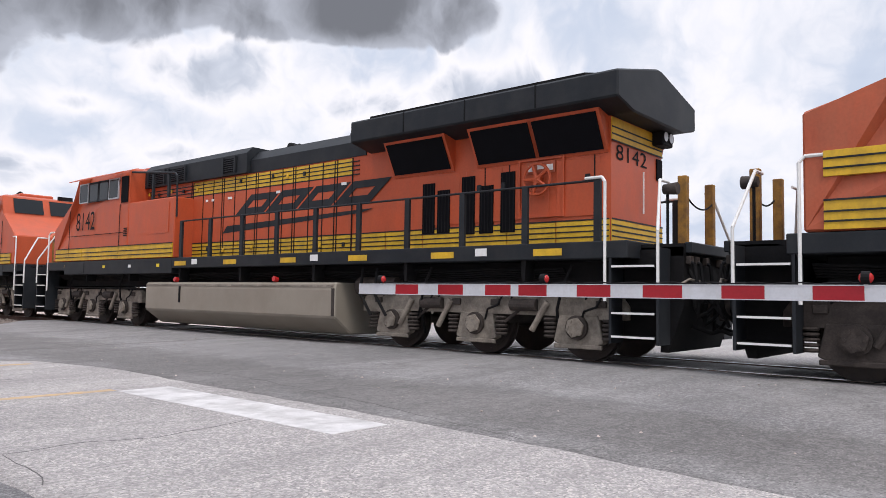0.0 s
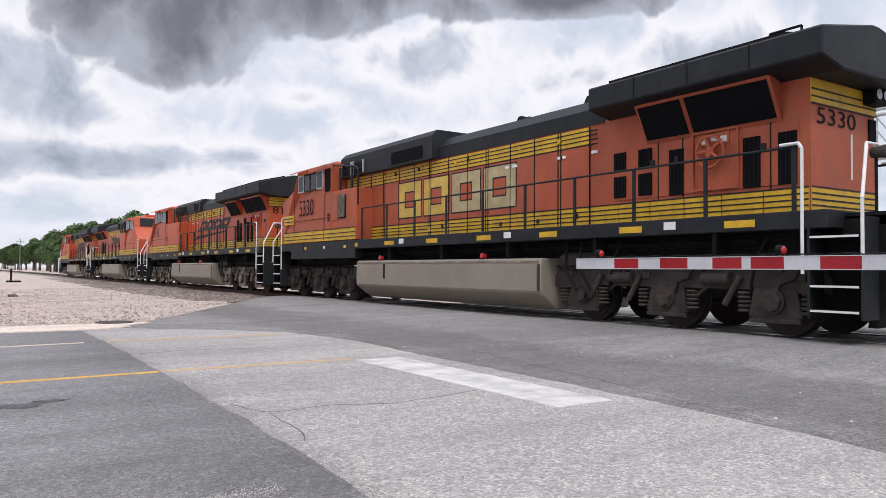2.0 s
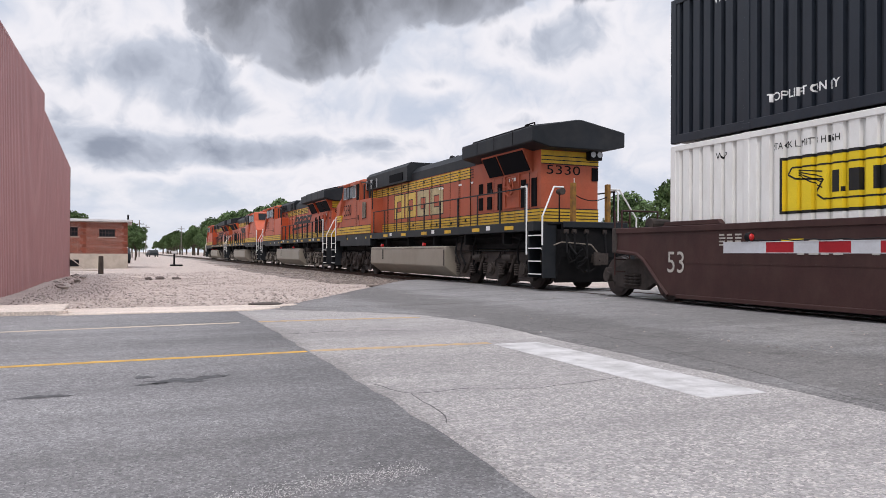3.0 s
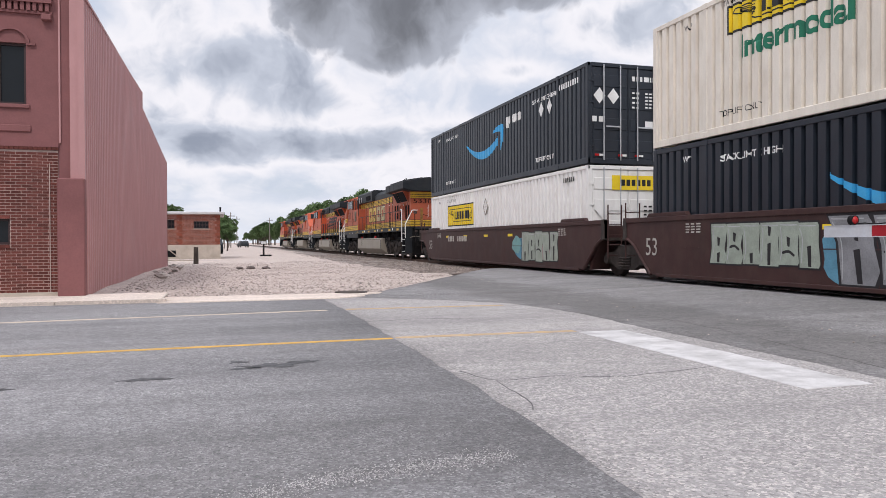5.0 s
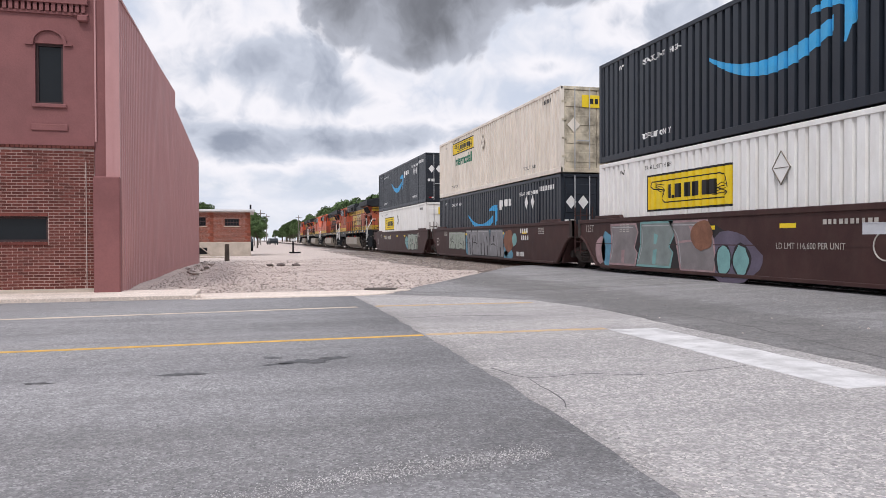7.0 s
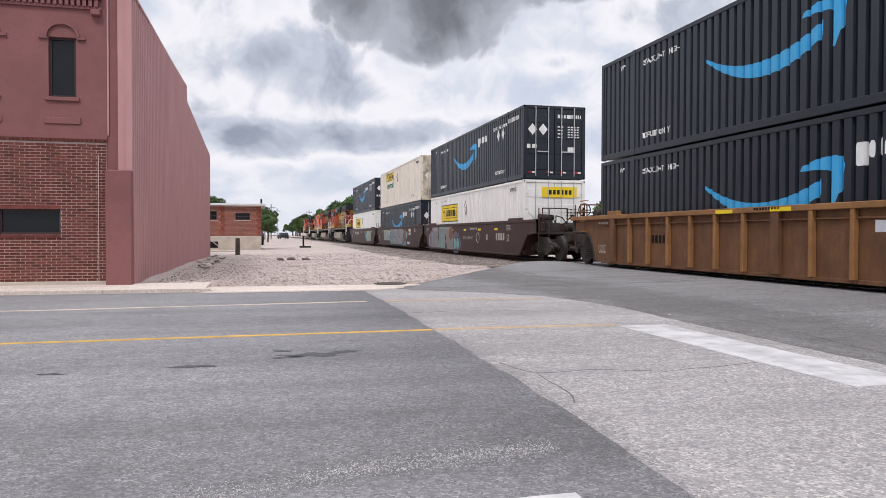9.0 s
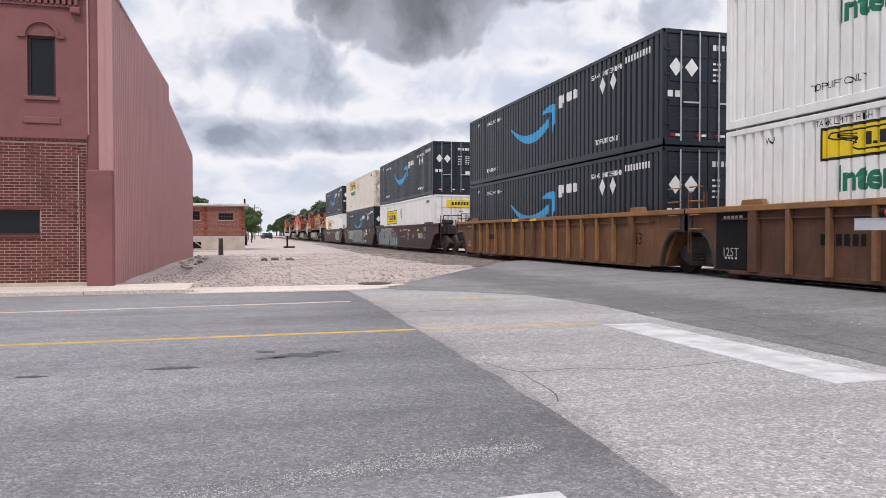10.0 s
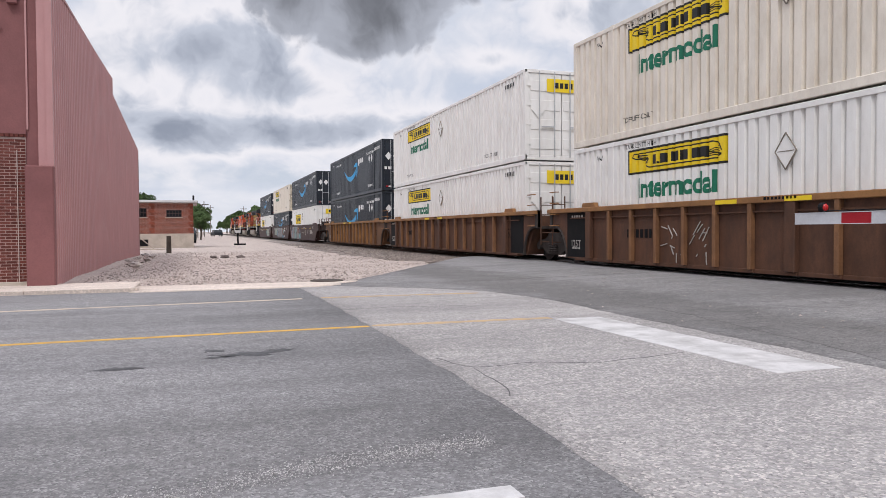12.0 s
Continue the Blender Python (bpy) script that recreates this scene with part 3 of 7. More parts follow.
def build_markings():
    strip("road_line_centre", [(-70, 7.74), (-2, 7.78), (1.82, 7.86)], 0.11, LINE_Y, 0.003, "yellow centre line painted on the street", rough=0.15)
    strip("road_line_centre_faded", [(1.86, 7.87), (4.0, 7.80)], 0.14, LINE_YF, 0.007, "faded yellow centre line on pale asphalt", rough=0.5)
    strip("road_line_yellow_faded", [(1.9, 11.46), (4.5, 11.34)], 0.15, LINE_YF, 0.007, "faded yellow line on pale asphalt", rough=0.5)
    strip("road_line_edge", [(-70, 10.8), (-3, 11.04), (1.6, 11.44)], 0.12, LINE_E, 0.003, "worn pale edge line of the street", rough=0.4)
    strip("stop_line", [(4.29, 4.20), (4.29, 7.68)], 0.61, LINE_W, 0.007, "broad worn white stop line before the railway crossing", rough=0.05)
    strip("road_line_near", [(0.55, 2.66), (1.22, 2.66)], 0.14, LINE_W, 0.005, "white painted mark on the street", rough=0.15)
    strip("road_crack", [(1.99, 5.18), (1.99, 4.86), (1.99, 4.60), (1.93, 4.4), (1.86, 4.22)], 0.007, CRACK, 0.006, "ragged crack in pale asphalt", "crack", 0.8)
    strip("road_crack", [(1.87, 5.66), (2.01, 5.18), (2.58, 5.22), (2.99, 5.02), (3.5, 5.12), (3.97, 5.2)], 0.007, CRACK, 0.006, "thin crack in pale asphalt", "crack", 0.8)
    strip("road_crack", [(1.9, 9.6), (2.6, 9.7), (3.6, 9.5)], 0.006, CRACK, 0.006, "thin crack in pale asphalt", "crack", 0.8)
    strip("road_crack", [(4.84, 3.0), (5.3, 5.0), (5.7, 7.5), (5.75, 9.3)], 0.006, CRACK, 0.0105, "thin crack in dark asphalt", "crack", 0.8)
    rng = random.Random(12)
    for x, y, a, b in ((0.42, 6.45, 0.26, 0.10), (-0.55, 6.1, 0.15, 0.06), (0.16, 6.72, 0.09, 0.06), (0.72, 6.58, 0.12, 0.05), (0.22, 6.36, 0.11, 0.04), (-1.55, 6.0, 0.10, 0.03)):
        bm = B()
        k = rng.uniform(0, 50)
        ring = [(t, 1 + 0.9 * noise.noise((math.cos(t) * 2.2 + k, math.sin(t) * 2.2, k)) + 0.4 * noise.noise((math.cos(t) * 6, math.sin(t) * 6 + k, k))) for t in np.linspace(0, 2 * math.pi, 48)[:-1]]
        mid = bm.verts.new((x, y, 0.0022))
        vs = [bm.verts.new((x + a * math.cos(t) * r, y + b * math.sin(t) * r, 0.0022)) for t, r in ring]
        for p, q in zip(vs, vs[1:] + vs[:1]):
            bm.faces.new((mid, p, q))
        tagged(part("oil_stain", bm, OIL, None), "dark ragged oil stain on the street", "stain", kind="structure")


def build_track():
    rail_profile = [(-0.07, -0.17), (0.07, -0.17), (0.07, -0.155), (0.012, -0.14), (0.012, -0.04), (0.036, -0.03), (0.036, 0.0), (-0.036, 0.0), (-0.036, -0.03), (-0.012, -0.04), (-0.012, -0.14), (-0.07, -0.155)]
    track = thing("railway_track", "rusty steel rails on timber sleepers and ballast", "track", kind="structure")
    for s in (-1, 1):
        bm = prism(B(), [(TRACK_X + s * 0.752 + x, RAIL_Z + z - 0.004) for x, z in rail_profile], "y", -260, 700)
        part("rail", bm, RAILRUST, track)
        bm = bx(B(), TRACK_X + s * 0.752 - 0.034, TRACK_X + s * 0.752 + 0.034, -260, 700, RAIL_Z - 0.003, RAIL_Z)
        part("rail_head", bm, RAILHEAD, track, "polished running surface")
    first = part("sleeper", soften(bx(B(), -1.3, 1.3, -0.11, 0.11, -0.16, 0.0), 0.012), WOODDARK, track)
    first.matrix_basis = pose(TRACK_X, 25.6, RAIL_Z - 0.165)
    for i in range(1, 130):
        again("sleeper", first, pose(TRACK_X, 25.6 + 0.52 * i, RAIL_Z - 0.165), track)
    # ballast shoulders
    for a, b in ((25.0, 700.0), (-260.0, -9.2)):
        bm = prism(B(), [(TRACK_X - 2.6, -0.16), (TRACK_X - 1.75, -0.045), (TRACK_X + 1.75, -0.045), (TRACK_X + 2.6, -0.16)], "y", a, b)
        tagged(part("ground_ballast", bm, BED, None), "ballast bed of crushed stone under the track", "ballast", kind="structure")


def stone_field(name, count, place, size, material, label, category="gravel"):
    """Loose stones, each a small irregular lump, as one mass."""
    rng = np.random.default_rng(7)
    base = np.array([(1, 0, 0), (-1, 0, 0), (0, 1, 0), (0, -1, 0), (0, 0, 1), (0, 0, -0.6)], float)
    faces = np.array([(0, 2, 4), (2, 1, 4), (1, 3, 4), (3, 0, 4), (2, 0, 5), (1, 2, 5), (3, 1, 5), (0, 3, 5)])
    V, F = [], []
    for i in range(count):
        x, y, z = place(rng)
        s = size[0] + (size[1] - size[0]) * rng.random() ** 2
        a = rng.random() * 6.28
        p = base * (s * (0.7 + 0.6 * rng.random((6, 1)))) * (1, 1, 0.7)
        c, q = math.cos(a), math.sin(a)
        V.append(np.stack([p[:, 0] * c - p[:, 1] * q + x, p[:, 0] * q + p[:, 1] * c + y, p[:, 2] + z], 1))
        F.append(faces + 6 * i)
    me = bpy.data.meshes.new(name)
    me.from_pydata(np.concatenate(V).tolist(), [], np.concatenate(F).tolist())
    me.materials.append(material)
    return tagged(new(name, me), label, category, kind="stuff")


def build_stones():
    def yard(rng):
        while True:
            y = 14.3 + 26 * rng.random() ** 1.6
            x = -2.1 + 11.5 * rng.random()
            if y < 25.2 and x > np.interp(y, [13.9, 15.9, 20, 24, 25.2], [2.5, 3.6, 6.0, 8.6, 9.6]) - 0.1:
                continue
            return x, y, yard_level(x, y) + 0.006
    stone_field("loose_gravel", 15000, yard, (0.008, 0.034), BALLAST, "loose pinkish grey gravel stones scattered over the yard")
    def spill(rng):
        y = 23.0 + 36 * rng.random() ** 1.4
        hi = min(10.2, interp(y, EDGE_N) - 0.05) if y < 25.2 else 10.2
        x = 6.0 + (hi - 6.0) * rng.random() ** 0.7
        return x, y, yard_level(x, y) + 0.02
    stone_field("spilled_ballast", 7000, spill, (0.02, 0.05), BALLAST_DARK, "brownish ballast stones spilled beside the track", "ballast")
    def bed(rng):
        return TRACK_X + rng.choice([-1, 1]) * (0.9 + 1.5 * rng.random()), 25.3 + 45 * rng.random() ** 1.5, -0.03
    stone_field("ballast_stones", 4000, bed, (0.03, 0.07), BALLAST_DARK, "crushed ballast stones along the track", "ballast")
    def road_grit(rng):
        x, y = 5.0 + 5.5 * rng.random(), 0 + 22 * rng.random()
        return x, y, road_z(x, y) + 0.012
    def arc(rng):
        u = rng.random()
        x = -1.1 + 2.5 * u
        y = interp(x, [(-1.1, 2.72), (-0.6, 2.93), (0.08, 3.12), (0.5, 3.26), (0.9, 3.31), (1.4, 3.38)]) + rng.normal(0, 0.07)
        return x, y, road_z(x, y) + 0.002
    stone_field("grit_streak", 4200, arc, (0.002, 0.006), GRIT, "pale curved streak of loose grit on the street", "grit")
    stone_field("road_grit", 260, road_grit, (0.006, 0.02), BALLAST, "scattered small stones on the crossing asphalt", "grit")
    rng = random.Random(5)
    for i in range(16):
        y = 23 + 11.5 * i / 15 + rng.uniform(-0.3, 0.3)
        rock("rock", -1.95 + rng.uniform(-0.15, 0.5), y, 0.08, rng.uniform(0.05, 0.12), i, "pale broken rock lying along the metal wall", "rocks by the wall")
    for i in range(7):
        rock("rubble_block", 1.4 + rng.uniform(-0.6, 0.7), 30.4 + rng.uniform(-0.5, 0.5), 0.03, rng.uniform(0.07, 0.17), 40 + i, "dark broken rubble block heaped on the gravel", "rubble heap")


def rock(name, x, y, z, s, seed, label, group):
    bm = B()
    bmesh.ops.create_icosphere(bm, subdivisions=2, radius=1.0)
    for v in bm.verts:
        d = 1 + 0.55 * noise.noise(v.co * 1.3 + Vector((seed * 3.1, 0, 0))) + 0.5 * noise.noise(v.co * 2.9 + Vector((0, seed * 1.7, 0)))
        v.co = Vector((v.co.x * s * d * 1.3, v.co.y * s * d, v.co.z * s * d * 0.6))
    ob = part(name, bm, ROCK if name == "rock" else CRACKED, None)
    ob.matrix_basis = pose(x, y, z, 0, 0, seed * 40)
    tagged(ob, label, "rock", group)


CRACKED = mat("dark_rubble", (0.15, 0.12, 0.11), 0.95, var=0.3, scale=4, bump=0.5)


# ---- buildings ----
def bricks(parent, x0, x1, z0, z1, y, material, holes=(), cap=300, bw=0.170, bh=0.0455, joint=0.0115, near=None):
    """Running-bond bricks proud of a mortar wall that faces -y: the nearest ones as pieces, the rest as one mass."""
    cells = []
    r, z = 0, z0
    while z + bh <= z1 + 1e-6:
        x = x0 - (0.5 * (bw + joint) if r % 2 else 0)
        while x < x1:
            a, b = max(x, x0), min(x + bw, x1)
            runs = [(a, b)]
            for hx0, hx1, hz0, hz1 in holes:
                if z < hz1 and z + bh > hz0:
                    runs = [r for p, q in runs for r in ((p, min(q, hx0)), (max(p, hx1), q))]
            cells += [(p, q, z) for p, q in runs if q - p > 0.02]
            x += bw + joint
        z += bh + joint
        r += 1
    cells.sort(key=near or (lambda c: -c[1]))
    rng = random.Random(3)
    rest = B()
    full = None
    n = 0
    for a, b, z in cells:
        d = rng.uniform(0, 0.004)
        if n < cap and abs(b - a - bw) < 1e-4:
            if full is None:
                full = part("brick", bx(B(), 0, bw, -0.004, 0.02, 0, bh), material, parent)
                full.matrix_basis = pose(a, y - d, z)
            else:
                again("brick", full, pose(a, y - d, z), parent)
            n += 1
        else:
            bx(rest, a, b, y - 0.004 - d, y + 0.02, z, z + bh)
    part("brickwork", rest, material, parent, kind="stuff")


def wall_with_holes(bm, x0, x1, z0, z1, y0, y1, holes):
    xs = sorted({x0, x1, *[h[0] for h in holes], *[h[1] for h in holes]})
    zs = sorted({z0, z1, *[h[2] for h in holes], *[h[3] for h in holes]})
    for a, b in zip(xs, xs[1:]):
        for c, d in zip(zs, zs[1:]):
            if not any(h[0] <= (a + b) / 2 <= h[1] and h[2] <= (c + d) / 2 <= h[3] for h in holes):
                bx(bm, a, b, y0, y1, c, d)
    bmesh.ops.remove_doubles(bm, verts=bm.verts[:], dist=1e-5)
    return bm


def window(parent, x0, x1, z0, z1, y, name="window", mullions=0, rail=True):
    w = part(name, wall_with_holes(B(), x0, x1, z0, z1, y, y + 0.06, [(x0 + 0.045, x1 - 0.045, z0 + 0.045, z1 - 0.045)]), WINFRAME, parent)
    part("pane", bx(B(), x0 + 0.04, x1 - 0.04, y + 0.035, y + 0.045, z0 + 0.04, z1 - 0.04), GLASS, w)
    if rail:
        part("meeting_rail", bx(B(), x0 + 0.04, x1 - 0.04, y + 0.01, y + 0.05, (z0 + z1) / 2 - 0.02, (z0 + z1) / 2 + 0.02), WINFRAME, w)
    for i in range(mullions):
        xm = x0 + (x1 - x0) * (i + 1) / (mullions + 1)
        part("mullion", bx(B(), xm - 0.012, xm + 0.012, y + 0.012, y + 0.05, z0 + 0.04, z1 - 0.04), WINFRAME, w)
    return w


WINFRAME = mat("dark_window_frame", (0.055, 0.03, 0.03), 0.6, var=0.2)


def build_brick_building():
    b = thing("brick_building", "two-storey maroon painted brick building with ribbed metal side cladding", "building")
    yf = 15.63
    holes = [(-3.97, -3.48, 3.70, 4.86), (-5.35, -4.86, 3.70, 4.86), (-4.86, -3.77, 1.04, 1.53)]
    part("front_wall", wall_with_holes(B(), -12.0, -2.48, -0.15, 6.55, yf, yf + 0.3, holes), MAROONWALL, b, "maroon painted masonry front")
    # lower storey: mortar skin with bricks
    low = [(-4.87, -3.76, 1.03, 1.54)]
    skin = part("brick_facing", wall_with_holes(B(), -12.0, -2.94, -0.1, 2.84, yf - 0.022, yf - 0.002, [(-4.86, -3.77, 1.04, 1.53)]), MORTAR, b, "unpainted dark red brick facing with pale joints")
    bricks(skin, -6.2, -2.945, 0.13, 2.84, yf - 0.022, BRICK, low)
    part("window_lintel", bx(B(), -4.86, -3.77, yf - 0.036, yf - 0.004, 1.532, 1.60), BRICK, skin)
    part("window_sill", bx(B(), -4.86, -3.77, yf - 0.045, yf - 0.004, 0.975, 1.038), BRICK, skin)
    led = part("string_course", bx(B(), -12, -2.93, yf - 0.045, yf - 0.002, 2.90, 2.985), MAROONWALL, b)
    cour = part("soldier_course", bx(B(), -12.0, -2.935, yf - 0.038, yf - 0.004, 2.842, 2.898), BRICK, led)
    k = None
    for i in range(40):
        x = -3.0 - 0.08 * i
        if k is None:
            k = part("dentil", bx(B(), -0.028, 0.028, yf - 0.062, yf - 0.04, 2.842, 2.90), BRICK, led)
            k.matrix_basis = pose(x, 0, 0)
        else:
            again("dentil", k, pose(x, 0, 0), led)
    part("foundation", soften(bx(B(), -12, -2.95, yf - 0.05, yf - 0.003, -0.15, 0.125), 0.01), CONCRETE, b)
    # corner pier and downpipe trims
    part("corner_pier", soften(bx(B(), -2.93, -2.45, yf - 0.24, yf - 0.004, -0.15, 2.30), 0.02), MAROONWALL, b, "boxed maroon metal corner pier")
    part("corner_trim", bx(B(), -2.72, -2.58, yf - 0.07, yf - 0.004, 2.302, 6.5), METALWALL, b)
    part("corner_trim", bx(B(), -2.575, -2.46, yf - 0.10, yf - 0.004, 2.302, 6.5), METALWALL, b)
    part("corner_trim", bx(B(), -2.92, -2.89, yf - 0.03, yf - 0.004, 2.99, 6.5), METALWALL, b)
    part("control_joint", bx(B(), -3.095, -3.08, yf - 0.042, yf - 0.02, 0.13, 2.6), MORTAR, b)
    # windows
    for x0, x1 in ((-3.97, -3.48), (-5.35, -4.86)):
        w = window(b, x0, x1, 3.70, 4.86, yf + 0.06, rail=False)
        part("sill", soften(bx(B(), x0 - 0.06, x1 + 0.06, yf - 0.05, yf + 0.06, 3.625, 3.70), 0.01), MAROONWALL, w)
        xc, r = (x0 + x1) / 2, (x1 - x0) / 2 + 0.02
        bm = B()
        pts = [(xc + (r + 0.05) * math.cos(t), 4.86 + 0.30 * 1.0 * math.sin(t)) for t in np.linspace(0, math.pi, 15)]
        inner = [(xc + r * math.cos(t), 4.86 + 0.245 * math.sin(t)) for t in np.linspace(math.pi, 0, 15)]
        for i in range(14):
            prism(bm, [pts[i], pts[i + 1], inner[13 - i], inner[14 - i]], "y", yf - 0.05, yf - 0.002)
        bx(bm, x0 - 0.17, x0 - 0.02, yf - 0.045, yf - 0.002, 4.82, 4.87)
        bx(bm, x1 + 0.02, x1 + 0.17, yf - 0.045, yf - 0.002, 4.82, 4.87)
        part("hood_mould", bm, MAROONWALL, w)
        part("apron_panel", soften(bx(B(), x0 - 0.08, x1 + 0.08, yf - 0.03, yf - 0.002, 3.18, 3.31), 0.012), MAROONWALL, w)
    window(b, -4.86, -3.77, 1.04, 1.53, yf + 0.05, rail=False)
    # cornice
    cor = part("cornice", bx(B(), -12, -3.02, yf - 0.12, yf - 0.002, 5.62, 5.80), MAROONWALL, b)
    part("cornice_band", bx(B(), -12, -3.02, yf - 0.05, yf - 0.002, 5.42, 5.47), MAROONWALL, cor)
    k = None
    for i in range(60):
        x = -3.1 - 0.105 * i
        k0 = k or part("corbel", bx(B(), -0.032, 0.032, yf - 0.085, yf - 0.003, 5.47, 5.62), MAROONWALL, cor)
        if k is None:
            k = k0
            k.matrix_basis = pose(x, 0, 0)
        else:
            again("corbel", k, pose(x, 0, 0), cor)
    part("cornice_bracket", soften(bx(B(), -3.2, -3.02, yf - 0.13, yf - 0.003, 5.30, 5.415), 0.015), MAROONWALL, cor)
    # ribbed metal side wall with a stepped, falling top edge
    def top(y):
        return 5.78 + 0.022 * (y - 15.4) if y < 26 else 5.50 - 0.071 * (y - 26)
    def skew(y):
        return -2.475 + 0.0085 * (y - 15.6)
    bm = B()
    y, prev = yf - 0.05, None
    prof = [(0.0, 0.0), (0.15, 0.0), (0.17, 0.022), (0.21, 0.022), (0.23, 0.0)]
    while y < 36.2:
        for dy, dx in prof:
            yy = min(y + dy, 36.2)
            cur = (bm.verts.new((skew(yy) + dx, yy, -0.2)), bm.verts.new((skew(yy) + dx, yy, top(yy))))
            if prev:
                bm.faces.new((prev[0], cur[0], cur[1], prev[1]))
            prev = cur
        y += 0.23
    part("side_cladding", bm, METALWALL, b, "ribbed maroon metal cladding")
    bm = prism(B(), [(yf + 0.3, -0.2), (36.2, -0.2), (36.2, top(36.2)), (26.01, top(26.01)), (26.0, top(25.99)), (yf + 0.3, top(16))], "x", -2.74, -2.50)
    part("side_wall", bm, MAROONWALL, b)
    part("parapet_cap", prism(B(), [(15.55, top(15.55)), (26.05, top(25.99)), (26.05, top(25.99) + 0.05), (15.55, top(15.55) + 0.05)], "x", -2.70, -2.43), METALWALL, b)
    part("parapet_cap", prism(B(), [(26.06, top(26.06)), (36.25, top(36.2)), (36.25, top(36.2) + 0.05), (26.06, top(26.06) + 0.05)], "x", -2.70, -2.43), METALWALL, b)
    bm = bx(B(), -12, -2.63, 36.0, 36.2, -0.2, 4.7)
    bx(bm, -12, -11.8, yf + 0.31, 35.99, -0.2, 4.7)
    part("rear_wall", bm, MAROONWALL, b)
    part("roof", prism(B(), [(yf + 0.31, 5.6), (25.9, 5.7), (26.1, 5.3), (36.0, 4.65), (36.0, 4.6), (26.1, 5.2), (25.9, 5.5), (yf + 0.31, 5.5)], "x", -11.7, -2.63), BLACKGREEN, b)
    return b


def build_small_building():
    b = thing("small_brick_building", "low flat-roofed red brick hut on a concrete base", "building")
    y = 52.0
    holes = [(-1.62, -0.66, 2.02, 2.52), (-3.75, -2.83, 2.02, 2.62)]
    part("front_wall", wall_with_holes(B(), -9, 0.05, 0.92, 2.98, y, y + 0.3, holes), MORTAR, b)
    bm = bx(B(), -0.24, 0.05, y + 0.31, y + 6, 0.92, 2.98)
    bx(bm, -9, -8.7, y + 0.31, y + 6, 0.92, 2.98)
    bx(bm, -8.69, -0.25, y + 5.7, y + 6, 0.92, 2.98)
    part("wall", bm, BRICK2, b)
    bricks(b, -4.2, 0.06, 0.94, 2.96, y, BRICK2, holes)
    for x in (-2.45, -0.02):
        bm = B()
        for i in range(10):
            bx(bm, x - 0.12 - 0.12 * (i % 2), x + 0.1, y - 0.03, y - 0.013, 0.95 + 0.2 * i, 1.13 + 0.2 * i)
        part("quoin", bm, BRICK2, b, kind="stuff")
    bm = bx(B(), -9, 0.10, y - 0.06, y + 6.05, -0.15, 0.918)
    base = part("base", soften(bm, 0.02), CONCRETE, b, "pale concrete base")
    part("vent", bx(B(), -3.45, -2.75, y - 0.075, y - 0.061, 0.12, 0.55), BLACK, base)
    part("eave", soften(bx(B(), -9.1, 0.35, y - 0.30, y + 6.3, 2.99, 3.15), 0.02), TRIMW, b, "pale flat eave")
    for h in holes:
        w = window(b, h[0], h[1], h[2], h[3], y + 0.05, mullions=4)
        part("sill", bx(B(), h[0] - 0.06, h[1] + 0.06, y - 0.05, y + 0.05, h[2] - 0.06, h[2]), CONCRETE, w)
    part("vent_pipe", rod(B(), (0.1, y + 1.5, 3.1), (0.1, y + 1.5, 3.55), 0.06), BLACK, b)
    for x, yy in ((-1.13, 39.6),):
        p = rod(B(), (0, 0, -0.2), (0, 0, 0.85), 0.13, 10, 0.11)
        ob = part("timber_post", p, WOODDARK, None)
        ob.matrix_basis = pose(x, yy, 0)
        tagged(ob, "short weathered dark timber post in the gravel", "post")
    fence = thing("low_pipe_rail", "low pale pipe rail leaning beside the hut", "rail")
    part("rail", pipe(B(), [(-3.2, 41, 0.05), (-2.6, 41.2, 0.75), (-1.9, 41.6, 0.15)], 0.025), CONCRETE, fence)
    part("rail", pipe(B(), [(-3.2, 40.9, 0.16), (-1.3, 41.1, 0.12)], 0.03), CONCRETE, fence)


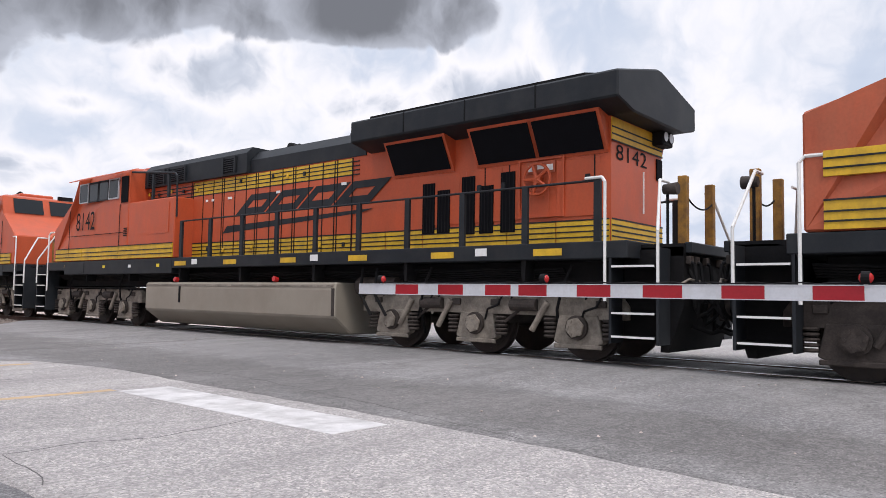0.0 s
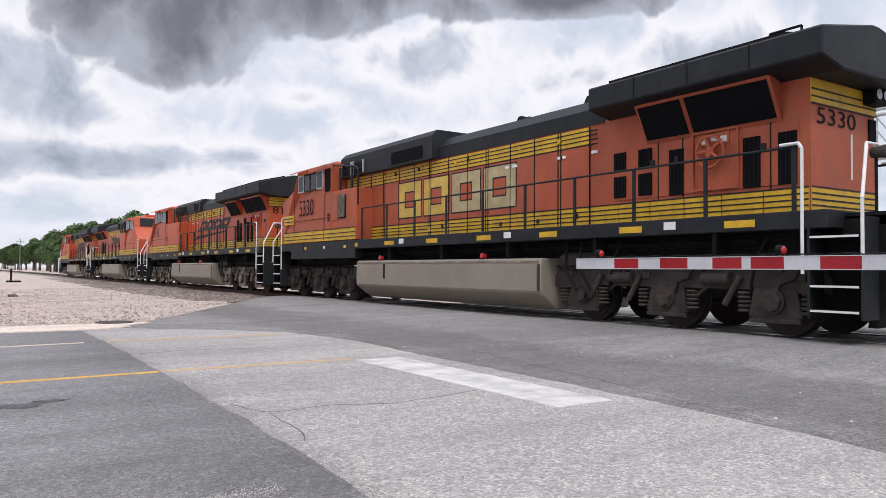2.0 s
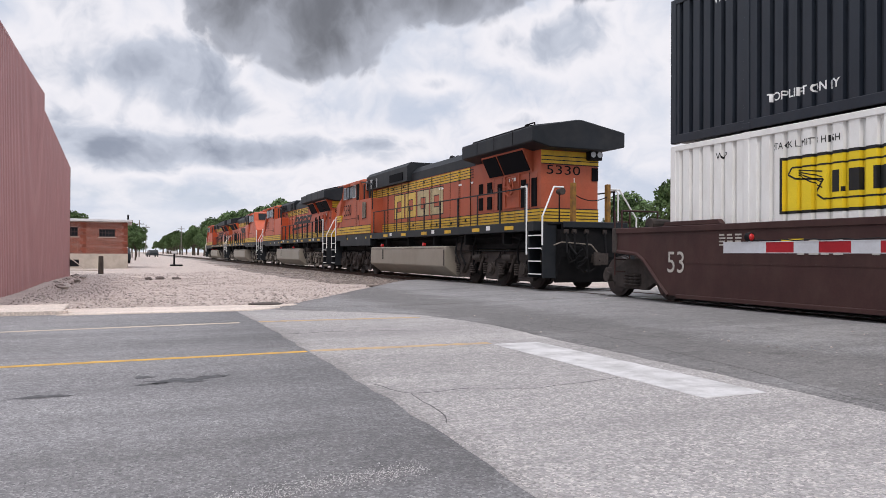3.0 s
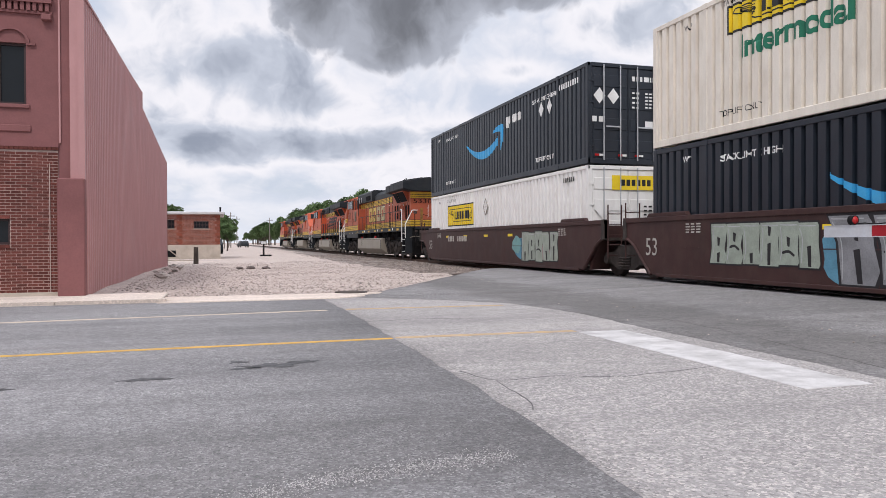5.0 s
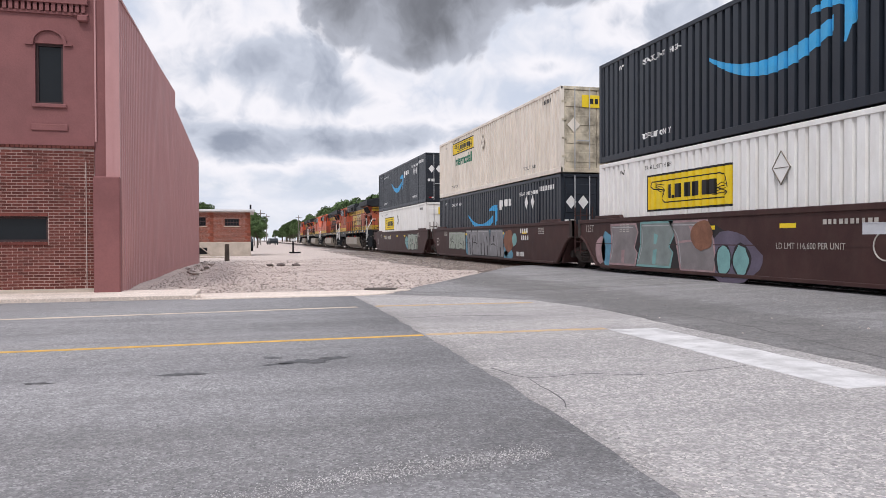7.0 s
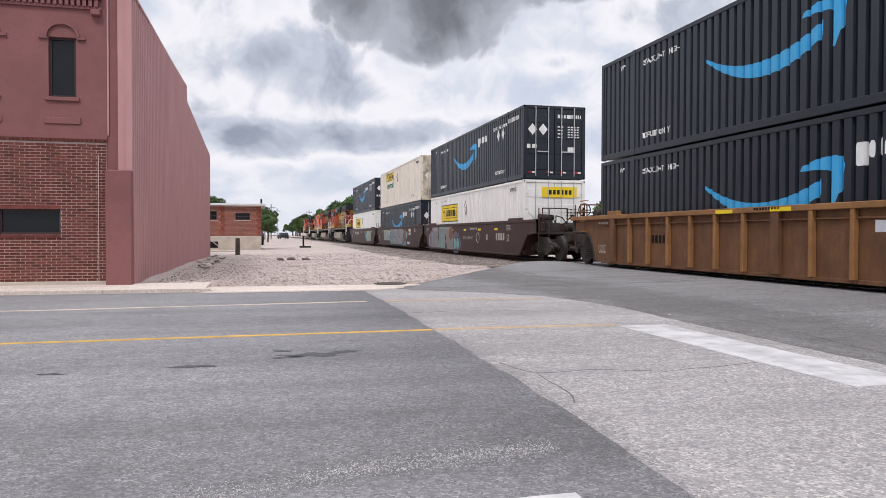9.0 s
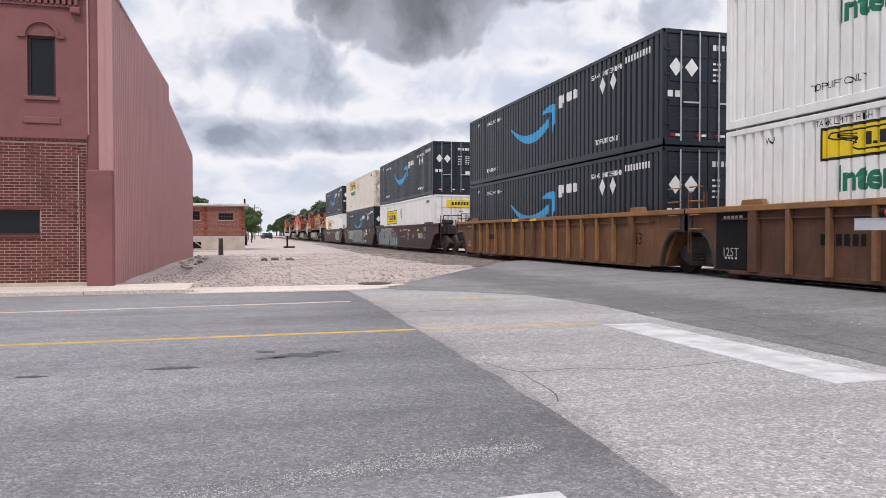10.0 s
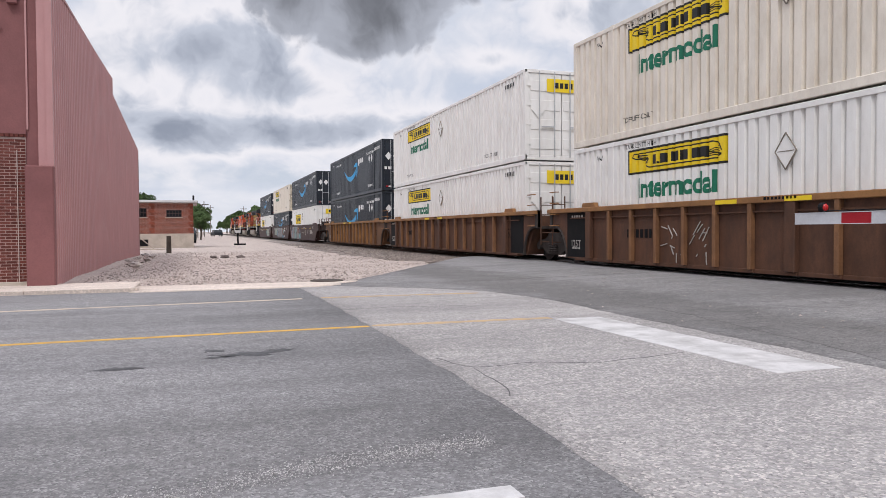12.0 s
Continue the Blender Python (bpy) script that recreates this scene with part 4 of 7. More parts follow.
# ---- crossing gate, cantilever, yard things ----
def build_gate():
    g = thing("crossing_gate", "lowered red and white striped crossing gate with red lamps", "gate")
    x, z = 6.6, 1.16
    cuts = [6.71, 6.07, 5.70, 5.39, 5.02, 4.71, 4.37, 4.27, 3.92, 3.57, 3.20, 2.87, 2.49, 2.14, 1.78, 1.41, 1.04, 0.7, 0.34, -0.02, -0.4, -0.8, -1.2, -1.6, -2.0]
    part("arm", soften(bx(B(), x + 0.004, x + 0.028, -2.4, 6.71, z - 0.062, z + 0.062), 0.004), GALV, g)
    for i, (a, b) in enumerate(zip(cuts, cuts[1:])):
        red = i % 2 == 1
        part("stripe", bx(B(), x - 0.002, x + 0.003, b, a, z - 0.060, z + 0.060), GATE_R if red else GATE_W, g, "red reflective stripe" if red else "white reflective stripe")
    part("edge_trim", bx(B(), x - 0.006, x + 0.004, -2.4, 6.71, z + 0.058, z + 0.066), GATE_W, g)
    part("edge_trim", bx(B(), x - 0.006, x + 0.004, -2.4, 6.71, z - 0.066, z - 0.058), GATE_W, g)
    cable = B()
    pts = [(x + 0.02, 6.3 - 0.12 * i, z + 0.078 + 0.008 * math.sin(i * 2.1)) for i in range(72)]
    part("lamp_cable", pipe(cable, pts, 0.007, 5), BLACK, g)
    for y in (6.32, 3.96, 1.03):
        bm = rod(B(), (x + 0.01, y - 0.03, z + 0.12), (x + 0.01, y + 0.03, z + 0.12), 0.052, 14)
        lamp = part("lamp", bm, BLACK, g)
        bm = B()
        bmesh.ops.create_uvsphere(bm, u_segments=12, v_segments=8, radius=0.05)
        for v in bm.verts:
            v.co = Vector((x + 0.01 + v.co.x, y + v.co.y * 1.1, z + 0.12 + v.co.z))
        part("lens", bm, RED_LENS, lamp, "red lens", smooth=True)
        part("lamp_bracket", bx(B(), x, x + 0.03, y - 0.015, y + 0.015, z + 0.05, z + 0.10), GALV, lamp)
    part("mast", rod(B(), (x + 0.25, -2.9, 0), (x + 0.25, -2.9, 4.0), 0.065, 12), GALV, g)
    part("mechanism", soften(bx(B(), x + 0.0, x + 0.5, -3.1, -2.4, 0.85, 1.55), 0.03), GALV, g)
    part("mast_base", soften(bx(B(), x - 0.05, x + 0.55, -3.2, -2.6, -0.1, 0.16), 0.02), CONCRETE, g)


def build_cantilever():
    c = thing("signal_cantilever", "galvanised truss cantilever with crossing signals over the road", "signal gantry")
    x, y0, y1, zt, zb = 28.0, 22.2, 12.3, 6.85, 5.22
    part("mast", rod(B(), (x, y0, -0.1), (x, y0, 7.3), 0.33, 20, 0.29), GALV, c, smooth=True)
    for zz in (1.4, 3.0, 4.8, 5.9, 6.7):
        part("mast_band", rod(B(), (x, y0, zz), (x, y0, zz + 0.08), 0.40, 20), GALV, c)
    part("base_plate", soften(bx(B(), x - 0.6, x + 0.6, y0 - 0.6, y0 + 0.6, -0.15, 0.2), 0.03), CONCRETE, c)
    for dx in (-0.5, 0.5):
        for zz in (zt, zb):
            part("chord", rod(B(), (x + dx, y0 + 0.4, zz), (x + dx, y1, zz + 0.10), 0.075, 10), GALV, c)
        n = 8
        for i in range(n + 1):
            ya = y0 - 0.5 - (y0 - y1 - 0.6) * i / n
            part("web_post", rod(B(), (x + dx, ya, zb), (x + dx, ya, zt), 0.035, 8), GALV, c)
            if i < n:
                yb = y0 - 0.5 - (y0 - y1 - 0.6) * (i + 1) / n
                part("web_brace", rod(B(), (x + dx, ya, zt), (x + dx, yb, zb), 0.032, 8), GALV, c)
    for i in range(0, 9, 2):
        ya = y0 - 0.5 - (y0 - y1 - 0.6) * i / 8
        for zz in (zt, zb):
            part("cross_tie", rod(B(), (x - 0.5, ya, zz), (x + 0.5, ya, zz), 0.03, 8), GALV, c)
    for i in range(7):
        part("mast_rung", rod(B(), (x - 0.6, y0 - 0.1, 5.0 + 0.33 * i), (x - 0.25, y0 - 0.1, 5.0 + 0.33 * i), 0.02, 6), GALV, c)
    for y in (16.1, 15.1):
        s = part("signal_head", rod(B(), (x - 0.62, y, 5.75), (x - 0.52, y, 5.75), 0.38, 24), BLACK, c, "round black signal background")
        part("lens", rod(B(), (x - 0.70, y, 5.75), (x - 0.615, y, 5.75), 0.17, 16), LENS, s)
    p = thing("signal_mast", "slim galvanised pole behind the cantilever", "pole")
    part("pole", rod(B(), (30.5, 17.6, -0.1), (30.5, 17.6, 6.6), 0.12, 12, 0.1), GALV, p)


def build_yard_things():
    s = thing("switch_stand", "small dark switch stand with a white target beside the track", "switch stand")
    part("post", rod(B(), (3.4, 60, -0.1), (3.4, 60, 1.0), 0.07), BLACK, s)
    part("target", bx(B(), 3.2, 3.6, 59.9, 59.94, 0.95, 1.15), TRIMW, s)
    part("base", soften(bx(B(), 3.1, 4.0, 59.7, 60.3, -0.05, 0.10), 0.02), BLACK, s)
    for x, y, h in ((1.0, 150, 7.0), (2.6, 175, 8.0), (5.2, 230, 9.0), (4.0, 300, 9.5), (15.5, 240, 9.0)):
        p = thing("utility_pole", "weathered timber utility pole with a cross arm", "utility pole", "poles along the railway")
        part("pole", rod(B(), (0, 0, -0.2), (0, 0, h), 0.13, 8, 0.10), POLE, p)
        part("cross_arm", bx(B(), -1.0, 1.0, -0.06, 0.06, h - 0.9, h - 0.75), WOODDARK, p)
        for dx in (-0.8, -0.3, 0.3, 0.8):
            part("insulator", rod(B(), (dx, 0, h - 0.75), (dx, 0, h - 0.6), 0.04, 6), TRIMW, p)
        p.matrix_basis = pose(x, y, 0)
    for x, y, colr in ((-0.75, 74, GLASS), (5.0, 165, BLACKGREEN)):
        c = thing("parked_car", "small dark parked car far along the yard" if colr is BLACKGREEN else "dark parked car behind the brick hut", "car")
        part("body", soften(prism(B(), [(-2.2, 0.3), (2.2, 0.3), (2.2, 0.8), (1.3, 0.9), (0.6, 1.4), (-1.4, 1.4), (-2.1, 0.9)], "x", -0.85, 0.85), 0.05), colr, c)
        part("window", prism(B(), [(1.1, 0.92), (0.5, 1.33), (-1.3, 1.33), (-1.8, 0.92)], "x", -0.86, 0.86), GLASS, c)
        for yy in (-1.35, 1.35):
            for xx in (-0.8, 0.8):
                part("wheel", rod(B(), (xx - 0.09, yy, 0.31), (xx + 0.09, yy, 0.31), 0.31, 14), BLACK, c)
        c.matrix_basis = pose(x, y, 0, 0, 0, 8)
    sh = thing("trackside_shed", "small pale shed beside the track", "shed")
    part("wall", soften(bx(B(), 16.2, 19.0, 150, 154, -0.1, 2.6), 0.03), TRIMW, sh)
    part("roof", prism(B(), [(16.0, 2.6), (19.2, 2.6), (17.6, 3.2)], "y", 149.8, 154.2), GALV, sh)


# ---- trees ----
def tree(height, spread, seed, leaves):
    t = thing("tree", "full-leaved green broadleaf tree", "tree", "trees along the railway")
    rng = random.Random(seed)
    bm = rod(B(), (0, 0, -0.2), (0.1, 0.05, height * 0.42), 0.03 * height, 9, 0.016 * height)
    lobes = []
    for i in range(9):
        a = i * 2.4 + rng.random()
        r = spread * rng.uniform(0.25, 0.75)
        zc = height * rng.uniform(0.38, 0.86)
        p = Vector((math.cos(a) * r * (1.15 - zc / height * 0.5), math.sin(a) * r * (1.15 - zc / height * 0.5), zc))
        rod(bm, (0.08, 0.04, height * rng.uniform(0.22, 0.4)), p, 0.011 * height, 6, 0.003 * height)
        lobes.append((p, spread * rng.uniform(0.28, 0.46)))
    lobes.append((Vector((0, 0, height * 0.86)), spread * 0.36))
    part("trunk", bm, BARK, t)
    V, F = [], []
    for i in range(leaves):
        c, r = lobes[rng.randrange(len(lobes))]
        d = Vector((rng.gauss(0, 1), rng.gauss(0, 1), rng.gauss(0, 1))).normalized() * r * rng.uniform(0.55, 1.08)
        p = c + Vector((d.x, d.y, d.z * 0.8))
        s = height * rng.uniform(0.012, 0.030)
        u = Vector((rng.gauss(0, 1), rng.gauss(0, 1), rng.gauss(0, 1))).normalized()
        w = u.orthogonal().normalized()
        k = len(V)
        V += [p + u * s, p + w * s * 0.7, p - u * s, p - w * s * 0.7 + u.cross(w) * s * 0.4]
        F += [(k, k + 1, k + 2), (k, k + 2, k + 3)]
    me = bpy.data.meshes.new("crown")
    me.from_pydata([tuple(v) for v in V], [], F)
    me.materials.append(LEAF)
    ob = new("crown", me)
    ob.parent = t
    return t


def build_trees():
    kinds = [tree(11.0, 4.6, 1, 4200), tree(9.0, 4.2, 2, 3600), tree(12.5, 4.8, 3, 4600)]
    rng = random.Random(11)
    spots = []
    y = 118.0
    while y < 520:
        spots.append((20.5 + rng.uniform(-1.5, 3.5) + (y - 118) * 0.004, y))
        y += rng.uniform(4, 8) * (1 + (y - 118) / 400)
    spots += [(28 + rng.uniform(-3, 8), 120 + 12 * i) for i in range(8)]
    spots += [(x, 560 + rng.uniform(0, 60)) for x in np.arange(-60, 60, 9)]
    spots += [(60, 80), (64, 74), (68, 88), (52, 100), (40, 105)]
    small = [(1.1, 105, 0.36), (-0.4, 112, 0.42), (0.4, 130, 0.5), (-5.6, 92, 0.52), (-3.2, 100, 0.40), (1.9, 170, 0.55), (-9, 90, 0.5)]
    for i, (x, y) in enumerate(spots):
        s = rng.uniform(0.66, 1.02)
        k = kinds[i % 3] if i < 3 else copy_thing(kinds[i % 3], pose(0, 0, 0))
        k.matrix_basis = pose(x, y, 0, 0, 0, rng.uniform(0, 360)) @ Matrix.Diagonal((s, s, s, 1))
    for i, (x, y, s) in enumerate(small):
        k = copy_thing(kinds[i % 3], pose(0, 0, 0))
        k.matrix_basis = pose(x, y, 0, 0, 0, 60 * i) @ Matrix.Diagonal((s, s, s, 1))


build_ground()
build_markings()
build_track()
# ---- the train ----
MOVERS = []      # (thing, place along the track at 0 s, height over rail)
WHEELSETS = []   # (wheelset, place in its thing, radius)


def wheelset(parent, y, r):
    name = "wheelset"
    if r not in WHEEL_MESH:
        bm = B()
        for s in (-1, 1):
            rod(bm, (s * 0.69, 0, 0), (s * 0.80, 0, 0), r, 28)
            rod(bm, (s * 0.66, 0, 0), (s * 0.69, 0, 0), r + 0.028, 28)
            rod(bm, (s * 0.80, 0, 0), (s * 0.815, 0, 0), r * 0.84, 28)
            rod(bm, (s * 0.81, 0, 0), (s * 0.95, 0, 0), 0.13, 14)
            for k in range(6):
                a = k * math.pi / 3
                rod(bm, (s * 0.812, r * 0.55 * math.cos(a), r * 0.55 * math.sin(a)), (s * 0.825, r * 0.55 * math.cos(a), r * 0.55 * math.sin(a)), 0.05, 8)
        rod(bm, (-0.7, 0, 0), (0.7, 0, 0), 0.09, 12)
        WHEEL_MESH[r] = part(name, bm, WHEEL, parent)
        ob = WHEEL_MESH[r]
    else:
        ob = again(name, WHEEL_MESH[r], pose(0, 0, 0), parent)
    ob.matrix_basis = pose(0, y, r)
    WHEELSETS.append((ob, y, r))
    return ob


WHEEL_MESH = {}


def coil(bm, c, r, h, n=5):
    for i in range(n):
        ringtube(bm, (c[0], c[1], c[2] + h * (i + 0.5) / n), (0, 0, 1), r, h / n * 0.36, 12, 5)


def loco_truck(parent, yc, material):
    """Three-axle truck: cast side frames with pedestals, axle boxes, springs and brake gear."""
    t = None
    for s in (-1, 1):
        xa, xb = s * 0.98, s * 1.13
        top, n = 0.98, []
        out = [(-2.85, 0.86), (-2.75, 1.0), (-1.6, 1.02), (1.6, 1.02), (2.75, 1.0), (2.85, 0.86)]
        low = [(2.85, 0.66), (2.35, 0.66), (1.55, 0.70), (0.75, 0.70), (-0.75, 0.70), (-1.55, 0.70), (-2.35, 0.66), (-2.85, 0.66)]
        bm = prism(B(), [(y + yc, z) for y, z in out + low], "x", xa, xb)
        for ya in (-2.0, 0.0, 2.0):
            prism(bm, [(ya + yc - 0.34, 0.72), (ya + yc + 0.34, 0.72), (ya + yc + 0.44, 0.30), (ya + yc + 0.30, 0.24), (ya + yc - 0.30, 0.24), (ya + yc - 0.44, 0.30)], "x", xa + s * 0.01, xb + s * 0.03)
        ob = part("side_frame", soften(bm, 0.015), material, parent)
        if t is None:
            t = ob
        for ya in (-2.0, 0.0, 2.0):
            bm = rod(B(), (s * 1.15, yc + ya, 0.53), (s * 1.22, yc + ya, 0.53), 0.19, 18)
            rod(bm, (s * 1.22, yc + ya, 0.53), (s * 1.25, yc + ya, 0.53), 0.12, 14)
            part("axle_box", bm, TRUCK_DARK, ob)
            for d in (-0.52, 0.52):
                bm = B()
                coil(bm, (s * 1.12, yc + ya + d, 0.34), 0.085, 0.34)
                part("spring", bm, TRUCK_DARK, ob)
        for ya in (-1.0, 1.0):
            bm = B()
            rod(bm, (s * 1.16, yc + ya - 0.25, 0.86), (s * 1.16, yc + ya + 0.25, 0.86), 0.10, 14)
            rod(bm, (s * 1.13, yc + ya, 0.86), (s * 1.13, yc + ya + 0.5, 0.5), 0.03, 8)
            part("brake_cylinder", bm, TRUCK_DARK, ob)
        for k in (-2.4, -0.4, 0.45, 2.4):
            part("bracket", soften(bx(B(), s * 1.12, s * 1.17, yc + k - 0.09, yc + k + 0.09, 0.84, 0.95), 0.01), TRUCK_DARK, ob)
        bm = rod(B(), (s * 1.2, yc - 2.7, 1.06), (s * 1.2, yc + 2.7, 1.06), 0.022, 6)
        for k in (-2.2, -0.8, 0.8, 2.2):
            rod(bm, (s * 1.2, yc + k, 1.06), (s * 1.1, yc + k + 0.1, 0.95), 0.018, 6)
        part("brake_pipe", bm, BLACK, ob)
        for ya in (-2.0, 0.0, 2.0):
            bm = rod(B(), (s * 1.24, yc + ya, 0.53), (s * 1.275, yc + ya, 0.53), 0.16, 6)
            for k in range(6):
                a = k * math.pi / 3
                rod(bm, (s * 1.27, yc + ya + 0.11 * math.cos(a), 0.53 + 0.11 * math.sin(a)), (s * 1.29, yc + ya + 0.11 * math.cos(a), 0.53 + 0.11 * math.sin(a)), 0.022, 6)
            part("bearing_cap", bm, material, ob)
            part("pedestal_tie", soften(bx(B(), s * 1.13, s * 1.18, yc + ya - 0.42, yc + ya + 0.42, 0.20, 0.27), 0.012), material, ob)
        for ya in (-1.45, 0.55, 1.5):
            part("damper", rod(B(), (s * 1.17, yc + ya, 0.92), (s * 1.19, yc + ya + 0.28, 0.45), 0.05, 10), material, ob)
        for ya in (-2.45, -0.6, 0.95):
            part("air_line", pipe(B(), [(s * 1.19, yc + ya, 1.05), (s * 1.22, yc + ya + 0.1, 0.85), (s * 1.2, yc + ya + 0.32, 0.78), (s * 1.16, yc + ya + 0.4, 0.6)], 0.018, 6), BLACK, ob)
    part("bolster", bx(B(), -0.97, 0.97, yc - 0.6, yc + 0.6, 0.55, 1.0), TRUCK_DARK, parent)
    for ya in (-2.0, 0.0, 2.0):
        wheelset(parent, yc + ya, 0.53)


def side_panels(parent, x, y0, y1, n, bands, seams=0.022, proud=0.012):
    """Rows of hood doors: each band (z0, z1, material) is split in n panels."""
    w = (y1 - y0) / n
    for z0, z1, m in bands:
        for i in range(n):
            part("hood_door", bx(B(), x, x + math.copysign(proud, x), y0 + w * i + seams / 2, y0 + w * (i + 1) - seams / 2, z0, z1), m, parent)


def pinstripes(parent, x, y0, y1, zs, h=0.022):
    for z in zs:
        part("pinstripe", bx(B(), x, x + math.copysign(0.018, x), y0, y1, z - h / 2, z + h / 2), BLACKGREEN, parent)


def end_steps(parent, y, s, half=1.5):
    """Corner steps, well plates and white grab rails at an end; s: +1 front, -1 rear."""
    for sx in (-1, 1):
        well = part("step_well", bx(B(), sx * (half - 0.42), sx * (half - 0.46), y - 0.06 * s, y + 0.66 * s, 0.38, 1.72), BLACK, parent)
        part("step_side", bx(B(), sx * (half - 0.40), sx * (half - 0.01), y - 0.06 * s, y - 0.10 * s, 0.34, 1.72), BLACKGREEN, well)
        part("step_side", bx(B(), sx * (half - 0.40), sx * (half - 0.01), y + 0.63 * s, y + 0.67 * s, 0.34, 1.72), BLACKGREEN, well)
        for i in range(4):
            z = 0.42 + 0.34 * i
            st = part("step", bx(B(), sx * (half - 0.42), sx * half, y - 0.05 * s, y + 0.61 * s, z, z + 0.03), BLACK, well)
            part("step_edge", bx(B(), sx * (half + 0.001), sx * (half + 0.012), y - 0.05 * s, y + 0.61 * s, z + 0.004, z + 0.034), WHITE, st, "white step edge")
        bm = pipe(B(), [(sx * (half + 0.0), y - 0.16 * s, 0.95), (sx * half, y - 0.16 * s, 2.72), (sx * (half - 0.02), y - 0.22 * s, 2.8), (sx * (half - 0.02), y - 0.5 * s, 2.8)], 0.024, 8)
        part("grab_rail", bm, WHITE, parent, "white grab rail")
        bm = pipe(B(), [(sx * half, y + 0.66 * s, 1.2), (sx * half, y + 0.66 * s, 1.95), (sx * (half - 0.45), y + 0.5 * s, 2.75), (sx * (half - 0.75), y + 0.5 * s, 2.75)], 0.024, 8)
        part("grab_rail", bm, WHITE, parent, "white grab rail")


def coupler(parent, y, s, z=0.85):
    bm = soften(bx(B(), -0.10, 0.10, y - 0.75 * s, y, z - 0.12, z + 0.12), 0.02)
    k = part("coupler", bm, TRUCK_DARK, parent)
    bm = B()
    rod(bm, (-0.12, y - 0.06 * s, z - 0.17), (-0.12, y - 0.06 * s, z + 0.17), 0.09, 10)
    bx(bm, -0.05, 0.2, y - 0.14 * s, y - 0.01 * s, z - 0.15, z + 0.15)
    part("knuckle", bm, TRUCK_DARK, k)
    for x in (-0.55, 0.5):
        pts = [(x, y - 0.75 * s, 0.95), (x * 0.9, y - 0.5 * s, 0.62), (x * 0.85, y - 0.15 * s, 0.5), (x * 0.85, y, 0.55)]
        part("air_hose", pipe(B(), pts, 0.03, 8), BLACK, k)


def hood_block(bm, y0, y1, half, z0, z1, cham):
    return prism(bm, [(-half, z0), (half, z0), (half, z1 - cham), (half - cham, z1), (-half + cham, z1), (-half, z1 - cham)], "y", y0, y1)


def ladder_rail(parent, y0, y1, n, z0, z1, half, thick):
    """Walkway handrail with stanchions."""
    for sx in (-1, 1):
        for i in range(n + 1):
            y = y0 + (y1 - y0) * i / n
            part("stanchion", bx(B(), sx * (half - thick * 0.5), sx * (half + thick * 0.5), y - thick, y + thick, z0 - 0.25, z1), BLACKGREEN, parent)
        part("handrail", rod(B(), (sx * half, y0 - 0.05, z1), (sx * half, y1 + 0.05, z1), 0.02, 8), BLACKGREEN, parent)


